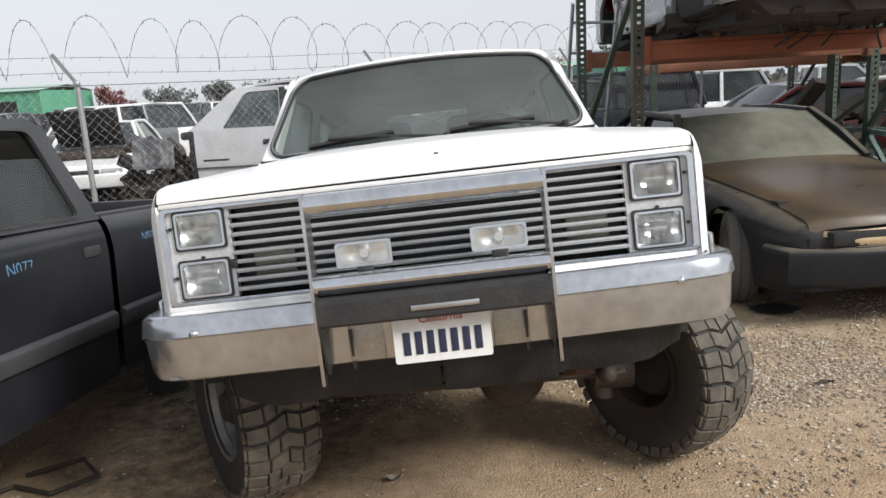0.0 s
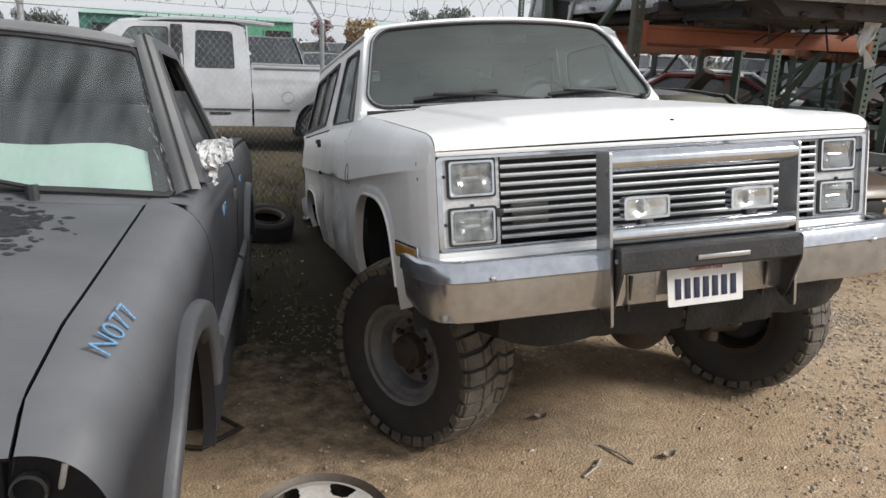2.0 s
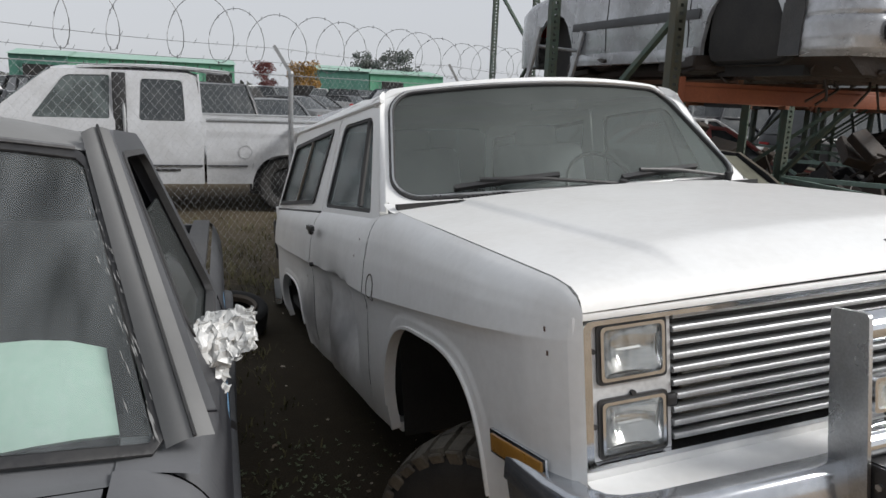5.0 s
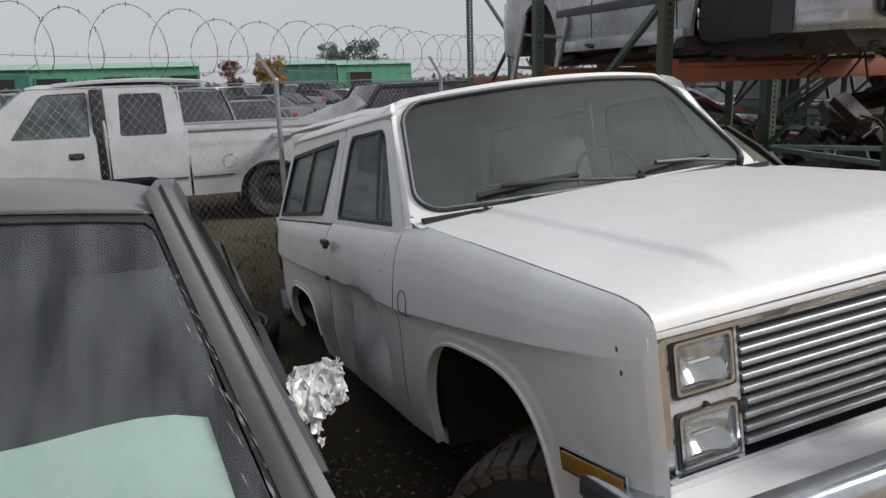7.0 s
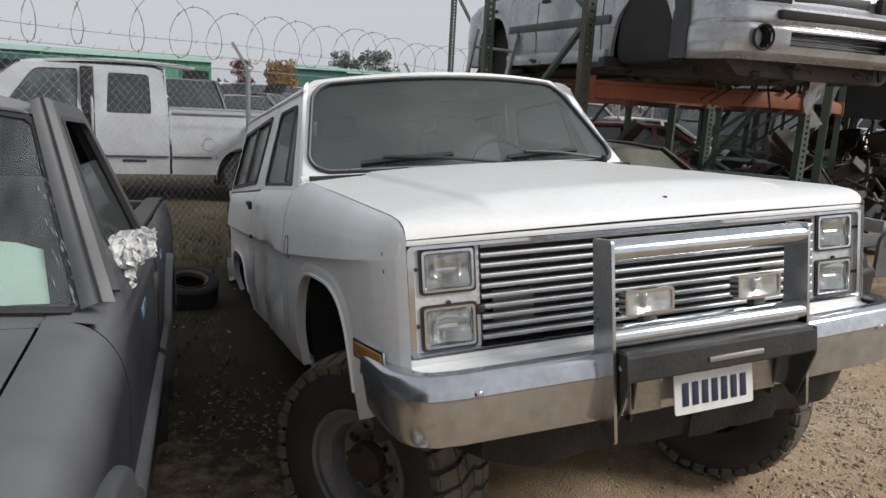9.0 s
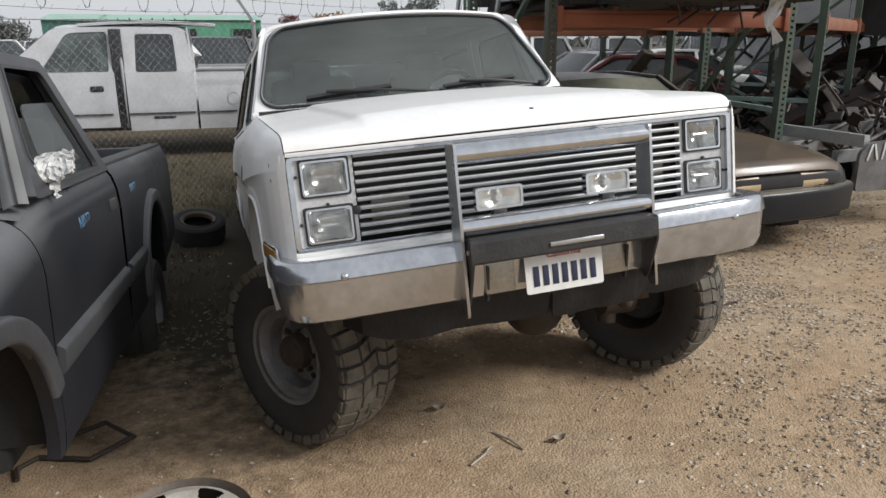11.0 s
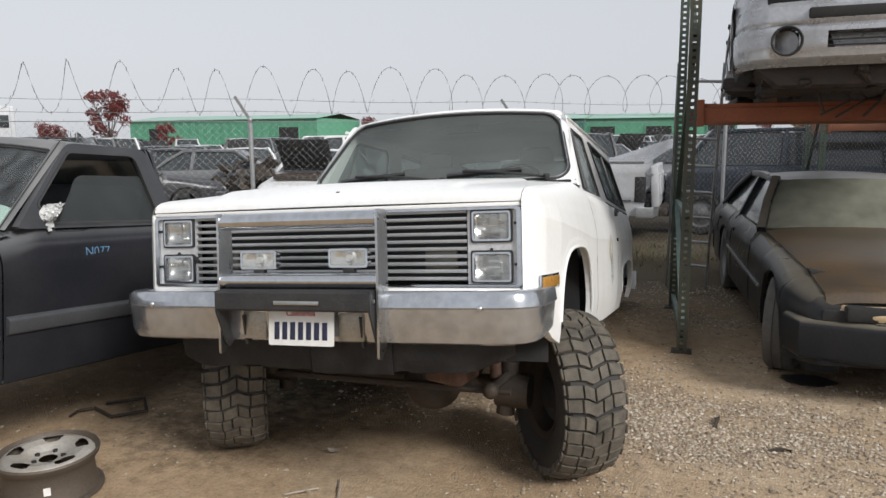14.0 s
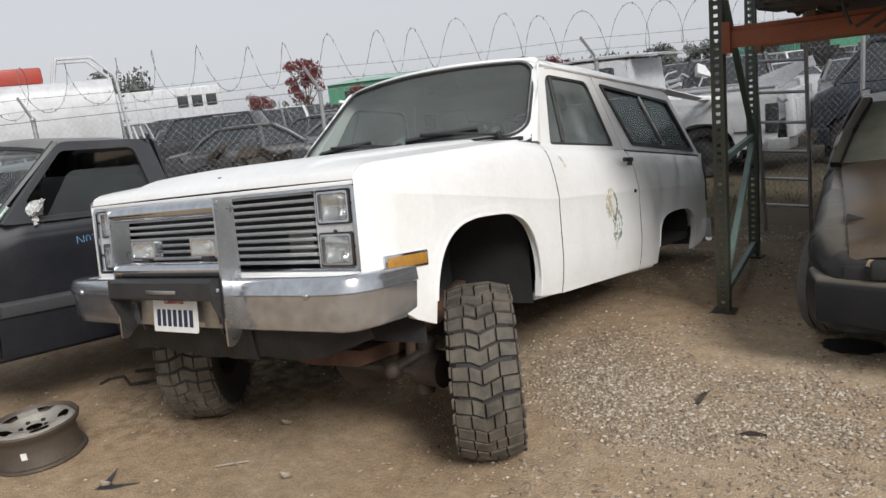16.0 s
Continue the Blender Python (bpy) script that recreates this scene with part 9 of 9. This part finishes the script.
# dry leaves, twigs and flat scraps
for i, (x, y, L, mt, nm, lab) in enumerate(((-0.30, 2.30, 0.16, TAN, "twig", "pale dry twig on the dirt"), (-0.05, 2.35, 0.18, TAN, "twig", "pale dry twig on the dirt"), (1.95, 3.55, 0.12, GREASE, "scrap_strip", "dark strip of scrap on the gravel"), (1.6, 3.9, 0.14, GREASE, "scrap_strip", "dark strip of scrap on the gravel"), (3.2, 2.9, 0.2, GREASE, "scrap_strip", "dark strip of scrap on the gravel"), (4.2, 4.4, 0.3, PLASTIC, "scrap_strip", "black strip of trim on the gravel"), (4.6, 3.9, 0.25, GREASE, "scrap_strip", "dark strip of scrap on the gravel"))):
    bm = B()
    a = 0.7 + i * 1.3
    d = Vector((math.cos(a), math.sin(a), 0)) * L
    z = ground_z(x, y)
    if nm == "twig":
        tube(bm, [Vector((x, y, z + 0.006)), Vector((x, y, z + 0.016)) + d * 0.5 + Vector((0.01, -0.012, 0)), Vector((x, y, z + 0.008)) + d], 0.006, 5)
        tube(bm, [Vector((x, y, z + 0.014)) + d * 0.5, Vector((x, y, z + 0.02)) + d * 0.7 + Vector((0.03, -0.03, 0))], 0.004, 4)
    else:
        grid(bm, lin(0, 1, 6), lin(-1, 1, 3), lambda u, v: Vector((x, y, z + 0.012 + 0.012 * math.sin(u * 5 + v))) + d * u + Vector((-d.y, d.x, 0)) * v * (0.07 + 0.03 * math.sin(u * 7)), 0.004)
    tagged(part(nm, bm, mt), lab, nm.replace("_", " "))
leaf = [(0.12, 2.37), (-0.65, 1.94), (1.72, 2.2), (-0.29, 2.77), (2.2, 2.6)]
for x, y in leaf:
    bm = B()
    z = ground_z(x, y)
    grid(bm, lin(-1, 1, 7), lin(-1, 1, 5), lambda u, v: (x + 0.035 * u, y + 0.022 * v * (1 - u * u) + 0.004 * u, z + 0.010 + 0.014 * u * u + 0.01 * v * v))
    tagged(part("dry_leaf", bm, TAN), "pale curled dry leaf on the dirt", "leaf")

shard = base("plastic_shard", pose(-0.66, 1.93, 0.004, 0, 0, 25), "torn blue-grey plastic shard lying on the dirt", "scrap plastic")
bm = B()
slab(bm, [(-0.03, -0.02), (0.05, -0.015), (0.17, 0.035), (0.05, 0.02), (0.015, 0.035), (0.0, 0.13), (-0.02, 0.03)], lambda u, v, d: (u, v, 0.004 + 0.25 * max(0, v - 0.03) + d), 0.003)
part("sheet", bm, FLARE, shard)

# ---- loose stones ----
def stone_material():
    m, n, l, b = nodes("loose_stones")
    geo = n.new("ShaderNodeNewGeometry")
    r = n.new("ShaderNodeValToRGB")
    e = r.color_ramp.elements
    e[0].position, e[0].color = 0.0, (0.17, 0.130, 0.092, 1)
    e[1].position, e[1].color = 1.0, (0.56, 0.495, 0.405, 1)
    k = r.color_ramp.elements.new(0.6)
    k.color = (0.34, 0.275, 0.205, 1)
    l.new(geo.outputs["Random Per Island"], r.inputs["Fac"])
    l.new(r.outputs["Color"], b.inputs["Base Color"])
    b.inputs["Roughness"].default_value = 0.9
    nz = n.new("ShaderNodeTexNoise")
    nz.inputs["Scale"].default_value = 300
    bp = n.new("ShaderNodeBump")
    bp.inputs["Strength"].default_value = 0.3
    bp.inputs["Distance"].default_value = 0.002
    l.new(nz.outputs["Fac"], bp.inputs["Height"])
    l.new(bp.outputs["Normal"], b.inputs["Normal"])
    return m


def stones(count, seed, lo, hi, patches=None):
    g = np.random.default_rng(seed)
    ico = np.array([(0, 0, 1), (0.9, 0, 0.2), (0.28, 0.85, 0.25), (-0.72, 0.53, 0.18), (-0.72, -0.53, 0.22), (0.28, -0.85, 0.2), (0, 0, -0.5)])
    tri = np.array([(0, 1, 2), (0, 2, 3), (0, 3, 4), (0, 4, 5), (0, 5, 1), (6, 2, 1), (6, 3, 2), (6, 4, 3), (6, 5, 4), (6, 1, 5)])
    P = g.uniform((-4.4, -0.8), (6.4, 8.0), (count * 7, 2))
    den = 0.12 + 0.88 * np.clip((P[:, 0] - 0.2) / 1.4, 0, 1)
    den *= np.clip((6.4 - P[:, 0]) / 1.6, 0, 1) * np.clip((P[:, 0] + 4.4) / 1.2, 0, 1) * np.clip((P[:, 1] + 0.8) / 1.6, 0, 1)
    den *= 0.50 + 0.50 * np.sin(P[:, 0] * 2.3 + 1.7 * np.sin(P[:, 1] * 1.9)) * np.sin(P[:, 1] * 2.9 + 1.3 * np.sin(P[:, 0] * 1.1))
    den *= np.clip(0.75 + 1.5 * np.sin(P[:, 0] * 4.1 + 2.3 * np.sin(P[:, 1] * 3.3 + 0.8)) * np.sin(P[:, 1] * 4.7 + 1.9 * np.sin(P[:, 0] * 2.7)), 0.12, 1)
    den *= np.where((np.abs(P[:, 0] + 1.22) < 0.75) & (P[:, 1] > 3.2), 0.12, 1.0)
    P = P[g.random(len(P)) < den][:count]
    if patches:
        P = np.concatenate([g.normal((cx, cy), (sx, sy), (int(count * sh), 2)) for cx, cy, sx, sy, sh in patches])
        P = P[~((np.abs(P[:, 0] - 0.86) < 0.22) & (np.abs(P[:, 1] - 2.98) < 0.36))]
    n = len(P)
    s = lo + (hi - lo) * g.random(n) ** 2.6
    a = g.random(n) * 6.283
    sc = s[:, None] * np.stack((g.uniform(0.7, 1.3, n), g.uniform(0.7, 1.3, n), g.uniform(0.35, 0.8, n)), 1)
    V = ico[None] * g.uniform(0.6, 1.35, (n, 7, 1)) * sc[:, None, :]
    c, sn = np.cos(a)[:, None], np.sin(a)[:, None]
    X, Y = c * V[:, :, 0] - sn * V[:, :, 1], sn * V[:, :, 0] + c * V[:, :, 1]
    z = np.array([ground_z(x, y) for x, y in P])
    V = np.stack((X + P[:, :1], Y + P[:, 1:], V[:, :, 2] + (z + s * 0.15)[:, None]), 2).reshape(-1, 3)
    Fc = (tri[None] + 7 * np.arange(n)[:, None, None]).reshape(-1, 3)
    me = bpy.data.meshes.new("gravel")
    me.from_pydata(V.tolist(), [], Fc.tolist())
    me.materials.append(stone_material())
    return new("gravel", me)


tagged(stones(62000, 5, 0.0025, 0.0145), "loose grey and tan gravel stones on the dirt", "gravel", kind="stuff")
tagged(stones(17000, 9, 0.0035, 0.0145, ((1.20, 3.72, 0.30, 0.22, 0.30), (0.95, 4.20, 0.30, 0.32, 0.26), (1.50, 3.42, 0.20, 0.12, 0.10), (2.10, 3.72, 0.22, 0.10, 0.10), (1.85, 4.10, 0.40, 0.10, 0.12), (0.0, 3.75, 0.35, 0.22, 0.12))), "pale coarse gravel raked into patches on the dirt", "gravel", kind="stuff")
